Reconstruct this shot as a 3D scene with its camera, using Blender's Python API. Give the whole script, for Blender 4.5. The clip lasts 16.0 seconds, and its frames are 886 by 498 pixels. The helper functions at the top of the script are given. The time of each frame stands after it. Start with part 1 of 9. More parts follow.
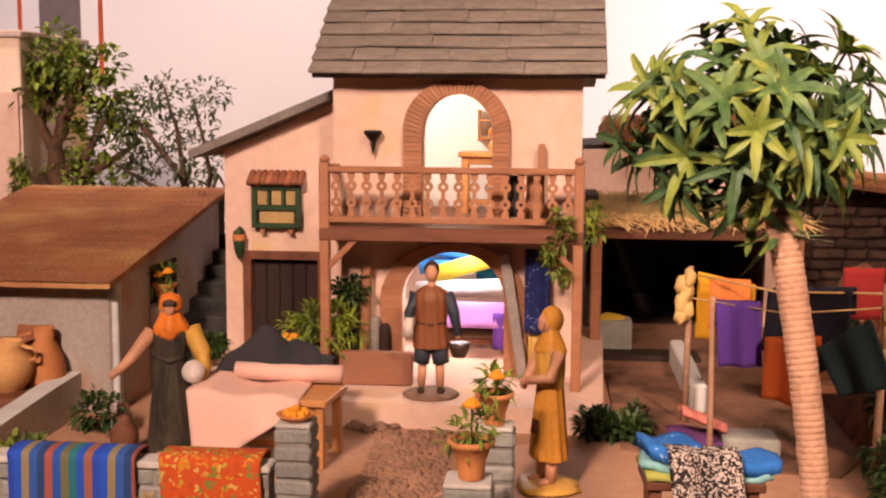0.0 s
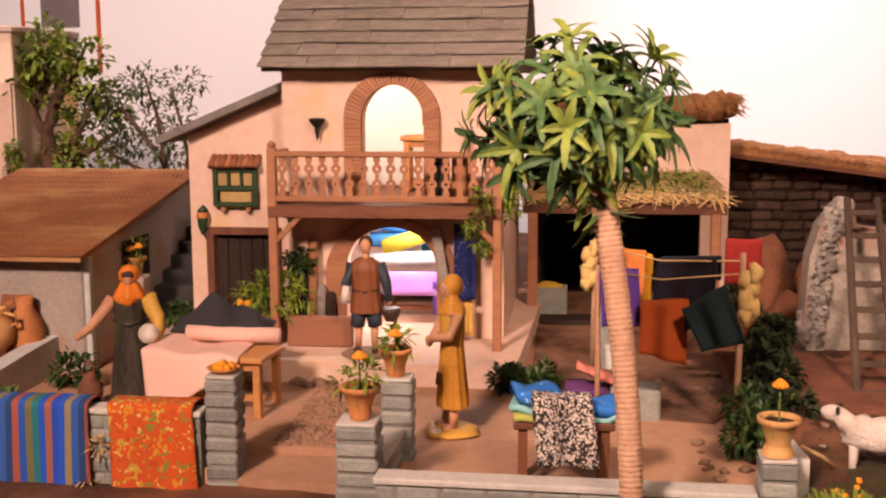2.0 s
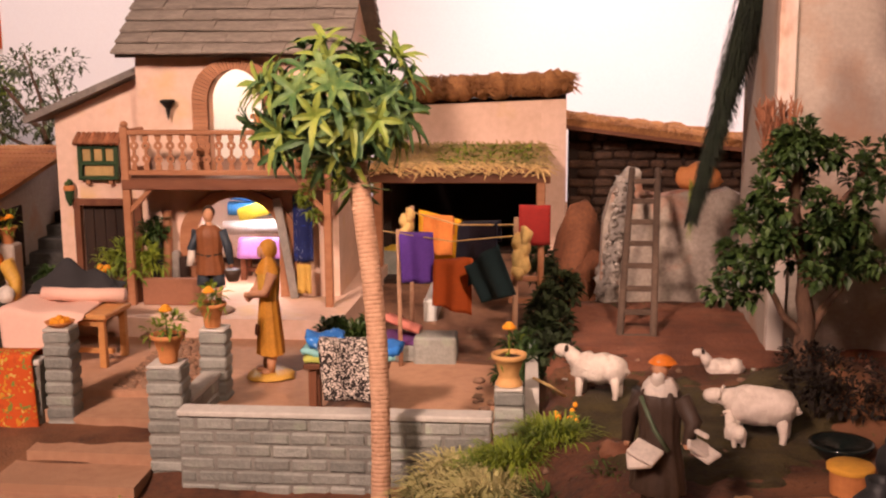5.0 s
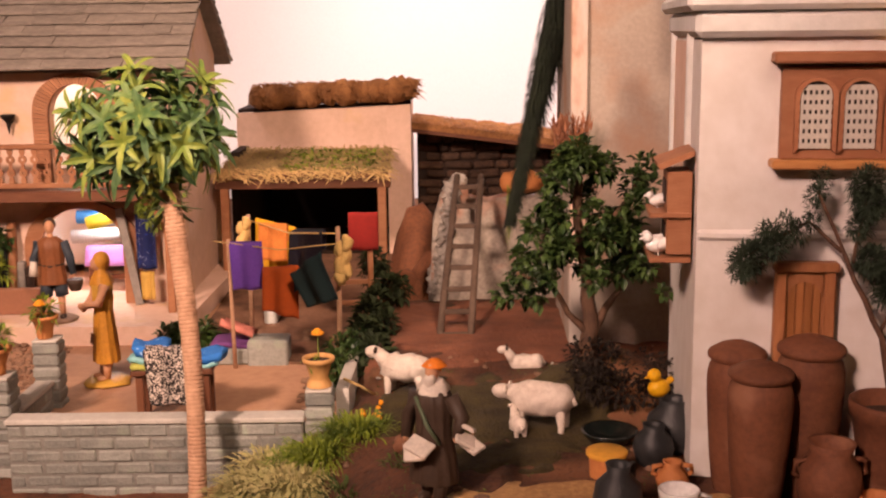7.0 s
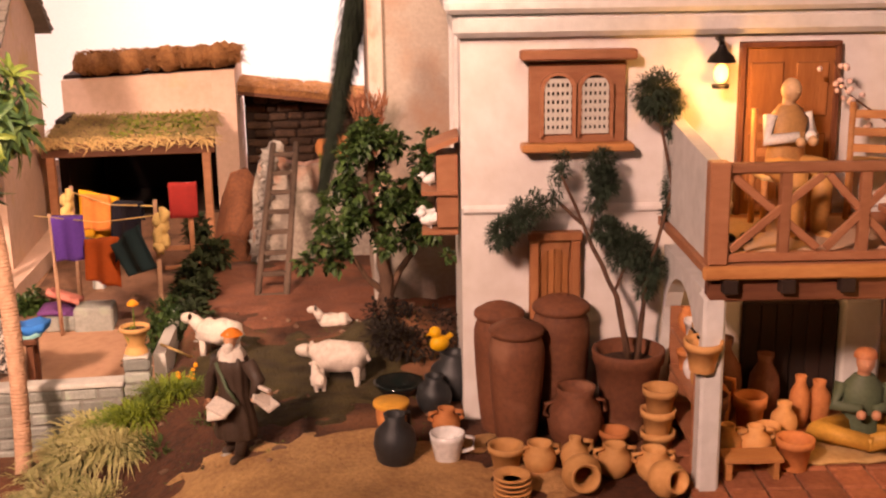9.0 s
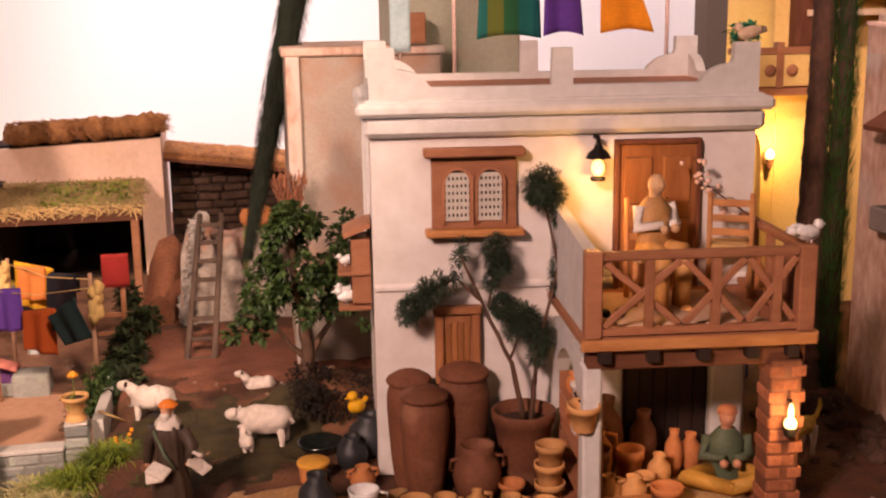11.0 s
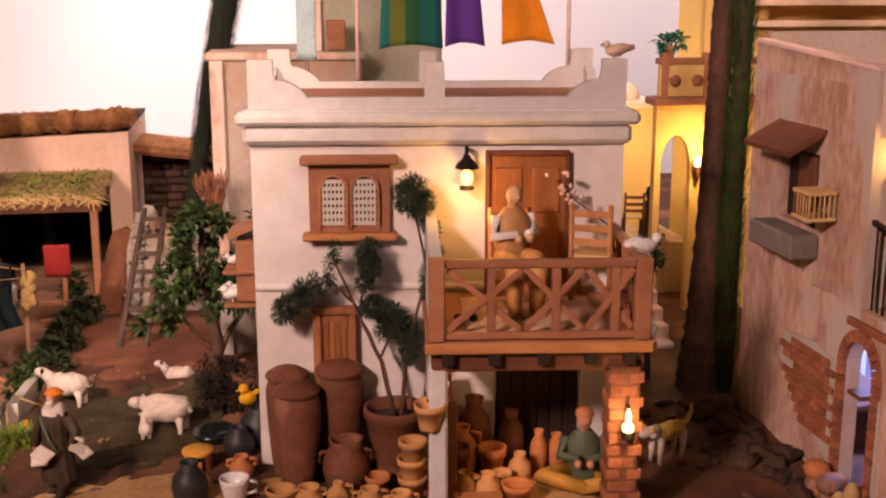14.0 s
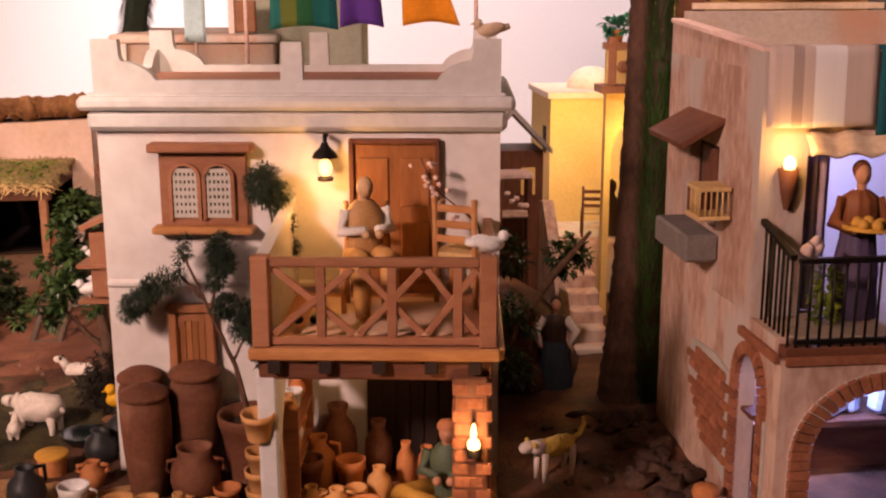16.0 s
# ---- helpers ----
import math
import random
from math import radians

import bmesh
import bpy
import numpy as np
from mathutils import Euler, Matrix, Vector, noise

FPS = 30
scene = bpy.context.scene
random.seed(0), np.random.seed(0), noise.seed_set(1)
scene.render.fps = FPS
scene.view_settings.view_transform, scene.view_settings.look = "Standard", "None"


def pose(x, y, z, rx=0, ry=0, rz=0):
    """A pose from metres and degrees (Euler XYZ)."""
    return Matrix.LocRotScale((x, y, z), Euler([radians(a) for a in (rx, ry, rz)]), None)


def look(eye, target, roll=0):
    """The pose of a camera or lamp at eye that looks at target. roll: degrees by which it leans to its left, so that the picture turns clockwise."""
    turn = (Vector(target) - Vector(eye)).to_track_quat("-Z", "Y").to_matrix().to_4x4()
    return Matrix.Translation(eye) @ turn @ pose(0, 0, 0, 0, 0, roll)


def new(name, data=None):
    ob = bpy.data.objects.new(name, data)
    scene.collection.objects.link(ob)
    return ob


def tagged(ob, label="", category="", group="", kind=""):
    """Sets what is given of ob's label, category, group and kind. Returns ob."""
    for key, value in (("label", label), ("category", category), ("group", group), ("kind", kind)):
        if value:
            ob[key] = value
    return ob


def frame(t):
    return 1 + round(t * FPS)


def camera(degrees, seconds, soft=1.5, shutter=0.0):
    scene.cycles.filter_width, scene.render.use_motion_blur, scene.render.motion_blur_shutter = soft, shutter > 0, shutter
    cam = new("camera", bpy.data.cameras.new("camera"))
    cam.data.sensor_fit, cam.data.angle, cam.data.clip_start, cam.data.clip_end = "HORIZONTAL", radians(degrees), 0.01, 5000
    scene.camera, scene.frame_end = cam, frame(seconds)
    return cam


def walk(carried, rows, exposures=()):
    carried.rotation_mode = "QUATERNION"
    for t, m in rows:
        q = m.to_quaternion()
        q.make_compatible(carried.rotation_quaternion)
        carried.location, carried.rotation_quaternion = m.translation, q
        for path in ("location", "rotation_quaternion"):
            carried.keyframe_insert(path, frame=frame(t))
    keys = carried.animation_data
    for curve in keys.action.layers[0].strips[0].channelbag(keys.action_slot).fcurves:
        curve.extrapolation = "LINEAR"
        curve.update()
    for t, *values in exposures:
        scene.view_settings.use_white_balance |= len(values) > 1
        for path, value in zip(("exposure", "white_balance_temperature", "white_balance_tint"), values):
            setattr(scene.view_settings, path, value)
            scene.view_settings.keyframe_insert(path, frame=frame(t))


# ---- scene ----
cam = camera(42.5, 16.0, soft=2.2)
PATH = [
    (0, (0.154, -0.026, 0.447), (-0.044, 1.948, 0.201), 0.4),
    (0.5, (0.19, -0.065, 0.458), (-0.023, 1.905, 0.187), 0.3),
    (1, (0.231, -0.101, 0.467), (0.006, 1.866, 0.185), -0.0),
    (1.5, (0.266, -0.137, 0.47), (0.031, 1.828, 0.184), -0.1),
    (2, (0.304, -0.185, 0.473), (0.062, 1.778, 0.179), -0.2),
    (2.5, (0.336, -0.227, 0.478), (0.095, 1.734, 0.168), -0.4),
    (3, (0.375, -0.255, 0.485), (0.148, 1.704, 0.156), -0.5),
    (3.5, (0.416, -0.29, 0.49), (0.199, 1.671, 0.16), -0.4),
    (6, (0.562, -0.409, 0.521), (0.476, 1.556, 0.155), -0.6),
    (6.5, (0.592, -0.431, 0.534), (0.546, 1.537, 0.18), -0.7),
    (7, (0.623, -0.465, 0.55), (0.649, 1.499, 0.172), -0.7),
    (7.5, (0.64, -0.492, 0.56), (0.739, 1.462, 0.146), -0.4),
    (8, (0.659, -0.535, 0.571), (0.813, 1.409, 0.128), -0.5),
    (8.5, (0.679, -0.569, 0.595), (0.884, 1.363, 0.121), -0.8),
    (9, (0.695, -0.601, 0.62), (0.961, 1.32, 0.131), -0.9),
    (9.5, (0.697, -0.636, 0.637), (0.989, 1.281, 0.144), -1.3),
    (10, (0.703, -0.668, 0.658), (1.014, 1.255, 0.202), -1.2),
    (12.5, (0.656, -0.871, 0.742), (1.17, 1.018, 0.334), -0.8),
    (13, (0.716, -0.892, 0.722), (1.204, 1.009, 0.337), -0.4),
    (13.5, (0.807, -0.876, 0.732), (1.2, 1.037, 0.3), -0.1),
    (14, (0.889, -0.849, 0.736), (1.216, 1.073, 0.291), 0.0),
    (14.5, (0.985, -0.842, 0.725), (1.245, 1.089, 0.274), -0.3),
    (15, (1.054, -0.841, 0.735), (1.294, 1.093, 0.288), -0.4),
    (15.5, (1.129, -0.812, 0.727), (1.335, 1.127, 0.284), -0.2),
    (16, (1.168, -0.772, 0.715), (1.363, 1.165, 0.257), -0.1),
]
walk(cam, [(t, look(eye, target, roll)) for t, eye, target, roll in PATH],
     exposures=((0, 0.0, 6500, 10), (6.2, 0.0, 6500, 10), (7, 0.0, 6800, 11), (8, 0.15, 7700, 13), (9, 0.38, 7200, 12), (10.2, 0.2, 6700, 11), (12.5, 0.0, 6500, 12), (16, 0.0, 6500, 12)))

# ---- light: assumed ceiling spots, with added fill, arcade and wall lamps ----
world = bpy.data.worlds.new("world")
scene.world = world
world.use_nodes = True
world.node_tree.nodes["Background"].inputs[0].default_value = (1.0, 0.86, 0.74, 1)
world.node_tree.nodes["Background"].inputs[1].default_value = 0.0015
scene.view_settings.exposure = 0.0


def area_lamp(name, eye, target, size, watts, colour):
    d = bpy.data.lights.new(name, "AREA")
    d.shape, d.size, d.energy, d.color = "DISK", size, watts, colour
    ob = new(name, d)
    ob.matrix_world = look(eye, target)
    return ob


def point_lamp(name, p, watts, colour, radius=0.006):
    d = bpy.data.lights.new(name, "POINT")
    d.energy, d.color, d.shadow_soft_size = watts, colour, radius
    ob = new(name, d)
    ob.location = p
    return ob


def spot_lamp(name, eye, target, degrees, blend, watts, colour, radius=0.10):
    d = bpy.data.lights.new(name, "SPOT")
    d.spot_size, d.spot_blend, d.energy, d.color, d.shadow_soft_size = radians(degrees), blend, watts, colour, radius
    ob = new(name, d)
    ob.matrix_world = look(eye, target)
    return ob


WARM = (1.0, 0.695, 0.57)
spot_lamp("ceiling_spot_courtyard", (-0.52, -1.00, 1.74), (-0.14, 1.50, 0.32), 62, 0.7, 425, WARM, 0.15)
spot_lamp("ceiling_spot_stable", (1.10, -0.90, 1.95), (0.36, 1.62, 0.20), 30, 1.0, 330, (1.0, 0.69, 0.53), 0.12)
spot_lamp("ceiling_spot_potter", (-0.22, -1.20, 1.47), (1.36, 0.58, 0.47), 44, 1.0, 252, (1.0, 0.63, 0.54), 0.13)
# added spot with no known source, lifts arcade and corner-house parapet
spot_lamp("added_spot_arcade", (1.36, -0.40, 2.35), (1.90, 1.15, 0.62), 36, 1.0, 235, (1.0, 0.66, 0.55), 0.10)
# added weak fill that stands for the room's ambient light
area_lamp("room_fill", (0.6, -1.6, 2.4), (0.7, 1.0, 0.2), 0.9, 1.5, (1.0, 0.70, 0.52))
# two added spots that only whiten the back wall
spot_lamp("wall_washer_left", (-0.7, 1.45, 2.62), (-0.55, 3.12, 0.62), 74, 0.5, 225, (1.0, 0.80, 0.81), 0.12)
spot_lamp("wall_washer_right", (1.5, 1.45, 2.62), (1.75, 3.12, 0.62), 74, 0.5, 400, (1.0, 0.80, 0.81), 0.12)
point_lamp("house_lamp_upper", (-0.04, 1.62, 0.475), 1.5, (1.0, 0.90, 0.75), 0.02)
point_lamp("house_lamp_lower", (0.02, 1.64, 0.262), 2.2, (1.0, 0.93, 0.92), 0.02)
point_lamp("balcony_lamp_bulb", (1.158, 0.548, 0.478), 0.30, (1.0, 0.47, 0.13))
point_lamp("lantern_flame", (1.311, 0.328, 0.242), 0.28, (1.0, 0.52, 0.2))
point_lamp("sconce_flame", (1.663, 0.392, 0.540), 0.16, (1.0, 0.50, 0.14))
point_lamp("arcade_flame", (1.752, 1.225, 0.42), 1.2, (1.0, 0.58, 0.2))
# added point light, no fixture, brightens the yellow house and lane steps
point_lamp("yellow_house_fill", (1.70, 1.58, 0.46), 1.6, (1.0, 0.70, 0.30))
point_lamp("shop_lamp", (1.78, 0.52, 0.30), 4.2, (0.30, 0.38, 1.0))
point_lamp("gallery_lamp", (1.80, 0.56, 0.52), 1.4, (0.50, 0.48, 1.0))
point_lamp("porch_lamp", (1.22, 0.47, 0.295), 0.14, (1.0, 0.55, 0.25))

# ---- materials ----
def mat(name, a, b=None, rough=0.85, s1=14, s2=160, bump=0.3, bs=420, metal=0.0, rnd=0.12, stretch=(1, 1, 1), lo=0.35, hi=0.65, stain=None, st=(0.55, 0.7), ss=9, spec=0.3):
    m = bpy.data.materials.new(name)
    m.use_nodes = True
    nt = m.node_tree
    N, L = nt.nodes, nt.links
    p = N["Principled BSDF"]
    b = b or tuple(c * 0.7 for c in a)
    tc, mp = N.new("ShaderNodeTexCoord"), N.new("ShaderNodeMapping")
    mp.inputs["Scale"].default_value = stretch
    info = N.new("ShaderNodeObjectInfo")
    off = N.new("ShaderNodeVectorMath")
    off.operation = "MULTIPLY_ADD"
    off.inputs[1].default_value = (1, 1, 1)
    L.new(tc.outputs["Object"], off.inputs[0])
    L.new(info.outputs["Random"], off.inputs[2])
    L.new(off.outputs[0], mp.inputs["Vector"])
    n1, n2, n3 = (N.new("ShaderNodeTexNoise") for _ in range(3))
    for n, s, d in ((n1, s1, 5), (n2, s2, 4), (n3, bs, 3)):
        n.inputs["Scale"].default_value, n.inputs["Detail"].default_value = s, d
        L.new(mp.outputs[0], n.inputs["Vector"])
    mixf = N.new("ShaderNodeMath")
    mixf.operation = "MULTIPLY_ADD"
    mixf.inputs[1].default_value = 0.45
    half = N.new("ShaderNodeMath")
    half.operation = "MULTIPLY"
    half.inputs[1].default_value = 0.55
    L.new(n1.outputs[0], half.inputs[0])
    L.new(n2.outputs[0], mixf.inputs[0])
    L.new(half.outputs[0], mixf.inputs[2])
    ramp = N.new("ShaderNodeValToRGB")
    ramp.color_ramp.elements[0].position, ramp.color_ramp.elements[1].position = lo, hi
    ramp.color_ramp.elements[0].color, ramp.color_ramp.elements[1].color = (*b, 1), (*a, 1)
    L.new(mixf.outputs[0], ramp.inputs[0])
    out = ramp.outputs[0]
    if stain:
        n4, r4, mx = N.new("ShaderNodeTexNoise"), N.new("ShaderNodeValToRGB"), N.new("ShaderNodeMixRGB")
        n4.inputs["Scale"].default_value, n4.inputs["Detail"].default_value = ss, 7
        r4.color_ramp.elements[0].position, r4.color_ramp.elements[1].position = st
        L.new(mp.outputs[0], n4.inputs["Vector"])
        L.new(n4.outputs[0], r4.inputs[0])
        L.new(r4.outputs[0], mx.inputs[0])
        L.new(out, mx.inputs[1])
        mx.inputs[2].default_value = (*stain, 1)
        out = mx.outputs[0]
    hs, mr = N.new("ShaderNodeHueSaturation"), N.new("ShaderNodeMapRange")
    mr.inputs["To Min"].default_value, mr.inputs["To Max"].default_value = 1 - rnd, 1 + rnd
    L.new(info.outputs["Random"], mr.inputs["Value"])
    L.new(mr.outputs[0], hs.inputs["Value"])
    L.new(out, hs.inputs["Color"])
    L.new(hs.outputs[0], p.inputs["Base Color"])
    rr = N.new("ShaderNodeMapRange")
    rr.inputs["To Min"].default_value, rr.inputs["To Max"].default_value = max(0.05, rough - 0.12), min(1, rough + 0.1)
    L.new(n2.outputs[0], rr.inputs["Value"])
    L.new(rr.outputs[0], p.inputs["Roughness"])
    p.inputs["Metallic"].default_value = metal
    p.inputs["Specular IOR Level"].default_value = spec
    bp = N.new("ShaderNodeBump")
    bp.inputs["Strength"].default_value, bp.inputs["Distance"].default_value = bump, 0.002
    L.new(n3.outputs[0], bp.inputs["Height"])
    L.new(bp.outputs[0], p.inputs["Normal"])
    return m


def glow(name, colour, strength):
    m = bpy.data.materials.new(name)
    m.use_nodes = True
    p = m.node_tree.nodes["Principled BSDF"]
    p.inputs["Base Color"].default_value = (*colour, 1)
    p.inputs["Emission Color"].default_value = (*colour, 1)
    p.inputs["Emission Strength"].default_value = strength
    return m


def stripes(name, colours, size, axis=0, rough=0.9):
    """Woven cloth: bands of the colours along one axis of the object."""
    m = mat(name, (1, 1, 1), rough=rough, bump=0.5, bs=900)
    nt = m.node_tree
    N, L = nt.nodes, nt.links
    sep, md, ramp = N.new("ShaderNodeSeparateXYZ"), N.new("ShaderNodeMath"), N.new("ShaderNodeValToRGB")
    tc = N.new("ShaderNodeTexCoord")
    L.new(tc.outputs["Object"], sep.inputs[0])
    md.operation = "MULTIPLY"
    md.inputs[1].default_value = 1 / size
    L.new(sep.outputs[axis], md.inputs[0])
    fr = N.new("ShaderNodeMath")
    fr.operation = "FRACT"
    L.new(md.outputs[0], fr.inputs[0])
    ramp.color_ramp.interpolation = "CONSTANT"
    e = ramp.color_ramp.elements
    while len(e) < len(colours):
        e.new(0.5)
    for i, c in enumerate(colours):
        e[i].position, e[i].color = i / len(colours), (*c, 1)
    L.new(fr.outputs[0], ramp.inputs[0])
    hs = [n for n in N if n.type == "HUE_SAT"][0]
    L.new(ramp.outputs[0], hs.inputs["Color"])
    return m


def blotches(name, ground_col, cols, scale, rough=0.9, thr=0.5):
    """Printed cloth: leaf-like cells of other colours on a ground colour."""
    m = mat(name, ground_col, rough=rough, bump=0.4, bs=900)
    nt = m.node_tree
    N, L = nt.nodes, nt.links
    tc = N.new("ShaderNodeTexCoord")
    wob, add = N.new("ShaderNodeTexNoise"), N.new("ShaderNodeMixRGB")
    wob.inputs["Scale"].default_value = scale * 0.6
    add.blend_type, add.inputs[0].default_value = "ADD", 0.035
    L.new(tc.outputs["Object"], wob.inputs["Vector"])
    L.new(tc.outputs["Object"], add.inputs[1])
    L.new(wob.outputs["Color"], add.inputs[2])
    v, ramp, mx, r2 = N.new("ShaderNodeTexVoronoi"), N.new("ShaderNodeValToRGB"), N.new("ShaderNodeMixRGB"), N.new("ShaderNodeValToRGB")
    v.inputs["Scale"].default_value = scale
    L.new(add.outputs[0], v.inputs["Vector"])
    ramp.color_ramp.elements[0].position, ramp.color_ramp.elements[1].position = thr - 0.04, thr
    L.new(v.outputs["Distance"], ramp.inputs[0])
    sep = N.new("ShaderNodeSeparateColor")
    L.new(v.outputs["Color"], sep.inputs[0])
    r2.color_ramp.interpolation = "CONSTANT"
    e = r2.color_ramp.elements
    while len(e) < len(cols):
        e.new(0.5)
    for i, c in enumerate(cols):
        e[i].position, e[i].color = i / len(cols), (*c, 1)
    L.new(sep.outputs[0], r2.inputs[0])
    L.new(ramp.outputs[0], mx.inputs[0])
    L.new(r2.outputs[0], mx.inputs[1])
    mx.inputs[2].default_value = (*ground_col, 1)
    hs = [n for n in N if n.type == "HUE_SAT"][0]
    L.new(mx.outputs[0], hs.inputs["Color"])
    return m


M_room = mat("white_wall_paint", (0.86, 0.83, 0.82), (0.82, 0.78, 0.77), s1=1.2, bump=0.05, rnd=0)
# assumed colour, kept dark so unseen walls and ceiling bounce little light
M_dimwall = mat("low_bounce_brown_paint", (0.14, 0.10, 0.075), (0.12, 0.085, 0.062), s1=1.2, bump=0.05, rnd=0)
M_ruin = mat("broken_plaster", (0.38, 0.32, 0.27), (0.20, 0.155, 0.125), s1=9, bump=0.8, bs=130, stain=(0.36, 0.17, 0.11), st=(0.52, 0.66), ss=12, rnd=0.02)
M_ladder = mat("old_grey_wood", (0.11, 0.070, 0.050), (0.055, 0.034, 0.024), bump=0.7)
M_mosst = mat("mossy_thatch", (0.44, 0.29, 0.13), (0.20, 0.15, 0.05), s1=25, bump=0.9, rnd=0.05)
M_pink = mat("pink_stucco", (0.72, 0.50, 0.40), (0.60, 0.40, 0.30), s1=9, s2=70, bump=0.28, bs=170, stain=(0.62, 0.40, 0.18), st=(0.58, 0.8), ss=11, rnd=0.02)
M_white = mat("white_stucco", (0.72, 0.69, 0.66), (0.60, 0.55, 0.50), s1=7, s2=45, bump=0.22, bs=120, stain=(0.50, 0.44, 0.38), st=(0.6, 0.85), ss=6, rnd=0.02)
M_whitetrim = mat("whitewashed_trim", (0.64, 0.63, 0.60), (0.50, 0.49, 0.46), s1=10, s2=60, bump=0.25, bs=180, rnd=0.04)
M_grime = mat("grey_stucco", (0.40, 0.33, 0.27), (0.30, 0.24, 0.20), s1=7, bump=0.6, bs=140, stain=(0.34, 0.19, 0.12), st=(0.5, 0.68), ss=8, rnd=0.03)
M_worn = mat("worn_plaster", (0.60, 0.43, 0.34), (0.36, 0.21, 0.15), s1=16, s2=90, bump=0.8, bs=130, stain=(0.50, 0.43, 0.38), st=(0.48, 0.6), ss=11, rnd=0.03, stretch=(1, 1, 0.45), lo=0.38, hi=0.6)
M_greygreen = mat("greenish_plaster", (0.42, 0.44, 0.33), (0.36, 0.33, 0.25), s1=8, bump=0.5, bs=140, stain=(0.45, 0.28, 0.20), st=(0.52, 0.7), ss=9, rnd=0.03)
M_yellow = mat("yellow_plaster", (0.78, 0.55, 0.20), (0.68, 0.45, 0.14), s1=9, bump=0.4, bs=170, rnd=0.03)
M_wood = mat("dark_brown_wood", (0.17, 0.065, 0.032), (0.10, 0.034, 0.017), rough=0.6, s1=30, s2=120, bump=0.5, bs=300, stretch=(1, 1, 0.25), rnd=0.18)
M_wood_h = mat("dark_brown_beam", (0.17, 0.065, 0.032), (0.10, 0.034, 0.017), rough=0.6, s1=30, s2=120, bump=0.5, bs=300, stretch=(0.2, 1, 1), rnd=0.18)
M_rail = mat("red_brown_wood", (0.38, 0.17, 0.085), (0.28, 0.115, 0.055), rough=0.55, s1=30, s2=140, bump=0.4, stretch=(0.3, 1, 1), rnd=0.12)
M_lwood = mat("honey_wood", (0.50, 0.24, 0.085), (0.36, 0.15, 0.05), rough=0.5, s1=40, s2=150, bump=0.35, stretch=(0.3, 1, 1), rnd=0.15)
M_door = mat("varnished_door_wood", (0.34, 0.14, 0.05), (0.22, 0.085, 0.028), rough=0.45, s1=30, s2=120, bump=0.3, stretch=(1, 1, 0.2), rnd=0.1)
M_black = mat("black_iron", (0.022, 0.018, 0.016), rough=0.5, metal=0.6, bump=0.2)
# near-black: the stable's inner shade is put into this board colour
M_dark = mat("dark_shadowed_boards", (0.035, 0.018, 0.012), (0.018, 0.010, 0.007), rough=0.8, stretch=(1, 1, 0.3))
M_brick = mat("grey_block", (0.30, 0.29, 0.26), (0.20, 0.20, 0.18), s1=30, s2=200, bump=0.8, bs=260, rnd=0.22, stain=(0.30, 0.33, 0.26), st=(0.6, 0.75), ss=30)
M_mortar = mat("pale_mortar", (0.52, 0.48, 0.43), (0.40, 0.36, 0.32), bump=0.6, bs=200)
M_joint = mat("grey_joint", (0.27, 0.25, 0.22), (0.19, 0.175, 0.155), bump=0.6, bs=200)
M_rbrick = mat("red_brick", (0.36, 0.14, 0.07), (0.24, 0.085, 0.04), s1=40, bump=0.7, bs=250, rnd=0.25)
M_shingle = mat("grey_wood_shingle", (0.31, 0.255, 0.215), (0.19, 0.155, 0.13), rough=0.85, s1=60, s2=200, bump=0.8, bs=260, stretch=(0.5, 1.0, 1), rnd=0.07)
M_slate = mat("grey_roof_felt", (0.25, 0.215, 0.19), (0.16, 0.14, 0.125), s1=30, bump=0.7, bs=250)
M_tile = mat("rusty_roof_tile", (0.40, 0.165, 0.066), (0.24, 0.090, 0.038), s1=12, s2=150, bump=0.6, bs=260, stain=(0.46, 0.25, 0.10), st=(0.5, 0.66), ss=9, rnd=0.05)
M_thatch = mat("brown_thatch", (0.38, 0.17, 0.060), (0.19, 0.078, 0.028), s1=30, s2=200, bump=0.9, bs=300, stretch=(1, 0.3, 1))
M_straw = mat("pale_straw", (0.62, 0.44, 0.20), (0.45, 0.28, 0.11), rnd=0.2)
M_sand = mat("sandy_cement_floor", (0.43, 0.245, 0.15), (0.32, 0.165, 0.10), s1=6, s2=70, bump=0.5, bs=220, stain=(0.33, 0.18, 0.11), st=(0.56, 0.72), ss=9)
M_earth = mat("brown_earth", (0.120, 0.046, 0.024), (0.036, 0.016, 0.009), s1=14, s2=140, bump=1.0, bs=220, stain=(0.20, 0.088, 0.042), st=(0.50, 0.66), ss=6)
M_trod = mat("trodden_earth", (0.30, 0.155, 0.092), (0.17, 0.08, 0.046), s1=9, s2=120, bump=0.9, bs=220, stain=(0.12, 0.06, 0.035), st=(0.52, 0.64), ss=14)
M_stoned = mat("dark_fieldstone", (0.085, 0.046, 0.030), (0.036, 0.020, 0.013), s1=40, bump=1.0, bs=220, rnd=0.3)
M_rubble = mat("pale_rubble", (0.44, 0.39, 0.35), (0.24, 0.20, 0.17), s1=45, s2=160, bump=1.0, bs=220, rnd=0.1)
M_stone = mat("brown_stone", (0.26, 0.15, 0.095), (0.15, 0.085, 0.055), s1=40, bump=0.9, bs=250, rnd=0.3)
M_terra = mat("terracotta", (0.55, 0.22, 0.075), (0.43, 0.155, 0.05), rough=0.7, s1=25, s2=220, bump=0.3, rnd=0.14)
M_terrap = mat("pale_terracotta", (0.62, 0.34, 0.13), (0.50, 0.25, 0.085), rough=0.7, s1=25, bump=0.3, rnd=0.14)
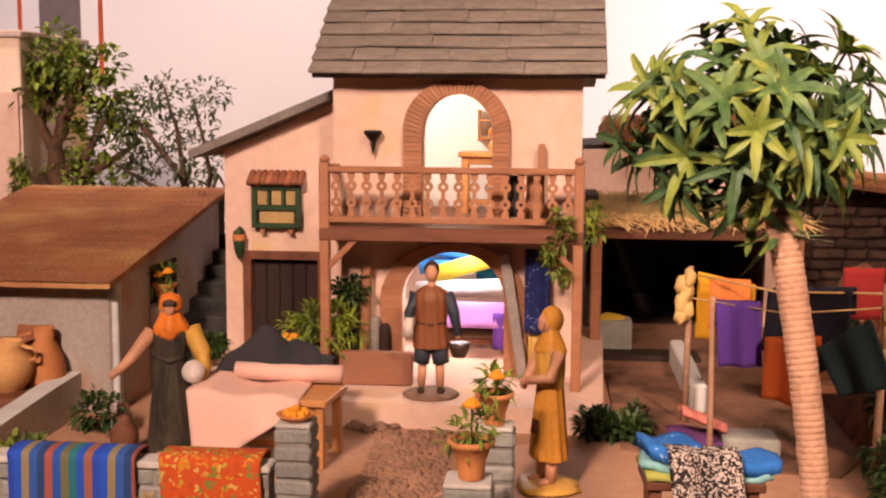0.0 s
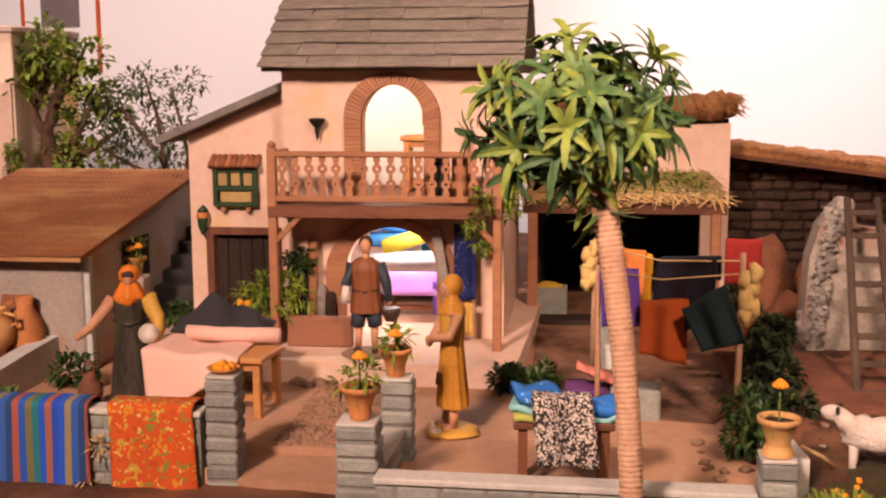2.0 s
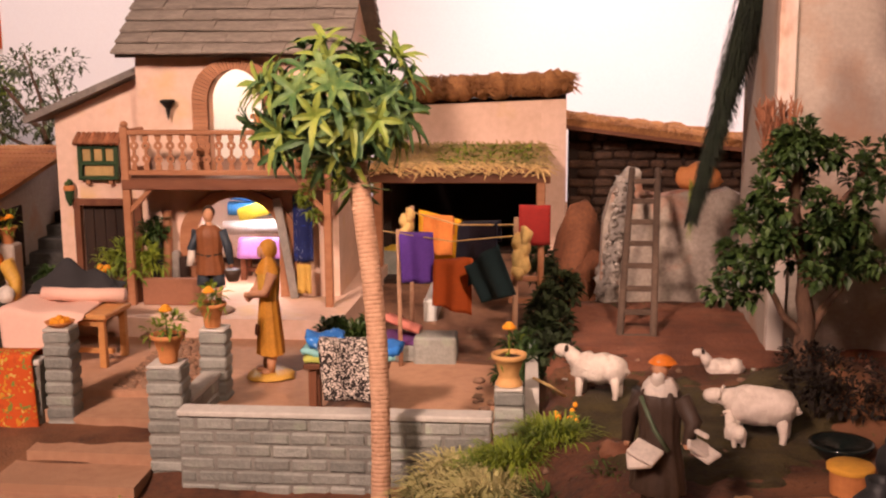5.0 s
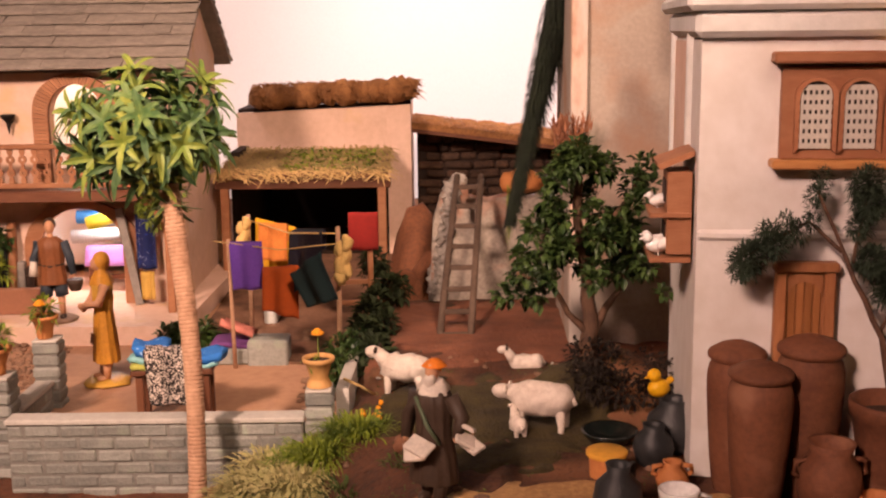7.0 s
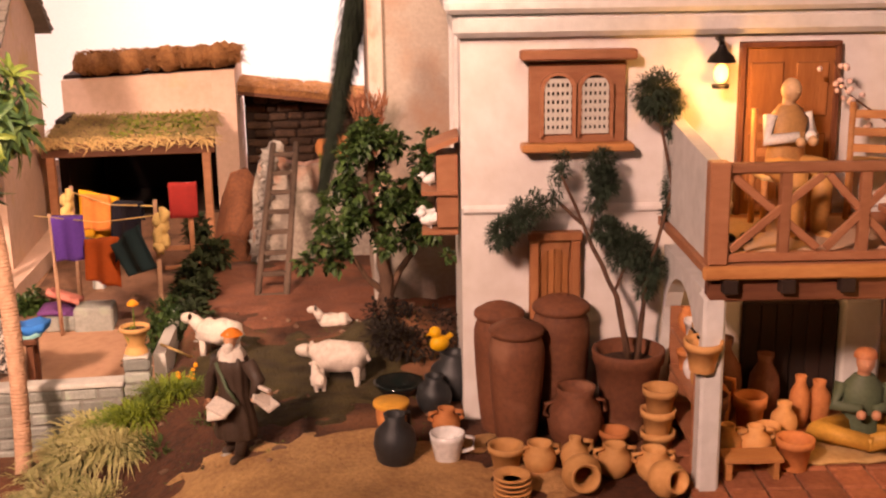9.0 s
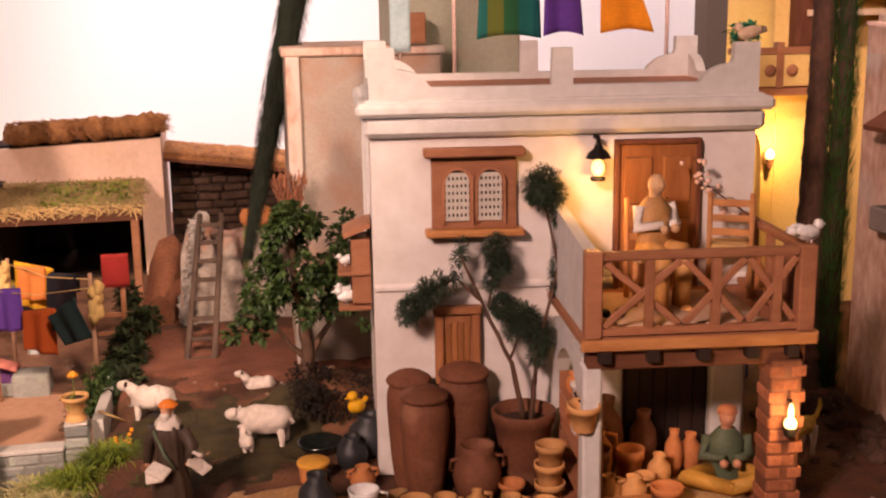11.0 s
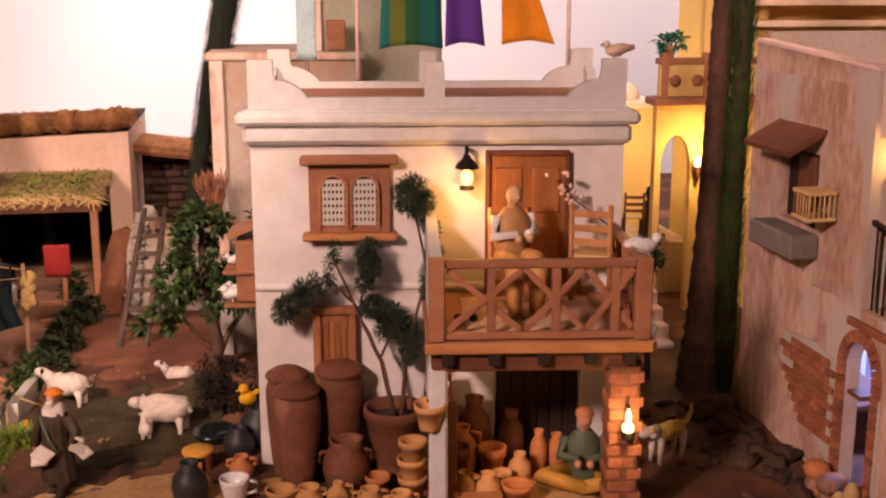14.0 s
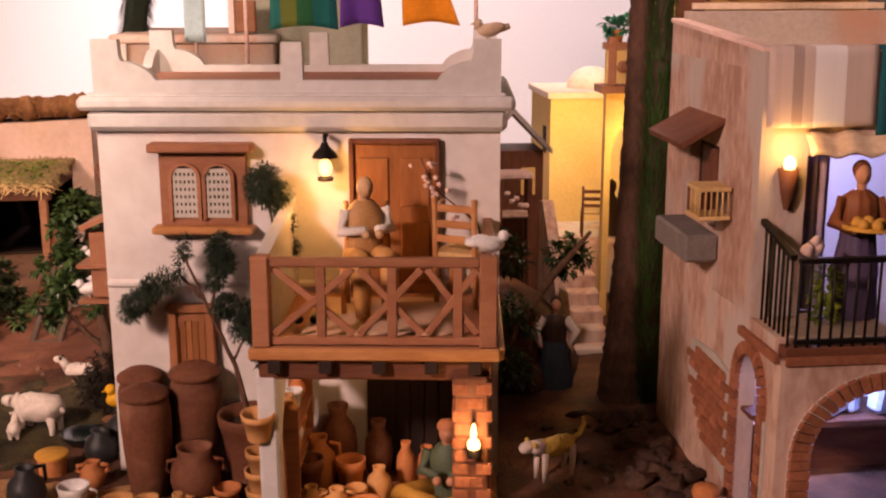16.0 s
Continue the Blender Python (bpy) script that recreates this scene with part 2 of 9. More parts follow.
M_jar = mat("dull_brown_clay", (0.19, 0.074, 0.036), (0.115, 0.042, 0.021), rough=0.75, s1=20, bump=0.4, stain=(0.24, 0.11, 0.062), st=(0.55, 0.7), ss=18)
M_jarz = mat("dark_glazed_clay", (0.032, 0.033, 0.034), (0.016, 0.017, 0.018), rough=0.48, s1=30, bump=0.3, spec=0.4)
M_soil = mat("dark_soil", (0.05, 0.028, 0.018), bump=1.0, bs=300)
M_trunk = mat("bark", (0.16, 0.085, 0.05), (0.07, 0.038, 0.024), s1=40, bump=1.0, bs=200, stretch=(1, 1, 0.3))
M_palmt = mat("palm_bark", (0.52, 0.31, 0.20), (0.36, 0.19, 0.115), s1=30, bump=0.9, bs=230)
M_leafp = mat("palm_leaf_green", (0.17, 0.25, 0.075), (0.055, 0.12, 0.036), rough=0.5, s1=25, s2=90, bump=0.1, rnd=0.05, lo=0.42, hi=0.60)
M_leaf = mat("leaf_green", (0.25, 0.31, 0.03), (0.07, 0.11, 0.02), rough=0.6, s1=25, s2=120, bump=0.1, lo=0.4, hi=0.6)
M_leafd = mat("dark_leaf_green", (0.06, 0.10, 0.024), (0.016, 0.036, 0.010), rough=0.45, s1=30, s2=120, bump=0.1, lo=0.4, hi=0.62)
M_leafm = mat("olive_leaf_green", (0.13, 0.15, 0.06), (0.05, 0.065, 0.028), rough=0.5, s1=30, s2=120, bump=0.1, lo=0.4, hi=0.62)
M_leafb = mat("bluish_conifer_green", (0.05, 0.075, 0.045), (0.018, 0.03, 0.018), rough=0.8, s1=40, bump=0.1)
M_grass = mat("dry_grass", (0.55, 0.46, 0.22), (0.28, 0.27, 0.09), rough=0.8, s1=20, bump=0.1)
M_moss = mat("moss_green", (0.09, 0.13, 0.03), (0.04, 0.06, 0.015), s1=40, bump=1.0, bs=250)
M_orange = mat("orange_bloom", (0.85, 0.33, 0.02), rough=0.7)
M_pinkb = mat("pale_pink_bloom", (0.80, 0.58, 0.50), rough=0.7)
M_cream = mat("cream_paint", (0.72, 0.56, 0.40), (0.58, 0.42, 0.28), rough=0.6, s1=40)
M_wool = mat("white_wool", (0.72, 0.62, 0.54), (0.55, 0.45, 0.38), s1=60, bump=1.0, bs=350)
M_glass_lit = glow("lit_bulb", (1.0, 0.50, 0.12), 5)
M_flame = glow("flame", (1.0, 0.62, 0.25), 4)
M_porc = mat("white_glazed_china", (0.84, 0.82, 0.79), rough=0.25, s1=20, bump=0.05, spec=0.6)


def cloth(name, c, k=0.75):
    return mat(name, c, tuple(x * k for x in c), rough=0.9, s1=25, s2=260, bump=0.5, bs=800, rnd=0.03)


# ---- mesh helpers ----
class G:
    """Vertices and faces of one mesh, with a material index for each face."""

    def __init__(self):
        self.v, self.f, self.s, self.m = [], [], [], []

    def add(self, vs, fs, smooth=False, mi=0):
        n = len(self.v)
        self.v += [tuple(p) for p in vs]
        self.f += [tuple(n + i for i in f) for f in fs]
        self.s += [smooth] * len(fs)
        self.m += [mi] * len(fs)
        return self

    def box(self, c, size, rot=(0, 0, 0), ch=0.0008, mi=0, taper=1.0):
        """A box with chamfered edges; taper narrows its top."""
        hx, hy, hz = (s / 2 for s in size)
        ch = min(ch, hx * 0.6, hy * 0.6, hz * 0.6)
        e = Euler([radians(a) for a in rot]).to_matrix()
        idx, vs = {}, []
        for sx in (-1, 1):
            for sy in (-1, 1):
                for sz in (-1, 1):
                    k = taper if sz > 0 else 1
                    for ax in range(3):
                        p = [sx * (hx * k - (ch if ax != 0 else 0)), sy * (hy * k - (ch if ax != 1 else 0)), sz * (hz - (ch if ax != 2 else 0))]
                        idx[sx, sy, sz, ax] = len(vs)
                        vs.append(Vector(c) + e @ Vector(p))
        fs = []
        o = lambda a: [b for b in range(3) if b != a]
        def key(d):
            return (d[0], d[1], d[2])
        for ax in range(3):
            a, b = o(ax)
            for s in (-1, 1):
                q = []
                for sa, sb in ((-1, -1), (1, -1), (1, 1), (-1, 1)):
                    d = [0, 0, 0]
                    d[ax], d[a], d[b] = s, sa, sb
                    q.append(idx[(*key(d), ax)])
                fs.append(q)
            for sa in (-1, 1):
                for sb in (-1, 1):
                    q = []
                    for s, k in ((-1, a), (1, a), (1, b), (-1, b)):
                        d = [0, 0, 0]
                        d[ax], d[a], d[b] = s, sa, sb
                        q.append(idx[(*key(d), k)])
                    fs.append(q)
        for sx in (-1, 1):
            for sy in (-1, 1):
                for sz in (-1, 1):
                    fs.append([idx[sx, sy, sz, 0], idx[sx, sy, sz, 1], idx[sx, sy, sz, 2]])
        return self.add(vs, fs, False, mi)

    def prism(self, poly, y0, y1, mi=0, plane="xz"):
        """An outline drawn in x and z (or x and y, or y and z), given a depth."""
        n = len(poly)
        at = {"xz": lambda a, b, d: (a, d, b), "xy": lambda a, b, d: (a, b, d), "yz": lambda a, b, d: (d, a, b)}[plane]
        vs = [at(a, b, y0) for a, b in poly] + [at(a, b, y1) for a, b in poly]
        fs = [tuple(range(n)), tuple(range(2 * n - 1, n - 1, -1))]
        fs += [(i, (i + 1) % n, n + (i + 1) % n, n + i) for i in range(n)]
        return self.add(vs, fs, False, mi)

    def ring(self, inner, outer, y0, y1, mi=0):
        """A band between two open outlines of equal length in x and z."""
        n = len(inner)
        vs = [(x, y0, z) for x, z in inner] + [(x, y0, z) for x, z in outer] + [(x, y1, z) for x, z in inner] + [(x, y1, z) for x, z in outer]
        fs = []
        for i in range(n - 1):
            fs += [(i, i + 1, n + i + 1, n + i), (2 * n + i, 3 * n + i, 3 * n + i + 1, 2 * n + i + 1), (i, 2 * n + i, 2 * n + i + 1, i + 1), (n + i, n + i + 1, 3 * n + i + 1, 3 * n + i)]
        fs += [(0, n, 3 * n, 2 * n), (n - 1, 3 * n - 1, 4 * n - 1, 2 * n - 1)]
        return self.add(vs, fs, False, mi)

    def archwall(self, x0, x1, z0, z1, y0, y1, a0, a1, spring, top, bottom=None, mi=0, n=14):
        """A wall with an arched opening through it."""
        arch = arch_line(a0, a1, spring, top, n)
        self.ring(arch, [(x, z1) for x, z in arch], y0, y1, mi)
        low = z0 if bottom is None else bottom
        for p, q in ((x0, a0), (a1, x1)):
            if q - p > 1e-5:
                self.prism([(p, z0), (q, z0), (q, z1), (p, z1)], y0, y1, mi)
        if low > z0 + 1e-5:
            self.prism([(a0, z0), (a1, z0), (a1, low), (a0, low)], y0, y1, mi)
        return self

    def lathe(self, prof, n=24, c=(0, 0, 0), sx=1, sy=1, fold=0.0, nf=7, mi=0, rot=None, cap=True, ph=0.0):
        """A turned form; fold gives it that share of pleats."""
        e = Euler([radians(a) for a in (rot or (0, 0, 0))]).to_matrix()
        vs, fs = [], []
        for r, z in prof:
            for i in range(n):
                a = 2 * math.pi * i / n
                k = r * (1 + fold * math.sin(nf * a + ph + z * 30))
                vs.append(Vector(c) + e @ Vector((k * sx * math.cos(a), k * sy * math.sin(a), z)))
        for j in range(len(prof) - 1):
            fs += [(j * n + i, j * n + (i + 1) % n, (j + 1) * n + (i + 1) % n, (j + 1) * n + i) for i in range(n)]
        self.add(vs, fs, True, mi)
        if cap:
            for j, flip in ((0, True), (len(prof) - 1, False)):
                if prof[j][0] > 1e-4:
                    ringv = vs[j * n:(j + 1) * n]
                    self.add(ringv, [tuple(range(n))[::-1] if flip else tuple(range(n))], False, mi)
        return self

    def tube(self, pts, rad, n=8, mi=0, cap=True, bumpy=0.0):
        pts = [Vector(p) for p in pts]
        rad = rad if isinstance(rad, (list, tuple)) else [rad] * len(pts)
        vs, fs = [], []
        for j, p in enumerate(pts):
            d = (pts[min(j + 1, len(pts) - 1)] - pts[max(j - 1, 0)]).normalized()
            s = d.cross(Vector((0.31, 0.2, 0.93)))
            s = (s if s.length > 1e-3 else d.cross(Vector((1, 0, 0)))).normalized()
            t = d.cross(s)
            for i in range(n):
                a = 2 * math.pi * i / n
                k = rad[j] * (1 + bumpy * random.uniform(-1, 1))
                vs.append(p + k * (math.cos(a) * s + math.sin(a) * t))
        for j in range(len(pts) - 1):
            fs += [(j * n + i, j * n + (i + 1) % n, (j + 1) * n + (i + 1) % n, (j + 1) * n + i) for i in range(n)]
        if cap:
            fs += [tuple(range(n))[::-1], tuple((len(pts) - 1) * n + i for i in range(n))]
        return self.add(vs, fs, True, mi)

    def ball(self, c, r, s=(1, 1, 1), n=12, mi=0, lump=0.0, rot=None):
        e = Euler([radians(a) for a in (rot or (0, 0, 0))]).to_matrix()
        vs, fs = [], []
        k = n // 2
        seed = random.uniform(0, 50)
        for j in range(k + 1):
            b = math.pi * j / k
            for i in range(n):
                a = 2 * math.pi * i / n
                d = Vector((math.sin(b) * math.cos(a), math.sin(b) * math.sin(a), -math.cos(b)))
                q = r * (1 + lump * noise.noise(d * 1.7 + Vector((seed, 0, 0))))
                vs.append(Vector(c) + e @ Vector((d.x * q * s[0], d.y * q * s[1], d.z * q * s[2])))
        for j in range(k):
            fs += [(j * n + i, j * n + (i + 1) % n, (j + 1) * n + (i + 1) % n, (j + 1) * n + i) for i in range(n)]
        return self.add(vs, fs, True, mi)

    def leaf(self, p, d, length, width, droop=0.3, mi=0, seg=3):
        """One pointed leaf, folded along its middle and drooping to the tip."""
        p, d = Vector(p), Vector(d).normalized()
        s = d.cross(Vector((0, 0, 1)))
        s = (s if s.length > 1e-3 else Vector((1, 0, 0))).normalized()
        up = s.cross(d)
        vs = []
        for j in range(seg + 1):
            f = j / seg
            q = p + d * length * f - Vector((0, 0, 1)) * droop * length * f * f
            w = width * math.sin(math.pi * (0.12 + 0.88 * f)) * 0.5
            vs += [q - s * w + up * w * 0.5, q, q + s * w + up * w * 0.5]
        fs = []
        for j in range(seg):
            a = 3 * j
            fs += [(a, a + 1, a + 4, a + 3), (a + 1, a + 2, a + 5, a + 4)]
        return self.add(vs, fs, False, mi)

    def sheet(self, fn, nu, nv, thick=0.0012, mi=0):
        """Cloth: fn(u, v) gives its places; it has two faces and edges."""
        top = [Vector(fn(i / nu, j / nv)) for j in range(nv + 1) for i in range(nu + 1)]
        w = nu + 1
        nor = []
        for j in range(nv + 1):
            for i in range(w):
                a = top[j * w + min(i + 1, nu)] - top[j * w + max(i - 1, 0)]
                b = top[min(j + 1, nv) * w + i] - top[max(j - 1, 0) * w + i]
                c = a.cross(b)
                nor.append(c.normalized() if c.length > 1e-12 else Vector((0, 0, 1)))
        vs = top + [p - n * thick for p, n in zip(top, nor)]
        k = len(top)
        fs = []
        for j in range(nv):
            for i in range(nu):
                a = j * w + i
                fs += [(a, a + 1, a + w + 1, a + w), (k + a, k + a + w, k + a + w + 1, k + a + 1)]
        for i in range(nu):
            for a, b in ((i, i + 1), (nv * w + i + 1, nv * w + i)):
                fs.append((a, k + a, k + b, b))
        for j in range(nv):
            for a, b in (((j + 1) * w, j * w), (j * w + nu, (j + 1) * w + nu)):
                fs.append((a, k + a, k + b, b))
        return self.add(vs, fs, True, mi)

    def mesh(self, name, mats):
        me = bpy.data.meshes.new(name)
        me.from_pydata(self.v, [], self.f)
        for m in mats if isinstance(mats, (list, tuple)) else [mats]:
            me.materials.append(m)
        me.polygons.foreach_set("use_smooth", self.s)
        me.polygons.foreach_set("material_index", self.m)
        me.validate()
        bm = bmesh.new()
        bm.from_mesh(me)
        bmesh.ops.recalc_face_normals(bm, faces=bm.faces)
        bm.to_mesh(me)
        bm.free()
        me.update()
        return me


def arch_line(a0, a1, spring, top, n=14):
    c, r = (a0 + a1) / 2, (a1 - a0) / 2
    return [(c - r * math.cos(math.pi * i / n), spring + (top - spring) * math.sin(math.pi * i / n)) for i in range(n + 1)]


def thing(name, label, category, at=(0, 0, 0), rz=0.0, group="", kind=""):
    ob = new(name)
    ob.matrix_world = pose(*at, 0, 0, rz)
    ob.empty_display_size = 0.01
    return tagged(ob, label, category, group, kind)


def part(name, g, material, parent, label="", at=None):
    ob = new(name, g if isinstance(g, bpy.types.Mesh) else g.mesh(name, material))
    ob.parent = parent
    if at is not None:
        ob.matrix_basis = at
    return tagged(ob, label)


def single(name, g, material, label, category, at=(0, 0, 0), rz=0.0, group="", kind=""):
    ob = new(name, g.mesh(name, material))
    ob.matrix_world = pose(*at, 0, 0, rz)
    return tagged(ob, label, category, group, kind)


def smooth01(a, b, x):
    t = min(1, max(0, (x - a) / (b - a)))
    return t * t * (3 - 2 * t)


def rnd(a, b):
    return random.uniform(a, b)

# ---- the room and the display table ----
def wall_box(name, lo, hi, m, kind_label):
    g = G().box([(a + b) / 2 for a, b in zip(lo, hi)], [b - a for a, b in zip(lo, hi)], ch=0.002)
    return tagged(new(name, g.mesh(name, m)), kind_label, "wall", kind="structure")


wall_box("wall_north", (-3.4, 3.10, -0.9), (4.6, 3.25, 2.7), M_room, "plain white painted wall of the exhibition room")
# unseen walls and ceiling, darkened to keep fill light off the village
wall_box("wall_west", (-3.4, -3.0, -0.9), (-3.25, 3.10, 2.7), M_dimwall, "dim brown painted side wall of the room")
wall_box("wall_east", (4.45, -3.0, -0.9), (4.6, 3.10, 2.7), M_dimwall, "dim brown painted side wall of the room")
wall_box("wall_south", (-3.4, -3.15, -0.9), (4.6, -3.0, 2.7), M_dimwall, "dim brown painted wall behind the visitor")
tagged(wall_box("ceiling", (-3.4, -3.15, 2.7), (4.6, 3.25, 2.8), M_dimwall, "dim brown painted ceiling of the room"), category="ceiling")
tagged(wall_box("floor", (-3.4, -3.15, -1.0), (4.6, 3.25, -0.9), M_sand, "sand-coloured floor of the room"), category="floor")


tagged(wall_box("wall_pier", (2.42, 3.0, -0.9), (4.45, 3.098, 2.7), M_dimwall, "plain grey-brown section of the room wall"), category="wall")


def ground_z(x, y):
    """Height of the earth: low before the courtyard, higher at the potter's house."""
    rise = smooth01(0.36, 0.62, x + 0.35 * (y - 0.7))
    z = -0.008 + 0.103 * rise
    z += (0.028 - z) * smooth01(0.84, 0.95, y) * (1 - smooth01(0.50, 0.54, x))
    z += (0.045 - z) * smooth01(1.35, 1.75, y) * (1 - smooth01(1.0, 1.3, x))
    bumps = 0.006 * noise.noise(Vector((x * 9, y * 9, 0.3))) + 0.003 * noise.noise(Vector((x * 30, y * 30, 2)))
    if x > 0.5:
        bumps += 0.05 * math.exp(-(((x - 0.86) / 0.07) ** 2 + ((y - 0.93) / 0.09) ** 2))
    return z + bumps


def build_ground():
    x0, x1, y0, y1, nx, ny = -1.6, 2.9, 0.12, 3.0, 300, 200
    g = G()
    vs = [(x0 + (x1 - x0) * i / nx, y0 + (y1 - y0) * j / ny, 0) for j in range(ny + 1) for i in range(nx + 1)]
    vs = [(x, y, ground_z(x, y)) for x, y, _ in vs]
    w = nx + 1
    g.add(vs, [(j * w + i, j * w + i + 1, j * w + w + i + 1, j * w + w + i) for j in range(ny) for i in range(nx)], True)
    tagged(new("ground", g.mesh("ground", M_earth)), "brown earth of the model village, with paths and mossy patches", "ground", kind="structure")
    g = G().box((0.65, 1.56, -0.475), (4.5, 2.88, 0.85), ch=0.003)
    tagged(new("display_table", g.mesh("display_table", M_dark)), "dark covered table that carries the model village", "table", kind="structure")


build_ground()

# courtyard floor and the plinth before the house
g = G().prism([(-0.47, 0.99), (-0.105, 0.99), (-0.105, 1.075), (0.075, 1.075), (0.105, 0.885), (0.495, 0.885), (0.515, 1.30), (0.60, 1.75), (0.60, 2.2), (-0.60, 2.2), (-0.60, 1.55)], 0.0, 0.046, plane="xy")
tagged(new("courtyard_floor", g.mesh("courtyard_floor", M_sand)), "sand-coloured cement floor of the courtyard", "floor", kind="structure")
g = G().prism([(0.235, 1.30), (0.36, 1.24), (0.47, 1.22), (0.515, 1.30), (0.595, 1.75), (0.595, 2.1), (0.215, 2.1), (0.232, 1.60)], 0.04, 0.0495, plane="xy")
tagged(new("trodden_earth", g.mesh("trodden_earth", M_trod)), "trodden brown earth under the washing lines", "ground", kind="structure")
g = G().prism([(-0.36, 1.365), (0.215, 1.352), (0.235, 1.9), (-0.36, 1.9)], 0.04, 0.078, plane="xy")
tagged(new("house_plinth", g.mesh("house_plinth", M_pink)), "low rose-coloured plinth with a worn front edge", "step", kind="structure")
# steps down from the courtyard to the front path
for k, (ya, z, xa, xb) in enumerate(((1.075, 0.037, -0.08, 0.072), (0.985, 0.024, -0.095, 0.068), (0.915, 0.011, -0.11, 0.064), (0.85, 0.0, -0.15, 0.06))):
    g = G().prism([(xa, ya - 0.085), (xb, ya - 0.092), (xb, ya + 0.004), (xa, ya + 0.004)], z - 0.05, z, plane="xy")
    tagged(new("step", g.mesh("step", M_sand)), "low sand-coloured step with a rounded edge", "step", kind="structure", group="steps to the courtyard")


# ---- block piers and courtyard walls ----
def block_mesh(sx, sy, sz, seed):
    random.seed(seed)
    g = G().box((0, 0, 0), (sx, sy, sz), ch=0.0022)
    g.v = [tuple(c + rnd(-0.0007, 0.0007) for c in p) for p in g.v]
    return g.mesh("brick", M_brick)


def pier(at, w, d, h, rows, label, rz=0.0):
    t = thing("block_pier", label, "pier", at, rz, "piers of the courtyard wall")
    part("core", G().box((0, 0, h / 2 - 0.001), (w - 0.004, d - 0.004, h - 0.002)), M_joint, t)
    hh = h / rows
    meshes = [block_mesh(w, d, hh - 0.0025, s) for s in range(3)]
    for k in range(rows):
        part("brick", meshes[k % 3], None, t, at=pose(rnd(-0.0006, 0.0006), rnd(-0.0006, 0.0006), (k + 0.5) * hh, 0, 0, 180 * (k % 2)))
    part("cap", G().box((0, 0, h + 0.0015), (w - 0.002, d - 0.002, 0.004), ch=0.001), M_mortar, t)
    return t


pier((-0.088, 1.005, 0.0), 0.036, 0.036, 0.149, 9, "grey block pier carrying a dish of oranges")
pier((0.084, 0.903, -0.01), 0.042, 0.040, 0.143, 9, "grey block pier carrying a flower pot")
pier((0.099, 1.055, 0.02), 0.036, 0.034, 0.118, 7, "grey block pier behind the first, with a flower pot")
pier((0.488, 0.868, 0.0), 0.034, 0.036, 0.122, 7, "grey block pier at the courtyard's end, with a yellow bloom")


def block_wall(name, a, b, z0, z1, thick, rows, bl, label):
    """A wall of blocks from a to b, with a smooth coping."""
    a, b = Vector((*a, 0)), Vector((*b, 0))
    d = b - a
    L, rz = d.length, math.degrees(math.atan2(d.y, d.x))
    t = thing(name, label, "wall", (a.x, a.y, z0), rz)
    h = z1 - z0
    part("core", G().box((L / 2, 0, h / 2 - 0.002), (L - 0.004, thick - 0.004, h - 0.004)), M_joint, t)
    hh = (h - 0.006) / rows
    full = [block_mesh(bl - 0.002, thick, hh - 0.002, s) for s in range(3)]
    for k in range(rows):
        x, s = (0 if k % 2 == 0 else -bl / 2), 0
        while x < L - 0.005:
            p, q = max(x, 0.001), min(x + bl, L - 0.001)
            if q - p > 0.008:
                me = full[(s + k) % 3] if q - p > bl * 0.98 else block_mesh(q - p - 0.002, thick, hh - 0.002, 5)
                part("brick", me, None, t, at=pose((p + q) / 2, rnd(-0.0006, 0.0006), (k + 0.5) * hh))
            x += bl
            s += 1
    part("coping", G().box((L / 2, 0, h - 0.002), (L, thick + 0.003, 0.007), ch=0.0015), M_mortar, t)
    return t


block_wall("courtyard_wall", (0.106, 0.872), (0.470, 0.866), -0.012, 0.090, 0.026, 6, 0.044, "low wall of grey blocks with a pale coping")
block_wall("courtyard_wall", (0.094, 0.925), (0.098, 1.037), -0.005, 0.085, 0.022, 5, 0.04, "short low block wall between two piers")
block_wall("courtyard_wall", (-0.66, 1.0), (-0.108, 0.995), -0.012, 0.112, 0.026, 7, 0.044, "low grey block wall with rugs hung over it")
g = G().prism([(1.12, 0.03), (1.52, 0.03), (1.52, 0.105), (1.3, 0.098), (1.12, 0.088)], -0.49, -0.462, plane="yz")
single("garden_wall", g, M_whitetrim, "low rough grey-white wall beside the jars", "wall")
g = G().prism([(0.89, 0.02), (1.25, 0.02), (1.25, 0.075), (1.05, 0.10), (0.89, 0.115)], 0.506, 0.522, plane="yz")
single("garden_wall", g, M_mortar, "low pale wall along the courtyard's side", "wall")
g = G().box((0.346, 1.62, 0.064), (0.022, 0.30, 0.045), ch=0.004)
single("kerb_wall", g, M_whitetrim, "low whitewashed wall beside the stable", "wall")
g = G().box((0.374, 1.25, 0.064), (0.062, 0.05, 0.042), ch=0.003)
single("stone_trough", g, M_brick, "low grey stone block on the courtyard floor", "block")

# pebble path
g = G()
random.seed(3)
for _ in range(520):
    y = rnd(1.08, 1.35)
    xm = -0.005 - 0.02 * (y - 1.08)
    x = xm + rnd(-0.05, 0.05)
    r = rnd(0.0025, 0.0058)
    g.ball((x, y, 0.0465), r, (1, rnd(0.7, 1.2), 0.6), 6, lump=0.4)
single("pebble_path", g, M_stone, "path of small brown pebbles set in the courtyard", "path", kind="stuff")


# ---- the two-storey house ----
H = thing("two_storey_house", "rose-plastered house with a wooden balcony and shingled roof", "house", (0, 0, 0.04))
HZ = -0.04


def hp(name, g, m, label="", parent=None):
    g.v = [(x, y, z + HZ) for x, y, z in g.v] if parent is None else g.v
    return part(name, g, m, parent or H, label)


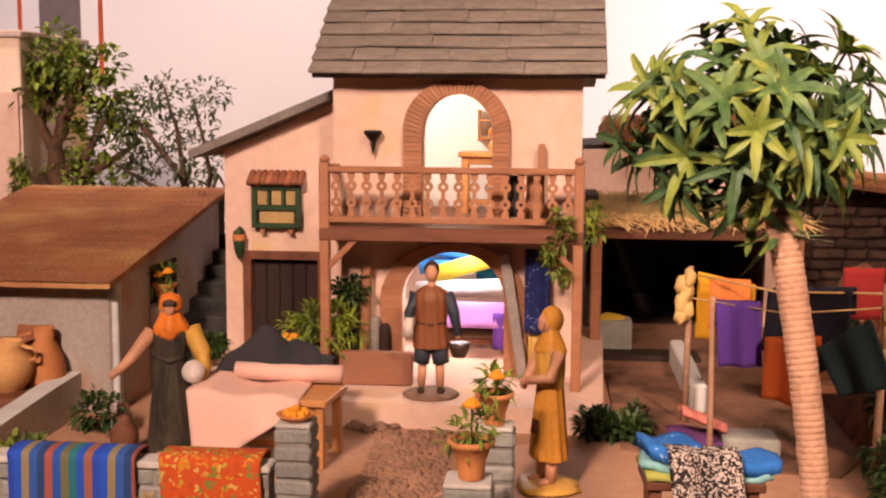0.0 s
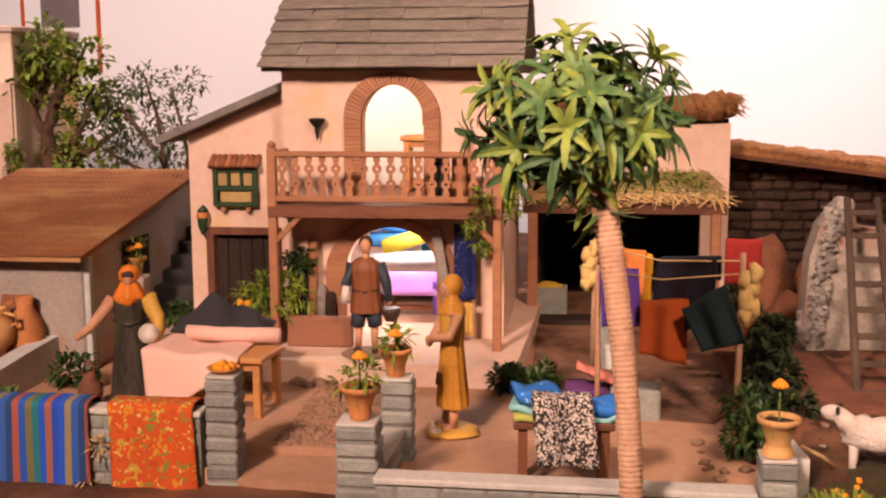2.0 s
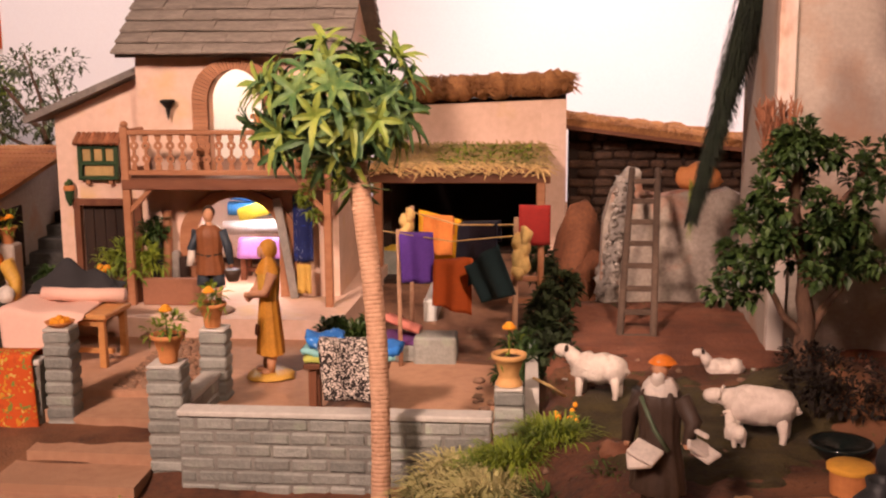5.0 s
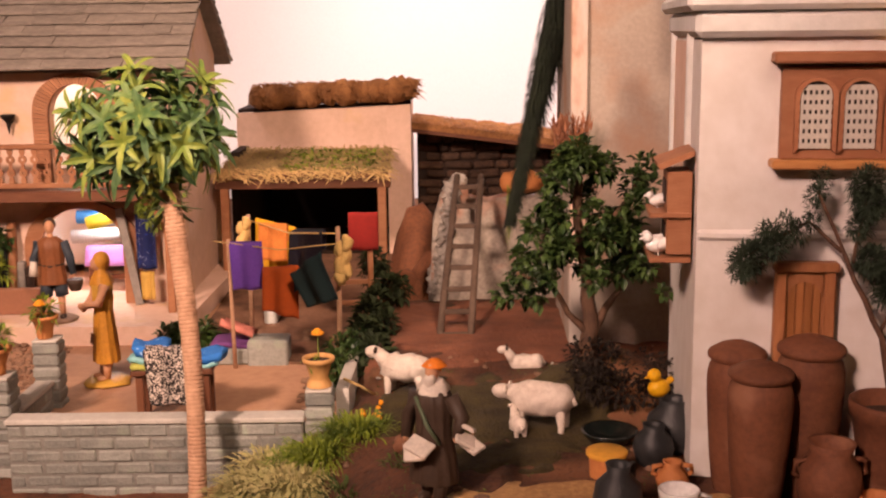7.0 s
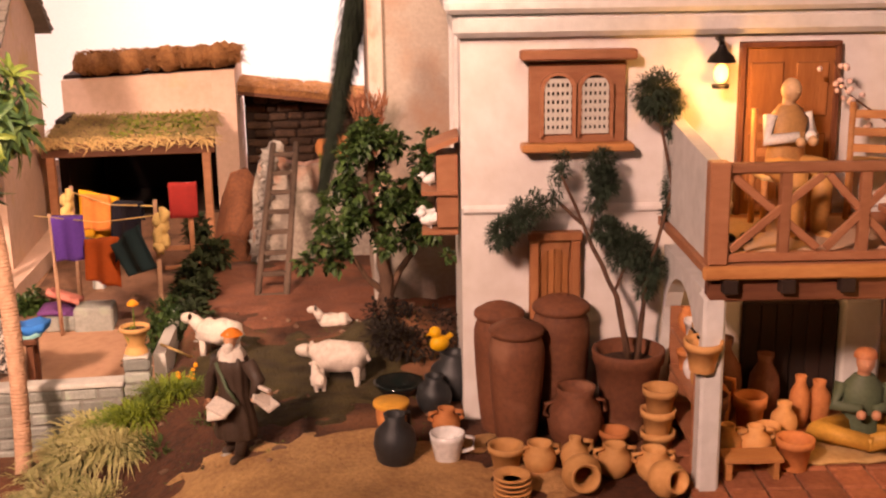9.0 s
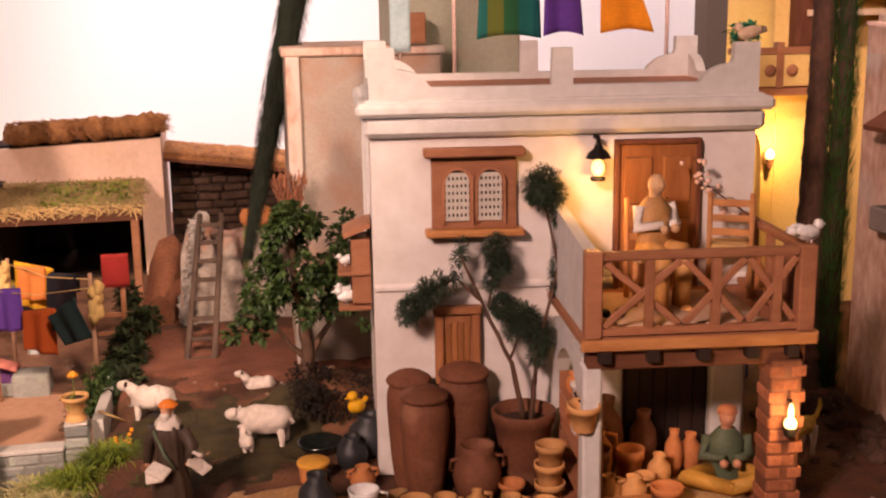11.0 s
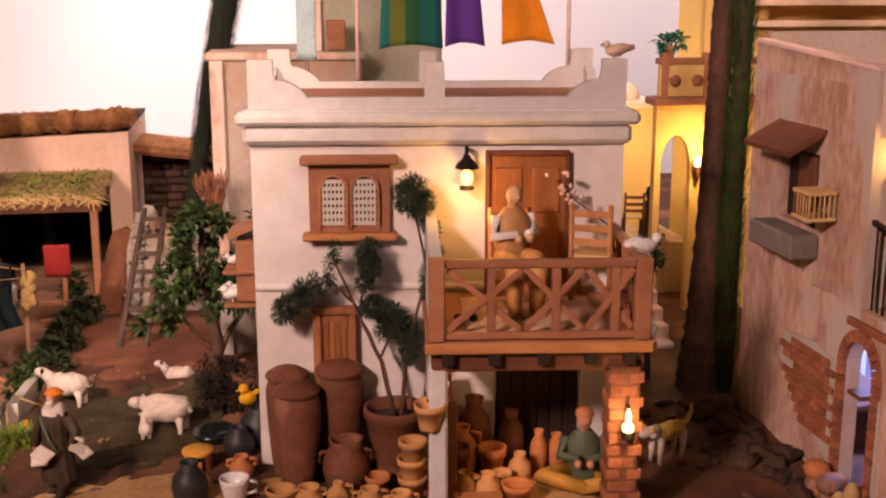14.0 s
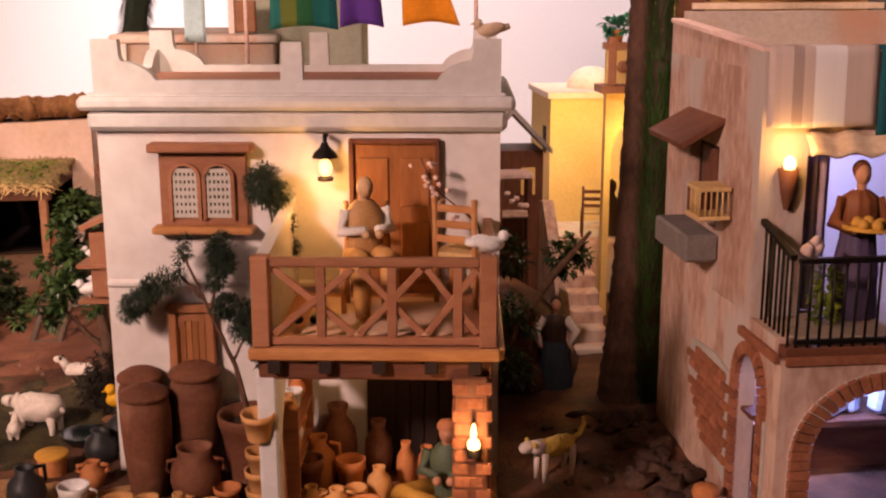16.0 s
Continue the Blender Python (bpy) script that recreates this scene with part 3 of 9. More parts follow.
hp("front_wall", G().archwall(-0.155, 0.186, 0.078, 0.290, 1.53, 1.556, -0.058, 0.084, 0.185, 0.250), M_pink, "rose-coloured plaster")
hp("front_wall", G().archwall(-0.155, 0.186, 0.290, 0.505, 1.53, 1.556, -0.031, 0.065, 0.412, 0.466), M_pink, "rose-coloured plaster")
gable = [(1.5565, 0.078), (1.93, 0.078), (1.93, 0.520), (1.725, 0.640), (1.5565, 0.528)]
hp("side_wall", G().prism(gable, 0.162, 0.186, plane="yz"), M_pink)
hp("side_wall", G().prism(gable, -0.155, -0.131, plane="yz"), M_pink)
hp("back_wall", G().box((0.0155, 1.915, 0.30), (0.292, 0.022, 0.43)), M_pink)
hp("upper_floor", G().box((0.0155, 1.73, 0.284), (0.292, 0.345, 0.012)), M_wood_h)
hp("room_lining", G().box((0.0155, 1.794, 0.30), (0.290, 0.004, 0.41)), M_room, "white inner wall")
# arch surrounds
ao, ai = arch_line(-0.089, 0.115, 0.180, 0.264), arch_line(-0.058, 0.084, 0.185, 0.250)
hp("lower_arch", G().ring([(-0.058, 0.078)] + ai + [(0.084, 0.078)], [(-0.089, 0.078)] + ao + [(0.115, 0.078)], 1.520, 1.531), M_rail, "brown arch surround")
ua = thing("upper_arch", "", "")
ua.parent = H
for k in ("label", "category"):
    if k in ua:
        del ua[k]
inn = [(-0.031, 0.292 + 0.012 * i) for i in range(10)] + arch_line(-0.031, 0.065, 0.412, 0.466, 16) + [(0.065, 0.400 - 0.012 * i) for i in range(10)]
out = [(-0.057, 0.292 + 0.012 * i) for i in range(10)] + arch_line(-0.057, 0.089, 0.418, 0.485, 16) + [(0.089, 0.400 - 0.012 * i) for i in range(10)]
hp("arch_bed", G().ring(inn, out, 1.524, 1.5305), M_wood)
for i in range(len(inn) - 1):
    for f0, f1 in ((0.04, 0.48), (0.52, 0.97)):
        def mixp(a, b, f):
            return (a[0] + (b[0] - a[0]) * f, a[1] + (b[1] - a[1]) * f)
        pa, pb = mixp(inn[i], inn[i + 1], f0), mixp(inn[i], inn[i + 1], f1)
        qa, qb = mixp(out[i], out[i + 1], f0), mixp(out[i], out[i + 1], f1)
        gg = G().prism([(pa[0], pa[1] + HZ), (pb[0], pb[1] + HZ), (qb[0], qb[1] + HZ), (qa[0], qa[1] + HZ)], 1.5185, 1.525)
        part("brick", gg, M_rail, ua)

# roof with shingles
roof_f = ((1.500, 0.486), (1.725, 0.648))
roof_b = ((1.965, 0.484), (1.725, 0.648))
g = G()
for (ya, za), (yb, zb) in (roof_f, roof_b):
    g.prism([(ya, za), (yb, zb), (yb, zb + 0.008), (ya, za + 0.008)], -0.178, 0.214, plane="yz")
roof = hp("roof", g, M_slate, "weathered grey wooden shingles")
random.seed(11)
for (ya, za), (yb, zb) in (roof_f, roof_b):
    Ls = math.hypot(yb - ya, zb - za)
    rows = 9
    for r in range(rows):
        f = (r * (Ls - 0.02) / (rows - 1) + 0.008) / Ls
        x = -0.181
        while x < 0.212:
            w = rnd(0.045, 0.11)
            w = 0.2165 - x if x + w > 0.19 else w
            yy, zz = ya + (yb - ya) * f, za + (zb - za) * f
            ang = math.degrees(math.atan2(zb - za, abs(yb - ya))) - 12
            g = G().box((0, 0, 0), (w - 0.0002, 0.046, 0.0048), ch=0.0010)
            g.v = [(a, b + 0.0016 * math.sin(55 * (x + a) + 2.1 * r), c + 0.0006 * math.sin(80 * (x + a) + r)) for a, b, c in g.v]
            part("shingle", g, M_shingle, roof, at=pose(x + w / 2, yy + rnd(-0.0012, 0.0012), zz + HZ + 0.0115 + rnd(-0.0004, 0.0004), ang if yb > ya else -ang, 0, rnd(-0.5, 0.5)))
            x += w

# wing with its sloping roof
for prof_ in ([(-0.331, 0.06), (-0.292, 0.06), (-0.292, 0.400), (-0.331, 0.385)], [(-0.292, 0.226), (-0.19, 0.226), (-0.19, 0.445), (-0.292, 0.400)], [(-0.19, 0.06), (-0.156, 0.06), (-0.156, 0.458), (-0.19, 0.445)]):
    hp("wing_wall", G().prism(prof_, 1.60, 1.62), M_pink)
hp("wing_side", G().prism([(1.6205, 0.06), (1.80, 0.06), (1.80, 0.385), (1.6205, 0.385)], -0.331, -0.312, plane="yz"), M_pink)
hp("wing_roof", G().prism([(-0.372, 0.372), (-0.157, 0.462), (-0.157, 0.474), (-0.374, 0.384)], 1.565, 1.83), M_slate, "grey felt-covered lean-to roof")
g = G()
g.box((-0.297, 1.597, 0.142), (0.012, 0.012, 0.17)).box((-0.186, 1.597, 0.142), (0.012, 0.012, 0.17)).box((-0.2415, 1.597, 0.231), (0.124, 0.012, 0.012))
hp("wing_door_frame", g, M_wood)
wd = hp("wing_door", G().box((-0.2415, 1.612, 0.142), (0.100, 0.006, 0.165)), M_dark, "dark plank door")
for k in range(5):
    part("board", G().box((-0.2815 + 0.02 * k, 1.608, 0.142 + HZ), (0.0188, 0.004, 0.163), ch=0.0012), M_dark, wd)
# small green window with tiled hood
win = hp("green_window", G().box((-0.2515, 1.598, 0.303), (0.070, 0.012, 0.058)), M_dark, "dark green shuttered window with a tiled hood")
M_green = mat("dark_green_paint", (0.028, 0.06, 0.022), rough=0.5)
M_ochre = mat("ochre_pane", (0.46, 0.30, 0.12), rough=0.5)
gg = G()
for x in (-0.284, -0.219):
    gg.box((x, 1.590, 0.303 + HZ), (0.008, 0.008, 0.062))
for z in (0.275, 0.301, 0.331):
    gg.box((-0.2515, 1.590, z + HZ), (0.060, 0.008, 0.007))
for x in (-0.262, -0.241):
    gg.box((x, 1.590, 0.316 + HZ), (0.005, 0.007, 0.026))
part("window_frame", gg, M_green, win)
for x, z, w, h in ((-0.273, 0.316, 0.016, 0.022), (-0.2515, 0.316, 0.015, 0.022), (-0.230, 0.316, 0.016, 0.022), (-0.2515, 0.288, 0.052, 0.019)):
    part("pane", G().box((x, 1.592, z + HZ), (w, 0.003, h)), M_ochre, win)
for k in range(9):
    part("hood_tile", G().tube([(-0.288 + 0.0092 * k, 1.602, 0.352 + HZ), (-0.288 + 0.0092 * k, 1.578, 0.337 + HZ)], 0.0052, 8), M_rbrick, win)
for x in (-0.272, -0.231):
    part("bracket", G().box((x, 1.594, 0.267 + HZ), (0.008, 0.012, 0.008)), M_rail, win)

# balcony
bal = hp("balcony", G().box((0.0155, 1.488, 0.286), (0.345, 0.088, 0.010)), M_wood_h, "dark brown turned-wood balcony")


def hb(name, g, m=M_wood, label=""):
    g.v = [(x, y, z + HZ) for x, y, z in g.v]
    return part(name, g, m, bal, label)


for x in (-0.151, 0.182):
    g = G().box((x, 1.449, 0.226), (0.013, 0.013, 0.298), ch=0.0015)
    g.lathe([(0.004, 0), (0.0075, 0.003), (0.006, 0.007), (0.002, 0.010)], 10, (x, 1.449, 0.375))
    hb("post", g, M_rail)
hb("handrail", G().box((0.0155, 1.449, 0.366), (0.322, 0.012, 0.008), ch=0.0015), M_rail)
hb("bottom_rail", G().box((0.0155, 1.449, 0.3005), (0.322, 0.010, 0.008)), M_rail)
hb("front_beam", G().box((0.0155, 1.446, 0.281), (0.345, 0.012, 0.016)), M_wood_h)
for x in (-0.151, 0.182):
    hb("side_rail", G().box((x, 1.4925, 0.366), (0.010, 0.074, 0.007)).box((x, 1.4925, 0.300), (0.010, 0.074, 0.007)), M_rail)
def bead(g, z, ro, ri, n=14):
    """A flat ring of wood, pierced in its middle."""
    pts = [(math.cos(2 * math.pi * i / n), math.sin(2 * math.pi * i / n)) for i in range(n + 1)]
    return g.ring([(ri * a, z + ri * b) for a, b in pts], [(ro * a, z + ro * b) for a, b in pts], -0.0016, 0.0016)


BG = G().prism([(-0.0048, 0), (0.0048, 0), (0.0046, 0.006), (0.0024, 0.0115), (-0.0024, 0.0115), (-0.0046, 0.006)], -0.0016, 0.0016)
BG.prism([(-0.0024, 0.0245), (0.0024, 0.0245), (0.0024, 0.0335), (-0.0024, 0.0335)], -0.0016, 0.0016)
BG.prism([(-0.0024, 0.0465), (0.0024, 0.0465), (0.0046, 0.052), (0.0048, 0.058), (-0.0048, 0.058), (-0.0046, 0.052)], -0.0016, 0.0016)
bead(BG, 0.018, 0.0070, 0.0024)
bead(BG, 0.040, 0.0070, 0.0024)
BAL = BG.mesh("baluster", M_rail)
for k in range(16):
    x = -0.136 + 0.304 * k / 15
    part("baluster", BAL, None, bal, at=pose(x, 1.449, 0.3045 + HZ))
for k in range(4):
    part("baluster", BAL, None, bal, at=pose(0.182, 1.462 + 0.017 * k, 0.3045 + HZ, 0, 0, 90))
for x, s in ((-0.151, 1), (0.182, -1)):
    hb("brace", G().box((x + s * 0.022, 1.449, 0.255), (0.008, 0.009, 0.056), rot=(0, s * 45, 0)), M_rail)
for k in range(7):
    hb("joist", G().box((-0.13 + 0.049 * k, 1.488, 0.276), (0.009, 0.08, 0.009)), M_wood)
# wall lamp bracket on the tower front
g = G().lathe([(0.004, 0), (0.012, 0.009), (0.013, 0.013), (0.009, 0.014)], 12, (-0.098, 1.517, 0.402)).box((-0.098, 1.526, 0.404), (0.006, 0.010, 0.008)).lathe([(0.0005, -0.02), (0.004, -0.004), (0.003, 0)], 8, (-0.098, 1.518, 0.402))
single("wall_bracket", g, M_black, "small black iron torch bracket on the plaster wall", "bracket")
g = G().lathe([(0.002, 0), (0.007, 0.012), (0.0095, 0.03), (0.008, 0.034), (0.006, 0.034)], 14, (0, 0, 0))
wp = thing("wall_vase", "dark green and orange wall vase on the plaster", "vase", (-0.307, 1.588, 0.225))
part("vase", g, mat("green_glaze", (0.03, 0.06, 0.025), rough=0.35), wp)
part("rim", G().lathe([(0.0098, 0.028), (0.0102, 0.034), (0.008, 0.037)], 14), M_terra, wp)
part("bunch", G().ball((0, 0, 0.04), 0.008, n=10, lump=0.5), M_leafd, wp)

# ---- the stable beside the house ----
S = thing("stable", "plastered stable with thatch, a beam porch and dark inside", "stable", (0.4, 2.1, 0.04))


def sp(name, g, m, label=""):
    g.v = [(x - 0.4, y - 2.1, z - 0.04) for x, y, z in g.v]
    return part(name, g, m, S, label)


sp("wall", G().prism([(0.20, 0.26), (0.535, 0.26), (0.535, 0.385), (0.20, 0.372)], 2.09, 2.12), M_pink)
sp("wall", G().prism([(0.535, 0.03), (0.588, 0.03), (0.588, 0.387), (0.535, 0.385)], 2.09, 2.12), M_pink)
sp("side_wall", G().prism([(2.1205, 0.03), (2.6, 0.03), (2.6, 0.385), (2.1205, 0.385)], 0.568, 0.588, plane="yz"), M_pink)
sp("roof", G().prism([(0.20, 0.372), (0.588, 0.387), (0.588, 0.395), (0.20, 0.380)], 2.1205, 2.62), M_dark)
# inner floor and walls carry the shade of the inside in their colour
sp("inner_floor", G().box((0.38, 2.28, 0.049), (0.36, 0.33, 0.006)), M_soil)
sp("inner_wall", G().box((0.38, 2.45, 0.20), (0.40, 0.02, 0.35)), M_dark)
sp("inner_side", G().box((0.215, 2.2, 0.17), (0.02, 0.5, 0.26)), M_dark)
sp("porch_roof", G().prism([(1.785, 0.264), (2.09, 0.284), (2.09, 0.292), (1.785, 0.272)], 0.205, 0.545, plane="yz"), M_wood_h)
sp("beam", G().box((0.375, 1.80, 0.252), (0.35, 0.018, 0.020), ch=0.002), M_wood_h)
for x in (0.218, 0.532):
    sp("post", G().box((x, 1.80, 0.155), (0.017, 0.017, 0.23), ch=0.002), M_rail)
sp("side_board", G().box((0.536, 1.94, 0.262), (0.006, 0.28, 0.03)), M_wood)


def thatch(name, x0, x1, ya, za, yb, zb, n, length, spread, m, parent_fn, label, side=0.008):
    g = G()
    random.seed(hash(len(name)) % 7 + 5)
    for _ in range(n):
        f = rnd(0, 1) ** 0.8
        x, y, z = rnd(x0, x1), yb + (ya - yb) * f, zb + (za - zb) * f
        d = Vector((rnd(-0.3, 0.3), (ya - yb), (za - zb))).normalized()
        d += Vector((rnd(-spread, spread), 0, rnd(-spread, spread)))
        L = length * rnd(0.5, 1.2)
        p = Vector((x, y, z + rnd(0, side)))
        q = p + d * L
        q.z -= 0.25 * L
        w = rnd(0.0012, 0.0026)
        g.add([p + Vector((-w, 0, 0)), p + Vector((w, 0, 0.001)), q + Vector((w * 0.4, 0, 0)), q + Vector((-w * 0.4, 0, 0))], [(0, 1, 2, 3)], False)
    return parent_fn(name, g, m, label)


thatch("porch_thatch", 0.205, 0.545, 1.80, 0.274, 2.08, 0.294, 2200, 0.030, 0.22, M_mosst, sp, "mossy brown thatch over the porch")
thatch("thatch_eave", 0.205, 0.545, 1.780, 0.268, 1.815, 0.276, 520, 0.030, 0.3, M_straw, sp, "pale straw thatch over the porch")
g = G()
random.seed(5)
for k in range(22):
    x = 0.25 + 0.016 * k
    g.ball((x, 2.105 + rnd(-0.01, 0.01), 0.405 + 0.0008 * k), rnd(0.026, 0.034), (0.75, 1.0, 0.85), 10, lump=0.35)
tagged(sp("ridge_thatch", g, M_thatch, "shaggy rolled brown thatch"), kind="stuff")
g = G()
for _ in range(2600):
    x, a = rnd(0.235, 0.608), rnd(-0.4, math.pi + 0.4)
    p = Vector((x, 2.105 - 0.030 * math.cos(a), 0.408 + 0.026 * math.sin(a) + 0.02 * (x - 0.235)))
    q = p + Vector((rnd(-0.02, 0.02), -0.012 * math.cos(a) + rnd(-0.008, 0.004), rnd(-0.016, 0.008)))
    w = rnd(0.0008, 0.0018)
    g.add([p + Vector((-w, 0, 0)), p + Vector((w, 0, w)), q], [(0, 1, 2)], False)
sp("loose_thatch", g, M_thatch)
# moss on the porch thatch
g = G()
for _ in range(500):
    x, f = rnd(0.33, 0.52), rnd(0, 0.8)
    p = (x + 0.01 * math.sin(40 * f), 1.80 + 0.28 * f, 0.278 + 0.022 * f)
    g.leaf(p, (rnd(-1, 1), rnd(-1, 0.3), rnd(0, 1)), rnd(0.008, 0.02), 0.005, 0.5)
sp("creeper", g, M_leaf, "green creeper growing over the straw")

# ---- low stone shed behind ----
D = thing("stone_shed", "low dark stone shed with a rough thatched roof", "shed", (0.8, 2.3, 0.04))


def dp(name, g, m, label=""):
    g.v = [(x - 0.8, y - 2.3, z - 0.04) for x, y, z in g.v]
    return part(name, g, m, D, label)


dp("wall", G().prism([(0.60, 0.03), (1.12, 0.03), (1.12, 0.256), (0.60, 0.324)], 2.296, 2.325), M_dark)
random.seed(8)
for r in range(13):
    x = 0.60 + (0.02 if r % 2 else 0)
    while x < 1.10 and 0.055 + 0.0215 * r < 0.318 - 0.131 * (x - 0.585):
        w = rnd(0.026, 0.075)
        dp("stone", G().box((x + w / 2, 2.293 + rnd(-0.003, 0.003), 0.055 + 0.0215 * r + rnd(-0.001, 0.001)), (w - 0.003, rnd(0.012, 0.022), rnd(0.017, 0.0205)), ch=0.006, rot=(0, rnd(-5, 5), rnd(-6, 6))), M_stoned)
        x += w
dp("roof", G().prism([(0.585, 0.325), (1.12, 0.255), (1.12, 0.270), (0.585, 0.340)], 2.20, 2.45), M_thatch, "brown thatch over laths")
g = G()
for _ in range(1400):
    x, y = rnd(0.59, 1.12), rnd(2.19, 2.44)
    z = 0.346 - 0.131 * (x - 0.585)
    g.leaf((x, y, z), (rnd(-0.6, 0.6), -1, rnd(-0.1, 0.3)), rnd(0.012, 0.03), 0.004, 0.4, seg=2)
dp("loose_straw", g, M_thatch)
g = G()
for _ in range(90):
    x, y = rnd(0.60, 1.11), rnd(2.21, 2.44)
    g.ball((x, y, 0.338 - 0.131 * (x - 0.585) + rnd(-0.004, 0.003)), rnd(0.012, 0.024), (1.5, 1.2, 0.55), 8, lump=0.5)
tagged(dp("thatch_lump", g, M_thatch, "lumpy weathered thatch"), kind="stuff")
dp("eave_board", G().box((0.85, 2.205, 0.288), (0.535, 0.008, 0.014), rot=(0, 7.5, 0)), M_wood_h)

# ---- ruined wall with the ladder ----
RY = 1.50
g = G()
pts = [(0.625, 0.02), (0.628, 0.13), (0.632, 0.215), (0.645, 0.262), (0.668, 0.292), (0.690, 0.288), (0.697, 0.262), (0.730, 0.256), (0.775, 0.266), (0.800, 0.258), (0.835, 0.268), (0.87, 0.252), (0.885, 0.275), (1.05, 0.27), (1.05, 0.02)]
g.prism(pts, RY, RY + 0.05)
ruin = thing("ruined_wall", "broken grey plaster wall with reddish stains", "wall", (0.8, RY, 0.02))
g.v = [(x - 0.8, y - RY, z - 0.02) for x, y, z in g.v]
part("wall", g, M_ruin, ruin)
random.seed(4)
g = G()
for dx, dy, rr_ in ((0.0, 0.0, 0.017), (-0.004, 0.020, 0.018), (0.004, 0.038, 0.017)):
    g.tube([(0.640 - 0.8 + dx + 0.030 * (k / 40) ** 2 + rnd(-0.003, 0.003), dy, 0.005 + 0.262 * k / 40) for k in range(41)], [rr_ * rnd(0.75, 1.1) * (1 - 0.25 * k / 40) for k in range(41)], 14, bumpy=0.28)
for k in range(150):
    f = rnd(0, 1)
    w = rnd(0.003, 0.0065)
    g.box((0.628 - 0.8 + 0.032 * f * f + rnd(-0.006, 0.022), rnd(-0.018, -0.004), 0.005 + 0.262 * f), (w * 1.4, w, w), ch=0.0015, rot=(rnd(0, 90), rnd(0, 90), rnd(0, 90)))
tagged(part("rubble_edge", g, M_rubble, ruin, "rough pale rubble at the broken end"), kind="stuff")
part("top_stone", G().box((0.678 - 0.8, 0.015, 0.268), (0.026, 0.03, 0.030), ch=0.006, rot=(0, 12, 8)), M_rubble, ruin, "pale loose stone on top")
lad = thing("wooden_ladder", "weathered grey-brown ladder leaning on the broken wall", "ladder", (0.659, 1.185, 0.072))
La, Lb = Vector((0, 0, 0)), Vector((0.036, 0.288, 0.232))
for s in (-0.024, 0.024):
    part("stile", G().tube([La + Vector((s, 0, 0)), Lb + Vector((s * 0.85, 0, 0))], 0.0058, 6), M_ladder, lad)
for k in range(8):
    p = La.lerp(Lb, (k + 0.8) / 8.4)
    part("rung", G().box(p, (0.046, 0.008, 0.0075)), M_ladder, lad)

# ---- tall plaster houses behind the white house ----
def back_house(name, label, at, w, d, h, m, rz=0.0):
    t = thing(name, label, "house", at, rz)
    part("wall", G().box((w / 2, d / 2, h / 2), (w, d, h), ch=0.003), m, t)
    part("coping", G().box((w / 2, d / 2, h + 0.006), (w + 0.012, d + 0.012, 0.014), ch=0.003), M_worn, t)
    return t


bh = back_house("plaster_house", "tall stained grey plaster house with a slim pilaster", (0.825, 1.14, 0.04), 0.26, 0.3, 0.578, M_grime, -3)
part("pilaster", G().box((0.012, -0.005, 0.29), (0.022, 0.012, 0.575)), M_worn, bh)
bh = back_house("plaster_house", "tall house of greenish plaster with pink edge boards", (1.01, 1.18, 0.04), 0.22, 0.25, 0.95, M_greygreen, -4)
part("edge_board", G().box((0.004, -0.005, 0.475), (0.01, 0.012, 0.95)), M_pinkb, bh)

# ---- the potter's white house ----
WA = pose(0.888, 0.635, 0.09, 0, 0, -7.02)
W = new("white_house")
W.matrix_world = WA
tagged(W, "two-storey whitewashed house with roof terrace and wooden balcony", "house")
WZ = -0.09


def wp_(name, g, m, label="", parent=None):
    """A part of the white house, in its own width, depth and the world's height."""
    g.v = [(x, y, z + WZ) for x, y, z in g.v]
    return part(name, g, m, parent or W, label)


WW, WD = 0.489, 0.275
g = G()
wp_("side_wall", G().box((0.01, WD / 2 + 0.01, 0.315), (0.02, WD - 0.021, 0.45), ch=0.002), M_white)
wp_("side_wall", G().box((WW - 0.01, WD / 2 + 0.01, 0.315), (0.02, WD - 0.021, 0.45), ch=0.002), M_white)
wp_("back_wall", G().box((WW / 2, WD - 0.01, 0.315), (WW - 0.042, 0.018, 0.45)), M_white)
# front wall round its openings
g = G()
g.prism([(0.0, 0.085), (WW, 0.085), (WW, 0.54), (0.0, 0.54)], 0.006, 0.0205)
wp_("string_course", G().box((WW / 2, 0.006, 0.348), (WW, 0.010, 0.010), ch=0.0035), M_white)
wp_("front_wall", g, M_white, "whitewashed plaster, worn at the string course")
for z, o, h, c in ((0.5525, 0.016, 0.026, 0.006), (0.5735, 0.034, 0.017, 0.006), (0.5825, 0.012, 0.006, 0.002)):
    wp_("cornice", G().box((WW / 2, WD / 2, z), (WW + o, WD + o, h), ch=c), M_whitetrim, "moulded grey-white cornice")
wp_("terrace_floor", G().box((WW / 2, WD / 2, 0.5875), (WW - 0.03, WD - 0.03, 0.006)), mat("terracotta_terrace", (0.52, 0.26, 0.17), (0.40, 0.19, 0.12), s1=20))


def swoop(x0, x1, z0, z1, n=8):
    return [(x0 + (x1 - x0) * i / n, z0 + (z1 - z0) * math.cos(math.pi / 2 * i / n) ** 0.7) for i in range(n + 1)]


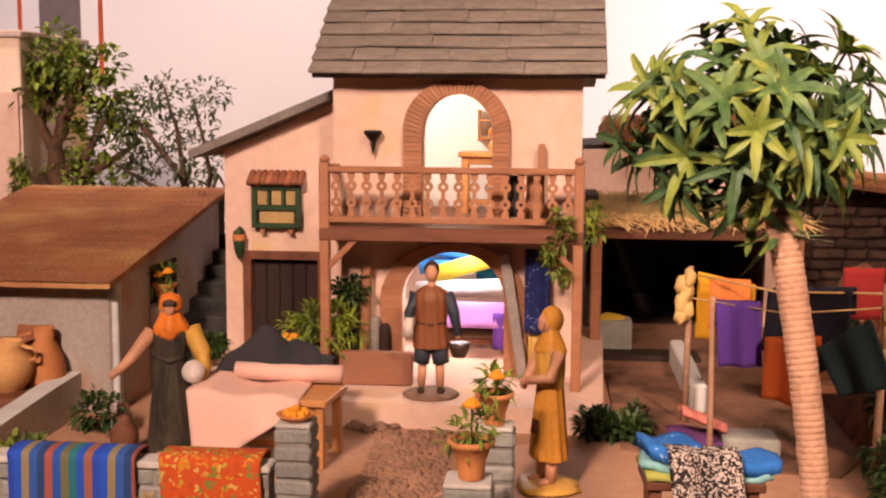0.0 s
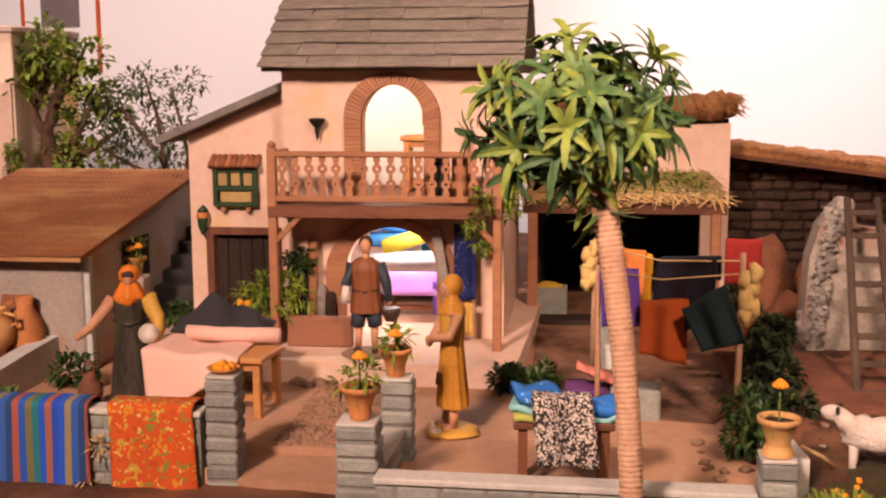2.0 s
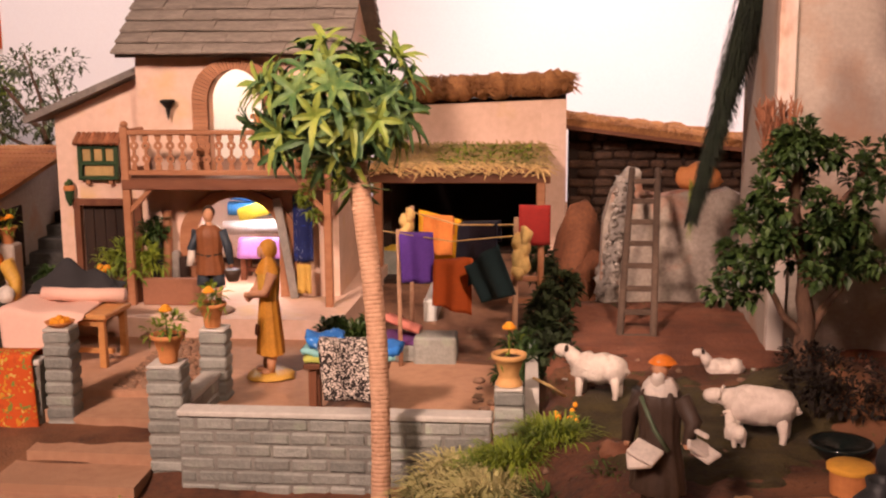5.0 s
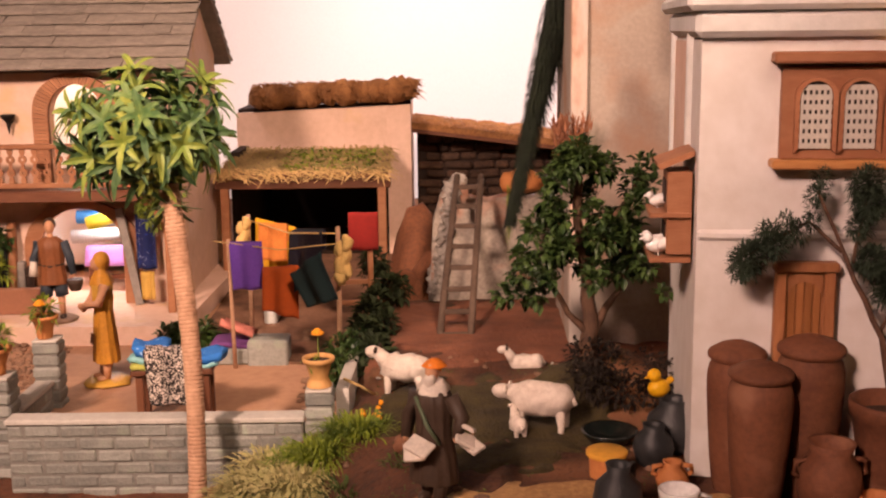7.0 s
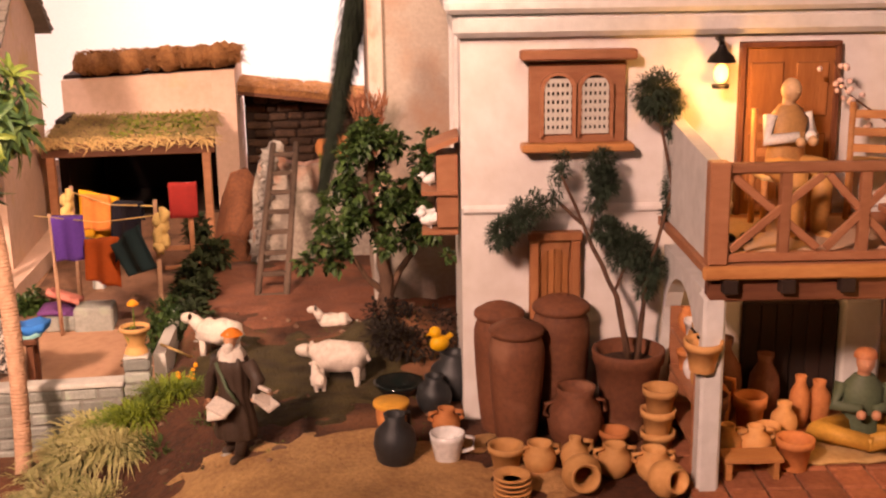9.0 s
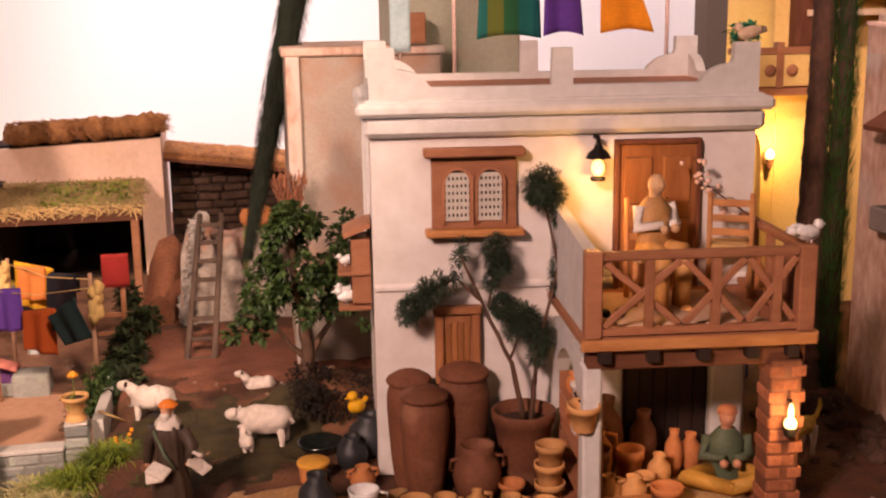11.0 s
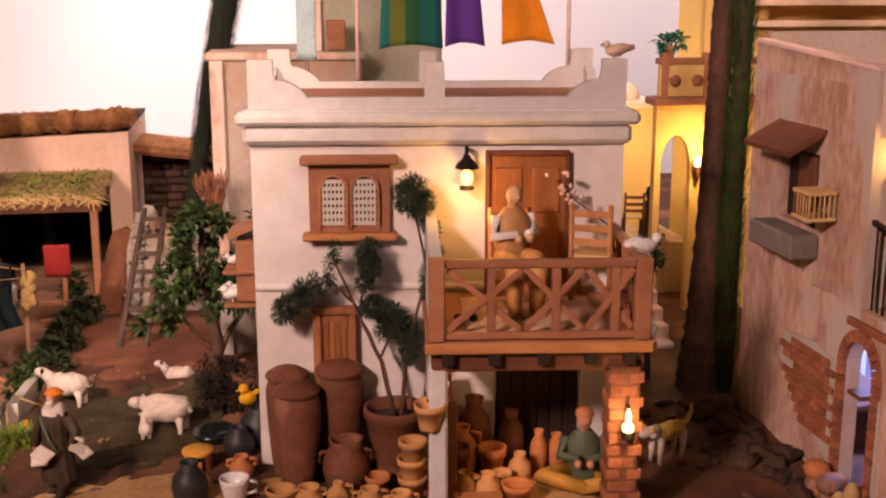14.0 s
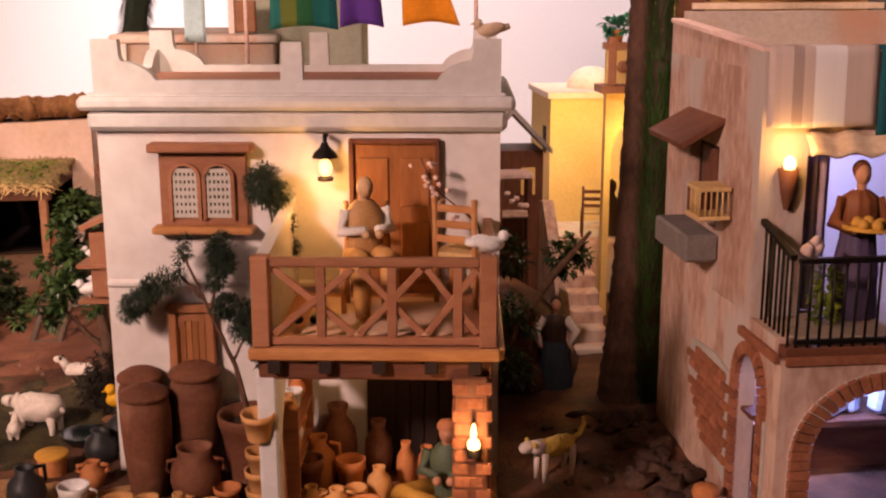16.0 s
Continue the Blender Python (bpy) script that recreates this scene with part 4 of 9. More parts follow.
zt, zb = 0.648, 0.600
prof = [(0.0, 0.582), (0.0, zt), (0.032, zt), (0.033, 0.628)] + swoop(0.036, 0.076, zb, 0.622) + [(0.226, zb), (0.227, zt - 0.003), (0.252, zt - 0.003), (0.253, zb)]
prof += [(x, z) for x, z in reversed([(WW - a, b) for a, b in swoop(0.036, 0.076, zb, 0.622)])] + [(WW - 0.033, 0.628), (WW - 0.032, zt), (WW, zt), (WW, 0.582)]
for y in (0.002, WD - 0.016):
    wp_("parapet", G().prism(prof, y, y + 0.014), M_whitetrim)
sprof = [(0.018, 0.582), (0.018, 0.622)] + swoop(0.02, 0.06, zb, 0.622) + [(x, z) for x, z in reversed([(WD - a, b) for a, b in swoop(0.02, 0.06, zb, 0.622)])] + [(WD - 0.018, 0.622), (WD - 0.018, 0.582)]
for x in (0.001, WW - 0.014):
    wp_("parapet", G().prism(sprof, x, x + 0.013, plane="yz"), M_whitetrim)

# window with two arched lattices
wn = wp_("lattice_window", G().box((0.128, 0.003, 0.468), (0.106, 0.012, 0.088)), M_rail, "reddish wooden window with arched white lattices")
wp_("lintel", G().box((0.128, -0.006, 0.5205), (0.126, 0.024, 0.011), ch=0.002), M_rail, parent=wn)
wp_("sill", G().box((0.128, -0.006, 0.4195), (0.124, 0.026, 0.009), ch=0.002), M_lwood, parent=wn)
M_lat = mat("pale_lattice", (0.62, 0.58, 0.50), rough=0.7)
for cx in (0.1065, 0.1475):
    a = arch_line(cx - 0.0155, cx + 0.0155, 0.482, 0.4985, 10)
    # near-black sheet behind the lattice stands for the shade inside
    wp_("opening", G().prism([(cx - 0.0155, 0.434)] + a + [(cx + 0.0155, 0.434)], -0.0042, -0.0035), M_dark, parent=wn)
    wp_("arch_frame", G().ring([(cx - 0.0155, 0.434)] + a + [(cx + 0.0155, 0.434)], [(cx - 0.0195, 0.430)] + [(cx + (x - cx) * 1.26, z + 0.003) for x, z in a] + [(cx + 0.0195, 0.430)], -0.009, -0.0032), M_rail, parent=wn)
    gg = G()
    for k in range(6):
        gg.box((cx - 0.013 + 0.0052 * k, -0.0056, 0.464), (0.0028, 0.0016, 0.06), ch=0.0003)
    for k in range(7):
        gg.box((cx, -0.0056, 0.437 + 0.0092 * k), (0.030, 0.0014, 0.0052), ch=0.0003)
    wp_("lattice", gg, M_lat, parent=wn)

# tall blind panel in the side wall
nk = wp_("side_niche", G().prism([(0.098, 0.360), (0.262, 0.360), (0.262, 0.535), (0.098, 0.535)], -0.0015, 0.002, plane="yz"), M_pink, "tall rose-plastered blind panel")
for y in (0.091, 0.269):
    wp_("panel_edge", G().box((-0.0015, y, 0.450), (0.009, 0.013, 0.190), ch=0.002), M_whitetrim, parent=nk)
# small round-topped wooden hatch
M_doorr = mat("red_brown_door_wood", (0.36, 0.155, 0.065), (0.24, 0.09, 0.035), rough=0.55, s1=30, s2=120, bump=0.4, stretch=(1, 1, 0.25), rnd=0.1)
hd = wp_("small_door", G().box((0.1050, 0.004, 0.268), (0.040, 0.008, 0.094)), M_doorr, "small reddish wooden door in a square frame")
for x in (0.0815, 0.1285):
    wp_("door_jamb", G().box((x, -0.002, 0.267), (0.011, 0.013, 0.092), ch=0.0016), M_doorr, parent=hd)
wp_("door_head", G().box((0.1050, -0.003, 0.3185), (0.062, 0.015, 0.010), ch=0.0016), M_doorr, parent=hd)
wp_("door_arch", G().ring(arch_line(0.0885, 0.1215, 0.288, 0.303, 10), [(x, 0.3134) for x, z in arch_line(0.0885, 0.1215, 0.288, 0.303, 10)], -0.004, 0.001), M_doorr, parent=hd)
for x in (0.0862, 0.1238):
    wp_("door_stile", G().box((x, -0.0015, 0.255), (0.005, 0.005, 0.068), ch=0.001), M_doorr, parent=hd)
for k in range(4):
    wp_("board", G().box((0.0930 + 0.008 * k, -0.001, 0.264), (0.0073, 0.003, 0.078), ch=0.0008), M_door, parent=hd)

# balcony door
bd = wp_("balcony_door", G().box((0.361, 0.003, 0.433), (0.106, 0.008, 0.188)), M_door, "tall varnished brown wooden door")
for x in (0.336, 0.386):
    for z, h in ((0.392, 0.075), (0.478, 0.06)):
        wp_("panel", G().box((x, -0.0015, z), (0.036, 0.004, h), ch=0.0015), M_door, parent=bd)
wp_("door_frame", G().box((0.309, 0.0, 0.433), (0.006, 0.012, 0.19)).box((0.413, 0.0, 0.433), (0.006, 0.012, 0.19)).box((0.361, 0.0, 0.5275), (0.110, 0.012, 0.006)), M_wood, parent=bd)

# balcony
bw = wp_("wooden_balcony", G().box((0.352, -0.110, 0.334), (0.262, 0.218, 0.010), ch=0.001), M_rail, "red-brown balcony with crossed braces")


def bp_(name, g, m=M_rail, label=""):
    return wp_(name, g, m, label, bw)


bp_("edge_board", G().box((0.352, -0.222, 0.332), (0.266, 0.008, 0.013), ch=0.002), M_lwood)
bp_("edge_board", G().box((0.486, -0.110, 0.332), (0.007, 0.218, 0.013), ch=0.002), M_lwood)
bp_("lower_beam", G().box((0.352, -0.205, 0.3135), (0.25, 0.016, 0.026), ch=0.002), M_wood_h)
for k, x in enumerate((0.246, 0.300, 0.357, 0.412, 0.458)):
    bp_("beam_end", G().box((x, -0.205, 0.318), (0.014, 0.040, 0.014), ch=0.001), M_dark)
for x in (0.233, 0.472):
    bp_("corner_post", G().box((x, -0.212, 0.388), (0.019, 0.019, 0.098), ch=0.0015))
bp_("handrail", G().box((0.3525, -0.212, 0.430), (0.221, 0.012, 0.010), ch=0.002))
bp_("lower_rail", G().box((0.3525, -0.212, 0.345), (0.221, 0.010, 0.008)))
for x in (0.296, 0.371, 0.440):
    bp_("upright", G().box((x, -0.212, 0.387), (0.010, 0.009, 0.077)))
for a, b in ((0.2425, 0.333), (0.333, 0.405), (0.405, 0.4625)):
    w = b - a
    ang = math.degrees(math.atan2(0.077, w))
    for s in (-1, 1):
        bp_("brace", G().box(((a + b) / 2, -0.212 + 0.0015 * s, 0.3875), (math.hypot(w, 0.077) - 0.008, 0.005, 0.0075), rot=(0, s * ang, 0)))
bp_("side_handrail", G().box((0.474, -0.103, 0.430), (0.012, 0.20, 0.010), ch=0.002))
bp_("side_lower_rail", G().box((0.474, -0.103, 0.345), (0.010, 0.20, 0.008)))
for y in (-0.155, -0.10, -0.045):
    bp_("upright", G().box((0.474, y, 0.387), (0.009, 0.010, 0.077)))
g = G().prism([(-0.203, 0.340), (0.004, 0.340), (0.004, 0.462), (-0.03, 0.452), (-0.203, 0.434)], 0.226, 0.240, plane="yz")
bp_("side_parapet", g, M_whitetrim, "solid whitewashed parapet")
# white post with its arched bracket, and the brick pillar
g = G().box((0.235, -0.200, 0.195), (0.022, 0.026, 0.222), ch=0.003)
arc = [(-0.100 - 0.088 * math.cos(math.pi * i / 12), 0.185 + 0.105 * math.sin(math.pi * i / 12)) for i in range(13)]
ring_out = [(y, 0.308) for y, z in arc]
gg = G()
gg.ring([(y, z) for y, z in arc], ring_out, 0.0, 0.018)
g.add([(0.227 + p[1], p[0], p[2]) for p in gg.v], gg.f)
wp_("white_post", g, M_whitetrim, "whitewashed post with arched bracket")
pl = wp_("brick_pillar", G().box((0.454, -0.200, 0.195), (0.0368, 0.0372, 0.222), ch=0.002), M_jar, "red brick pillar")
random.seed(2)
for k in range(14):
    for j in range(2):
        off = 0.009 if k % 2 else 0
        wp_("brick", G().box((0.445 + 0.0185 * j + (off - 0.0045 if j else -off / 4), -0.200, 0.095 + 0.0152 * k), (0.0175, 0.038 + rnd(0, 0.001), 0.0132), ch=0.0012), M_rbrick, parent=pl)
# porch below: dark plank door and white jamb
# these boards share M_dark, whose near-black colour includes shade
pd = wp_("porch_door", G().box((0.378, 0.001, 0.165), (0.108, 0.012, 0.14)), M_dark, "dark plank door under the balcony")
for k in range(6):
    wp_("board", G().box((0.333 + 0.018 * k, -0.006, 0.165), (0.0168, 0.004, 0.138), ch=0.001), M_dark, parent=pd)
wp_("porch_jamb", G().box((0.457, -0.006, 0.165), (0.044, 0.022, 0.15), ch=0.003), M_whitetrim)
wp_("porch_ceiling", G().box((0.352, -0.10, 0.3235), (0.24, 0.19, 0.006)), M_wood_h)
g = G().box((0.352, -0.13, 0.096), (0.27, 0.25, 0.012), ch=0.003)
wp_("porch_floor", g, M_stone, "paving of dark red-brown slabs")
random.seed(9)
for i in range(7):
    for j in range(6):
        wp_("slab", G().box((0.236 + 0.0385 * i, -0.235 + 0.0415 * j, 0.1035), (0.036, 0.039, 0.005), ch=0.0015, rot=(rnd(-1, 1), rnd(-1, 1), 0)), M_rbrick)

# balcony lantern
la = thing("wall_lantern", "black iron wall lantern with a glowing bulb", "lantern", tuple(WA @ Vector((0.280, -0.022, 0.495 + WZ))), -7)
part("hood", G().lathe([(0.016, 0.016), (0.013, 0.022), (0.006, 0.028), (0.004, 0.034)], 12), M_black, la)
part("arm", G().tube([(0, 0, 0.034), (0, 0.002, 0.042), (0, 0.02, 0.040)], 0.0028, 8), M_black, la)
part("bulb", G().ball((0, 0, 0.004), 0.0080, (1, 1, 1.3), 14), M_glass_lit, la, "glowing bulb")
part("base", G().lathe([(0.009, -0.012), (0.010, -0.008)], 12), M_black, la)

# dovecote on the side wall
dc = thing("dovecote", "brown wooden dovecote of two tiers on the wall", "dovecote", tuple(WA @ Vector((-0.003, 0.055, 0.33 + WZ))), -7)
part("back", G().box((-0.012, 0, 0.035), (0.025, 0.055, 0.084)), M_rail, dc)
part("roof", G().prism([(-0.033, 0.080), (0.001, 0.094), (0.001, 0.100), (-0.035, 0.086)], -0.034, 0.034), M_rail, dc)
for z in (-0.012, 0.034):
    part("ledge", G().box((-0.021, 0, z), (0.042, 0.066, 0.005)), M_rail, dc)
# nest holes are flat near-black slabs, their shade put in as colour
for z in (0.012, 0.056):
    part("hole", G().box((-0.0252, 0.0, z), (0.002, 0.03, 0.023)), M_dark, dc)


def bird(label, at, rz, m, s=1.0, group=""):
    g = G().ball((0, 0, 0.011), 0.010, (1.5, 0.8, 0.85), 12).ball((0.013, 0, 0.019), 0.0058, n=10).tube([(0.018, 0, 0.019), (0.023, 0, 0.018)], [0.002, 0.0004], 6)
    g.tube([(-0.012, 0, 0.012), (-0.026, 0, 0.016)], [0.005, 0.004], 8).ball((-0.006, 0.007, 0.0135), 0.0105, (1.35, 0.32, 0.62), 12, rot=(0, 14, 6)).ball((-0.006, -0.007, 0.0135), 0.0105, (1.35, 0.32, 0.62), 12, rot=(0, 14, -6))
    g.tube([(0.002, 0.003, 0.006), (0.002, 0.003, 0)], 0.0012, 5).tube([(0.002, -0.003, 0.006), (0.002, -0.003, 0)], 0.0012, 5)
    g.v = [(x * s, y * s, z * s) for x, y, z in g.v]
    return single("toy_dove", g, m, label, "bird", at, rz, group)


random.seed(6)
bird("small white toy dove on the dovecote ledge", tuple(WA @ Vector((-0.034, 0.040, 0.3205 + WZ))), 200, M_porc, 1.0, "doves")
bird("small white toy dove on the dovecote ledge", tuple(WA @ Vector((-0.034, 0.072, 0.3205 + WZ))), 160, M_porc, 0.8, "doves")
bird("small white toy dove on the dovecote's upper ledge", tuple(WA @ Vector((-0.034, 0.06, 0.3665 + WZ))), 190, M_porc, 0.7, "doves")
bird("white china dove perched on the balcony corner", tuple(WA @ Vector((0.474, -0.208, 0.437 + WZ))), 10, M_porc, 1.05)
bird("grey toy gull standing on the parapet pier", tuple(WA @ Vector((0.474, 0.009, 0.648 + WZ))), -180, M_cream, 0.95)

# ---- big-jar corner ----
def jar_mesh(h, r):
    pts = [(0.66, 0), (0.74, 0.06), (0.84, 0.22), (0.93, 0.45), (0.985, 0.64), (1.0, 0.72), (0.985, 0.78), (0.93, 0.825), (0.86, 0.85), (0.84, 0.872)]
    return [(r * a, h * b) for a, b in pts]


def big_jar(at, h, r, label):
    t = thing("storage_jar", label, "jar", at, 0, "lidded storage jars")
    part("body", G().lathe(jar_mesh(h, r), 32), M_jar, t)
    part("lid", G().lathe([(r * 0.90, h * 0.868), (r * 0.985, h * 0.885), (r * 1.0, h * 0.905), (r * 0.95, h * 0.922), (r * 0.60, h * 0.962), (r * 0.24, h * 0.985), (r * 0.20, h * 0.987), (r * 0.15, h * 0.972), (0.0002, h * 0.970)], 32), M_jar, t, "domed clay lid with a hole")
    return t


big_jar((0.937, 0.568, 0.093), 0.148, 0.031, "tall brown clay storage jar with a domed lid")
big_jar((0.926, 0.612, 0.093), 0.156, 0.029, "tall brown clay storage jar against the wall")
big_jar((0.995, 0.600, 0.093), 0.164, 0.033, "tallest brown clay storage jar with a domed lid")

# ---- plants ----
def leaf_cloud(centres, n, size, spread=1.0, width=0.5, droop=0.25, seg=2):
    """Many small pointed leaves scattered through clumps (x, y, z, radius)."""
    g = G()
    tot = sum(c[3] ** 2 for c in centres)
    for x, y, z, r in centres:
        for _ in range(int(n * r * r / tot)):
            d = Vector((random.gauss(0, 1), random.gauss(0, 1), random.gauss(0, 1))).normalized()
            p = Vector((x, y, z)) + d * r * rnd(0.25, 1.0) ** 0.6 * spread
            e = (d + Vector((rnd(-0.8, 0.8), rnd(-0.8, 0.8), rnd(-0.5, 0.8)))).normalized()
            L = size * rnd(0.6, 1.3)
            g.leaf(p, e, L, L * width, droop, seg=seg)
    return g


def branch_tree(name, label, at, stems, clumps, leaf_m, n, size, trunk_m=None, group="", width=0.5):
    """A tree: tapered stems, each a list of points with a foot and tip width, and a crown of leaves."""
    t = thing(name, label, "tree", at, 0, group)
    g = G()
    for pts, r0, r1 in stems:
        fine = []
        for a, b in zip(pts, pts[1:]):
            for k in range(4):
                fine.append(Vector(a).lerp(Vector(b), k / 4) + Vector((rnd(-1, 1), rnd(-1, 1), 0)) * r0 * 0.25)
        fine.append(Vector(pts[-1]))
        g.tube(fine, [r0 + (r1 - r0) * k / (len(fine) - 1) for k in range(len(fine))], 8, bumpy=0.12)
    part("trunk", g, trunk_m or M_trunk, t)
    part("crown", leaf_cloud(clumps, n, size, width=width), leaf_m, t)
    return t


random.seed(21)
cl = [(rnd(-0.05, 0.15), rnd(-0.05, 0.05), rnd(0.24, 0.46), rnd(0.024, 0.042)) for _ in range(17)]
branch_tree("leafy_tree", "gnarled tree with bright yellow-green leaves behind the low house", (-0.80, 2.08, 0.07),
            [([(0, 0, 0), (0.005, 0, 0.2), (-0.01, 0, 0.30), (0.03, 0, 0.40), (0.02, 0, 0.50)], 0.024, 0.006), ([(0.0, 0, 0.24), (0.06, -0.01, 0.28), (0.12, 0, 0.40)], 0.014, 0.004), ([(0.0, 0, 0.20), (0.07, 0, 0.25), (0.15, 0, 0.30)], 0.012, 0.004), ([(-0.005, 0, 0.27), (-0.03, 0, 0.34), (0.01, 0, 0.43)], 0.011, 0.004), ([(0.02, 0, 0.36), (0.06, 0.01, 0.42), (0.09, 0, 0.48)], 0.007, 0.003), ([(-0.01, 0, 0.30), (-0.04, 0, 0.36), (-0.05, 0, 0.44)], 0.007, 0.003)],
            cl + [(0.0, 0, 0.49, 0.045), (0.03, 0, 0.46, 0.045), (-0.03, -0.01, 0.43, 0.04), (0.10, -0.02, 0.40, 0.04), (0.09, 0, 0.30, 0.035), (0.05, 0, 0.25, 0.04), (0.14, 0, 0.36, 0.04)], M_leaf, 2000, 0.017, width=0.65)
random.seed(22)
cl = [(rnd(-0.17, 0.04), rnd(-0.05, 0.05), rnd(0.21, 0.43), rnd(0.022, 0.036)) for _ in range(34)]
branch_tree("leafy_tree", "dark thin-leaved tree beside the house wing", (-0.515, 2.06, 0.05),
            [([(0, 0, 0), (0.0, 0, 0.17), (-0.04, 0, 0.27), (-0.12, 0, 0.37)], 0.012, 0.004), ([(0.0, 0, 0.17), (0.02, 0, 0.27), (-0.01, 0, 0.41)], 0.007, 0.002), ([(-0.03, 0, 0.25), (-0.04, 0, 0.34), (-0.07, 0, 0.44)], 0.006, 0.002), ([(0, 0, 0.14), (-0.08, 0, 0.24), (-0.17, 0, 0.29)], 0.007, 0.002), ([(0.0, 0, 0.19), (0.035, 0, 0.27), (0.05, 0, 0.24)], 0.004, 0.002)],
            cl, M_leafm, 1250, 0.016, width=0.45)

# palm with star-shaped leaves
random.seed(31)
PF, PT = Vector((0.352, 0.775, -0.006)), Vector((0.321, 0.857, 0.375))
palm = thing("palm_tree", "slender palm with a ringed trunk and star-shaped green leaves", "tree", tuple(PF))
g = G()
n = 84
for k in range(n):
    f0, f1 = k / n, (k + 1) / n
    bend = lambda f: PF.lerp(PT, f) - PF + Vector((0.010 * math.sin(math.pi * f), 0, 0))
    r = 0.0098 + 0.0020 * f0 + (0.002 * math.exp(-f0 * 14))
    g.tube([bend(f0), bend(f1 + 0.003)], [r * 0.98, r * 1.045], 12, bumpy=0.035)
part("trunk", g, M_palmt, palm)


def rosette(g, p, axis, nl, length, width):
    axis = Vector(axis).normalized()
    s = axis.orthogonal().normalized()
    t = axis.cross(s)
    ph = rnd(0, 6)
    for k in range(nl):
        a = 2 * math.pi * k / nl + ph + rnd(-0.2, 0.2)
        d = (math.cos(a) * s + math.sin(a) * t) * rnd(0.8, 1.0) + axis * rnd(0.15, 0.7)
        L = length * rnd(0.75, 1.2)
        p0, seg = Vector(p), 6
        d = d.normalized()
        side = d.cross(axis).normalized()
        vs = []
        for j in range(seg + 1):
            f = j / seg
            q = p0 + d * L * f + axis * L * (0.25 * f - 0.35 * f * f) - Vector((0, 0, 1)) * 0.16 * L * f * f
            w = width * (0.42 + 1.25 * f) * (1 - f) ** 0.85 * (1.0 + (0.22 if j % 2 else 0)) + 0.0004
            vs += [q - side * w + axis * w * 0.35, q, q + side * w + axis * w * 0.35]
        fs = []
        for j in range(seg):
            b = 3 * j
            fs += [(b, b + 1, b + 4, b + 3), (b + 1, b + 2, b + 5, b + 4)]
        g.add(vs, fs)


crown = Vector((0.300, 0.862, 0.434)) - PF
gs = [G(), G(), G()]
stems = G()
for k in range(125):
    d = Vector((random.gauss(0, 1), random.gauss(0, 1), random.gauss(0.15, 0.8))).normalized()
    r = rnd(0.5, 1.0)
    p = crown + Vector((d.x * 0.098 * r, d.y * 0.075 * r, d.z * 0.078 * r))
    rosette(gs[k % 3], p, d + Vector((0, -0.25, 0.15)), random.choice((5, 6, 7)), rnd(0.026, 0.044), 0.0054)
    stems.tube([PT - PF, (PT - PF).lerp(p, 0.6) + Vector((0, 0, 0.012)), p], 0.0012, 5)
M_leafp2 = mat("palm_leaf_yellow", (0.30, 0.33, 0.06), (0.13, 0.21, 0.04), rough=0.5, s1=25, bump=0.1, rnd=0.05)
M_leafp3 = mat("palm_leaf_dark", (0.09, 0.16, 0.055), (0.030, 0.070, 0.026), rough=0.5, s1=25, bump=0.1, rnd=0.05)
part("stalk", stems, M_leafp3, palm)
part("crown", gs[0], M_leafp, palm)
part("yellowish_fronds", gs[1], M_leafp2, palm, "yellow-green leaves")
part("dark_fronds", gs[2], M_leafp3, palm, "dark green leaves")

# ---- low house with the tiled roof ----
lh = thing("low_house", "low grey-plastered house with a rusty tiled roof", "house", (-0.42, 1.38, 0.04))
LW = mat("grey_white_plaster", (0.46, 0.40, 0.35), (0.34, 0.28, 0.24), s1=9, bump=0.6, bs=150, stain=(0.40, 0.24, 0.15), st=(0.55, 0.7), ss=9)
part("front_wall", G().box((-0.165, 0.01, 0.085), (0.33, 0.02, 0.19), ch=0.003), LW, lh)
g = G().prism([(0.0205, -0.01), (0.48, -0.01), (0.48, 0.254), (0.0205, 0.182)], -0.022, 0.0, plane="yz")
sw = part("side_wall", g, LW, lh)
# no real recess: a thin near-black slab stands for the opening's shade
part("dark_opening", G().box((0.0008, 0.20, 0.115), (0.003, 0.11, 0.13), ch=0.001), M_dark, lh)
part("roof", G().prism([(-0.030, 0.176), (0.50, 0.258), (0.50, 0.266), (-0.030, 0.184)], -0.345, 0.012, plane="yz"), M_tile, lh, "rusty corrugated tiles")
g = G()
for k in range(38):
    x = -0.340 + 0.0094 * k
    rowsn = 15
    for r in range(rowsn):
        ya, yb = -0.034 + 0.536 * r / rowsn, -0.034 + 0.536 * (r + 1) / rowsn + 0.006
        za, zb = 0.1855 + 0.155 * (ya + 0.03), 0.1835 + 0.155 * (yb + 0.03)
        a = [(x - 0.0046, ya, za), (x, ya, za + 0.0024), (x + 0.0046, ya, za), (x - 0.0044, yb, zb), (x, yb, zb + 0.0021), (x + 0.0044, yb, zb)]
        g.add(a, [(0, 1, 4, 3), (1, 2, 5, 4), (0, 2, 1)], False)
tr_ = part("tiles", g, M_tile, lh)
tagged(tr_, kind="stuff")
part("brick_patch", G().prism([(-0.130, 0.015), (-0.070, 0.015), (-0.062, 0.06), (-0.072, 0.108), (-0.082, 0.120), (-0.125, 0.122), (-0.136, 0.06)], -0.003, 0.001), M_rbrick, lh, "bare brick where plaster has fallen")
part("brace", G().box((0.002, 0.012, 0.085), (0.012, 0.016, 0.19), ch=0.002), M_whitetrim, lh)
part("wall_cap", G().box((0.0, 0.235, 0.0), (0.01, 0.01, 0.01)), LW, lh)

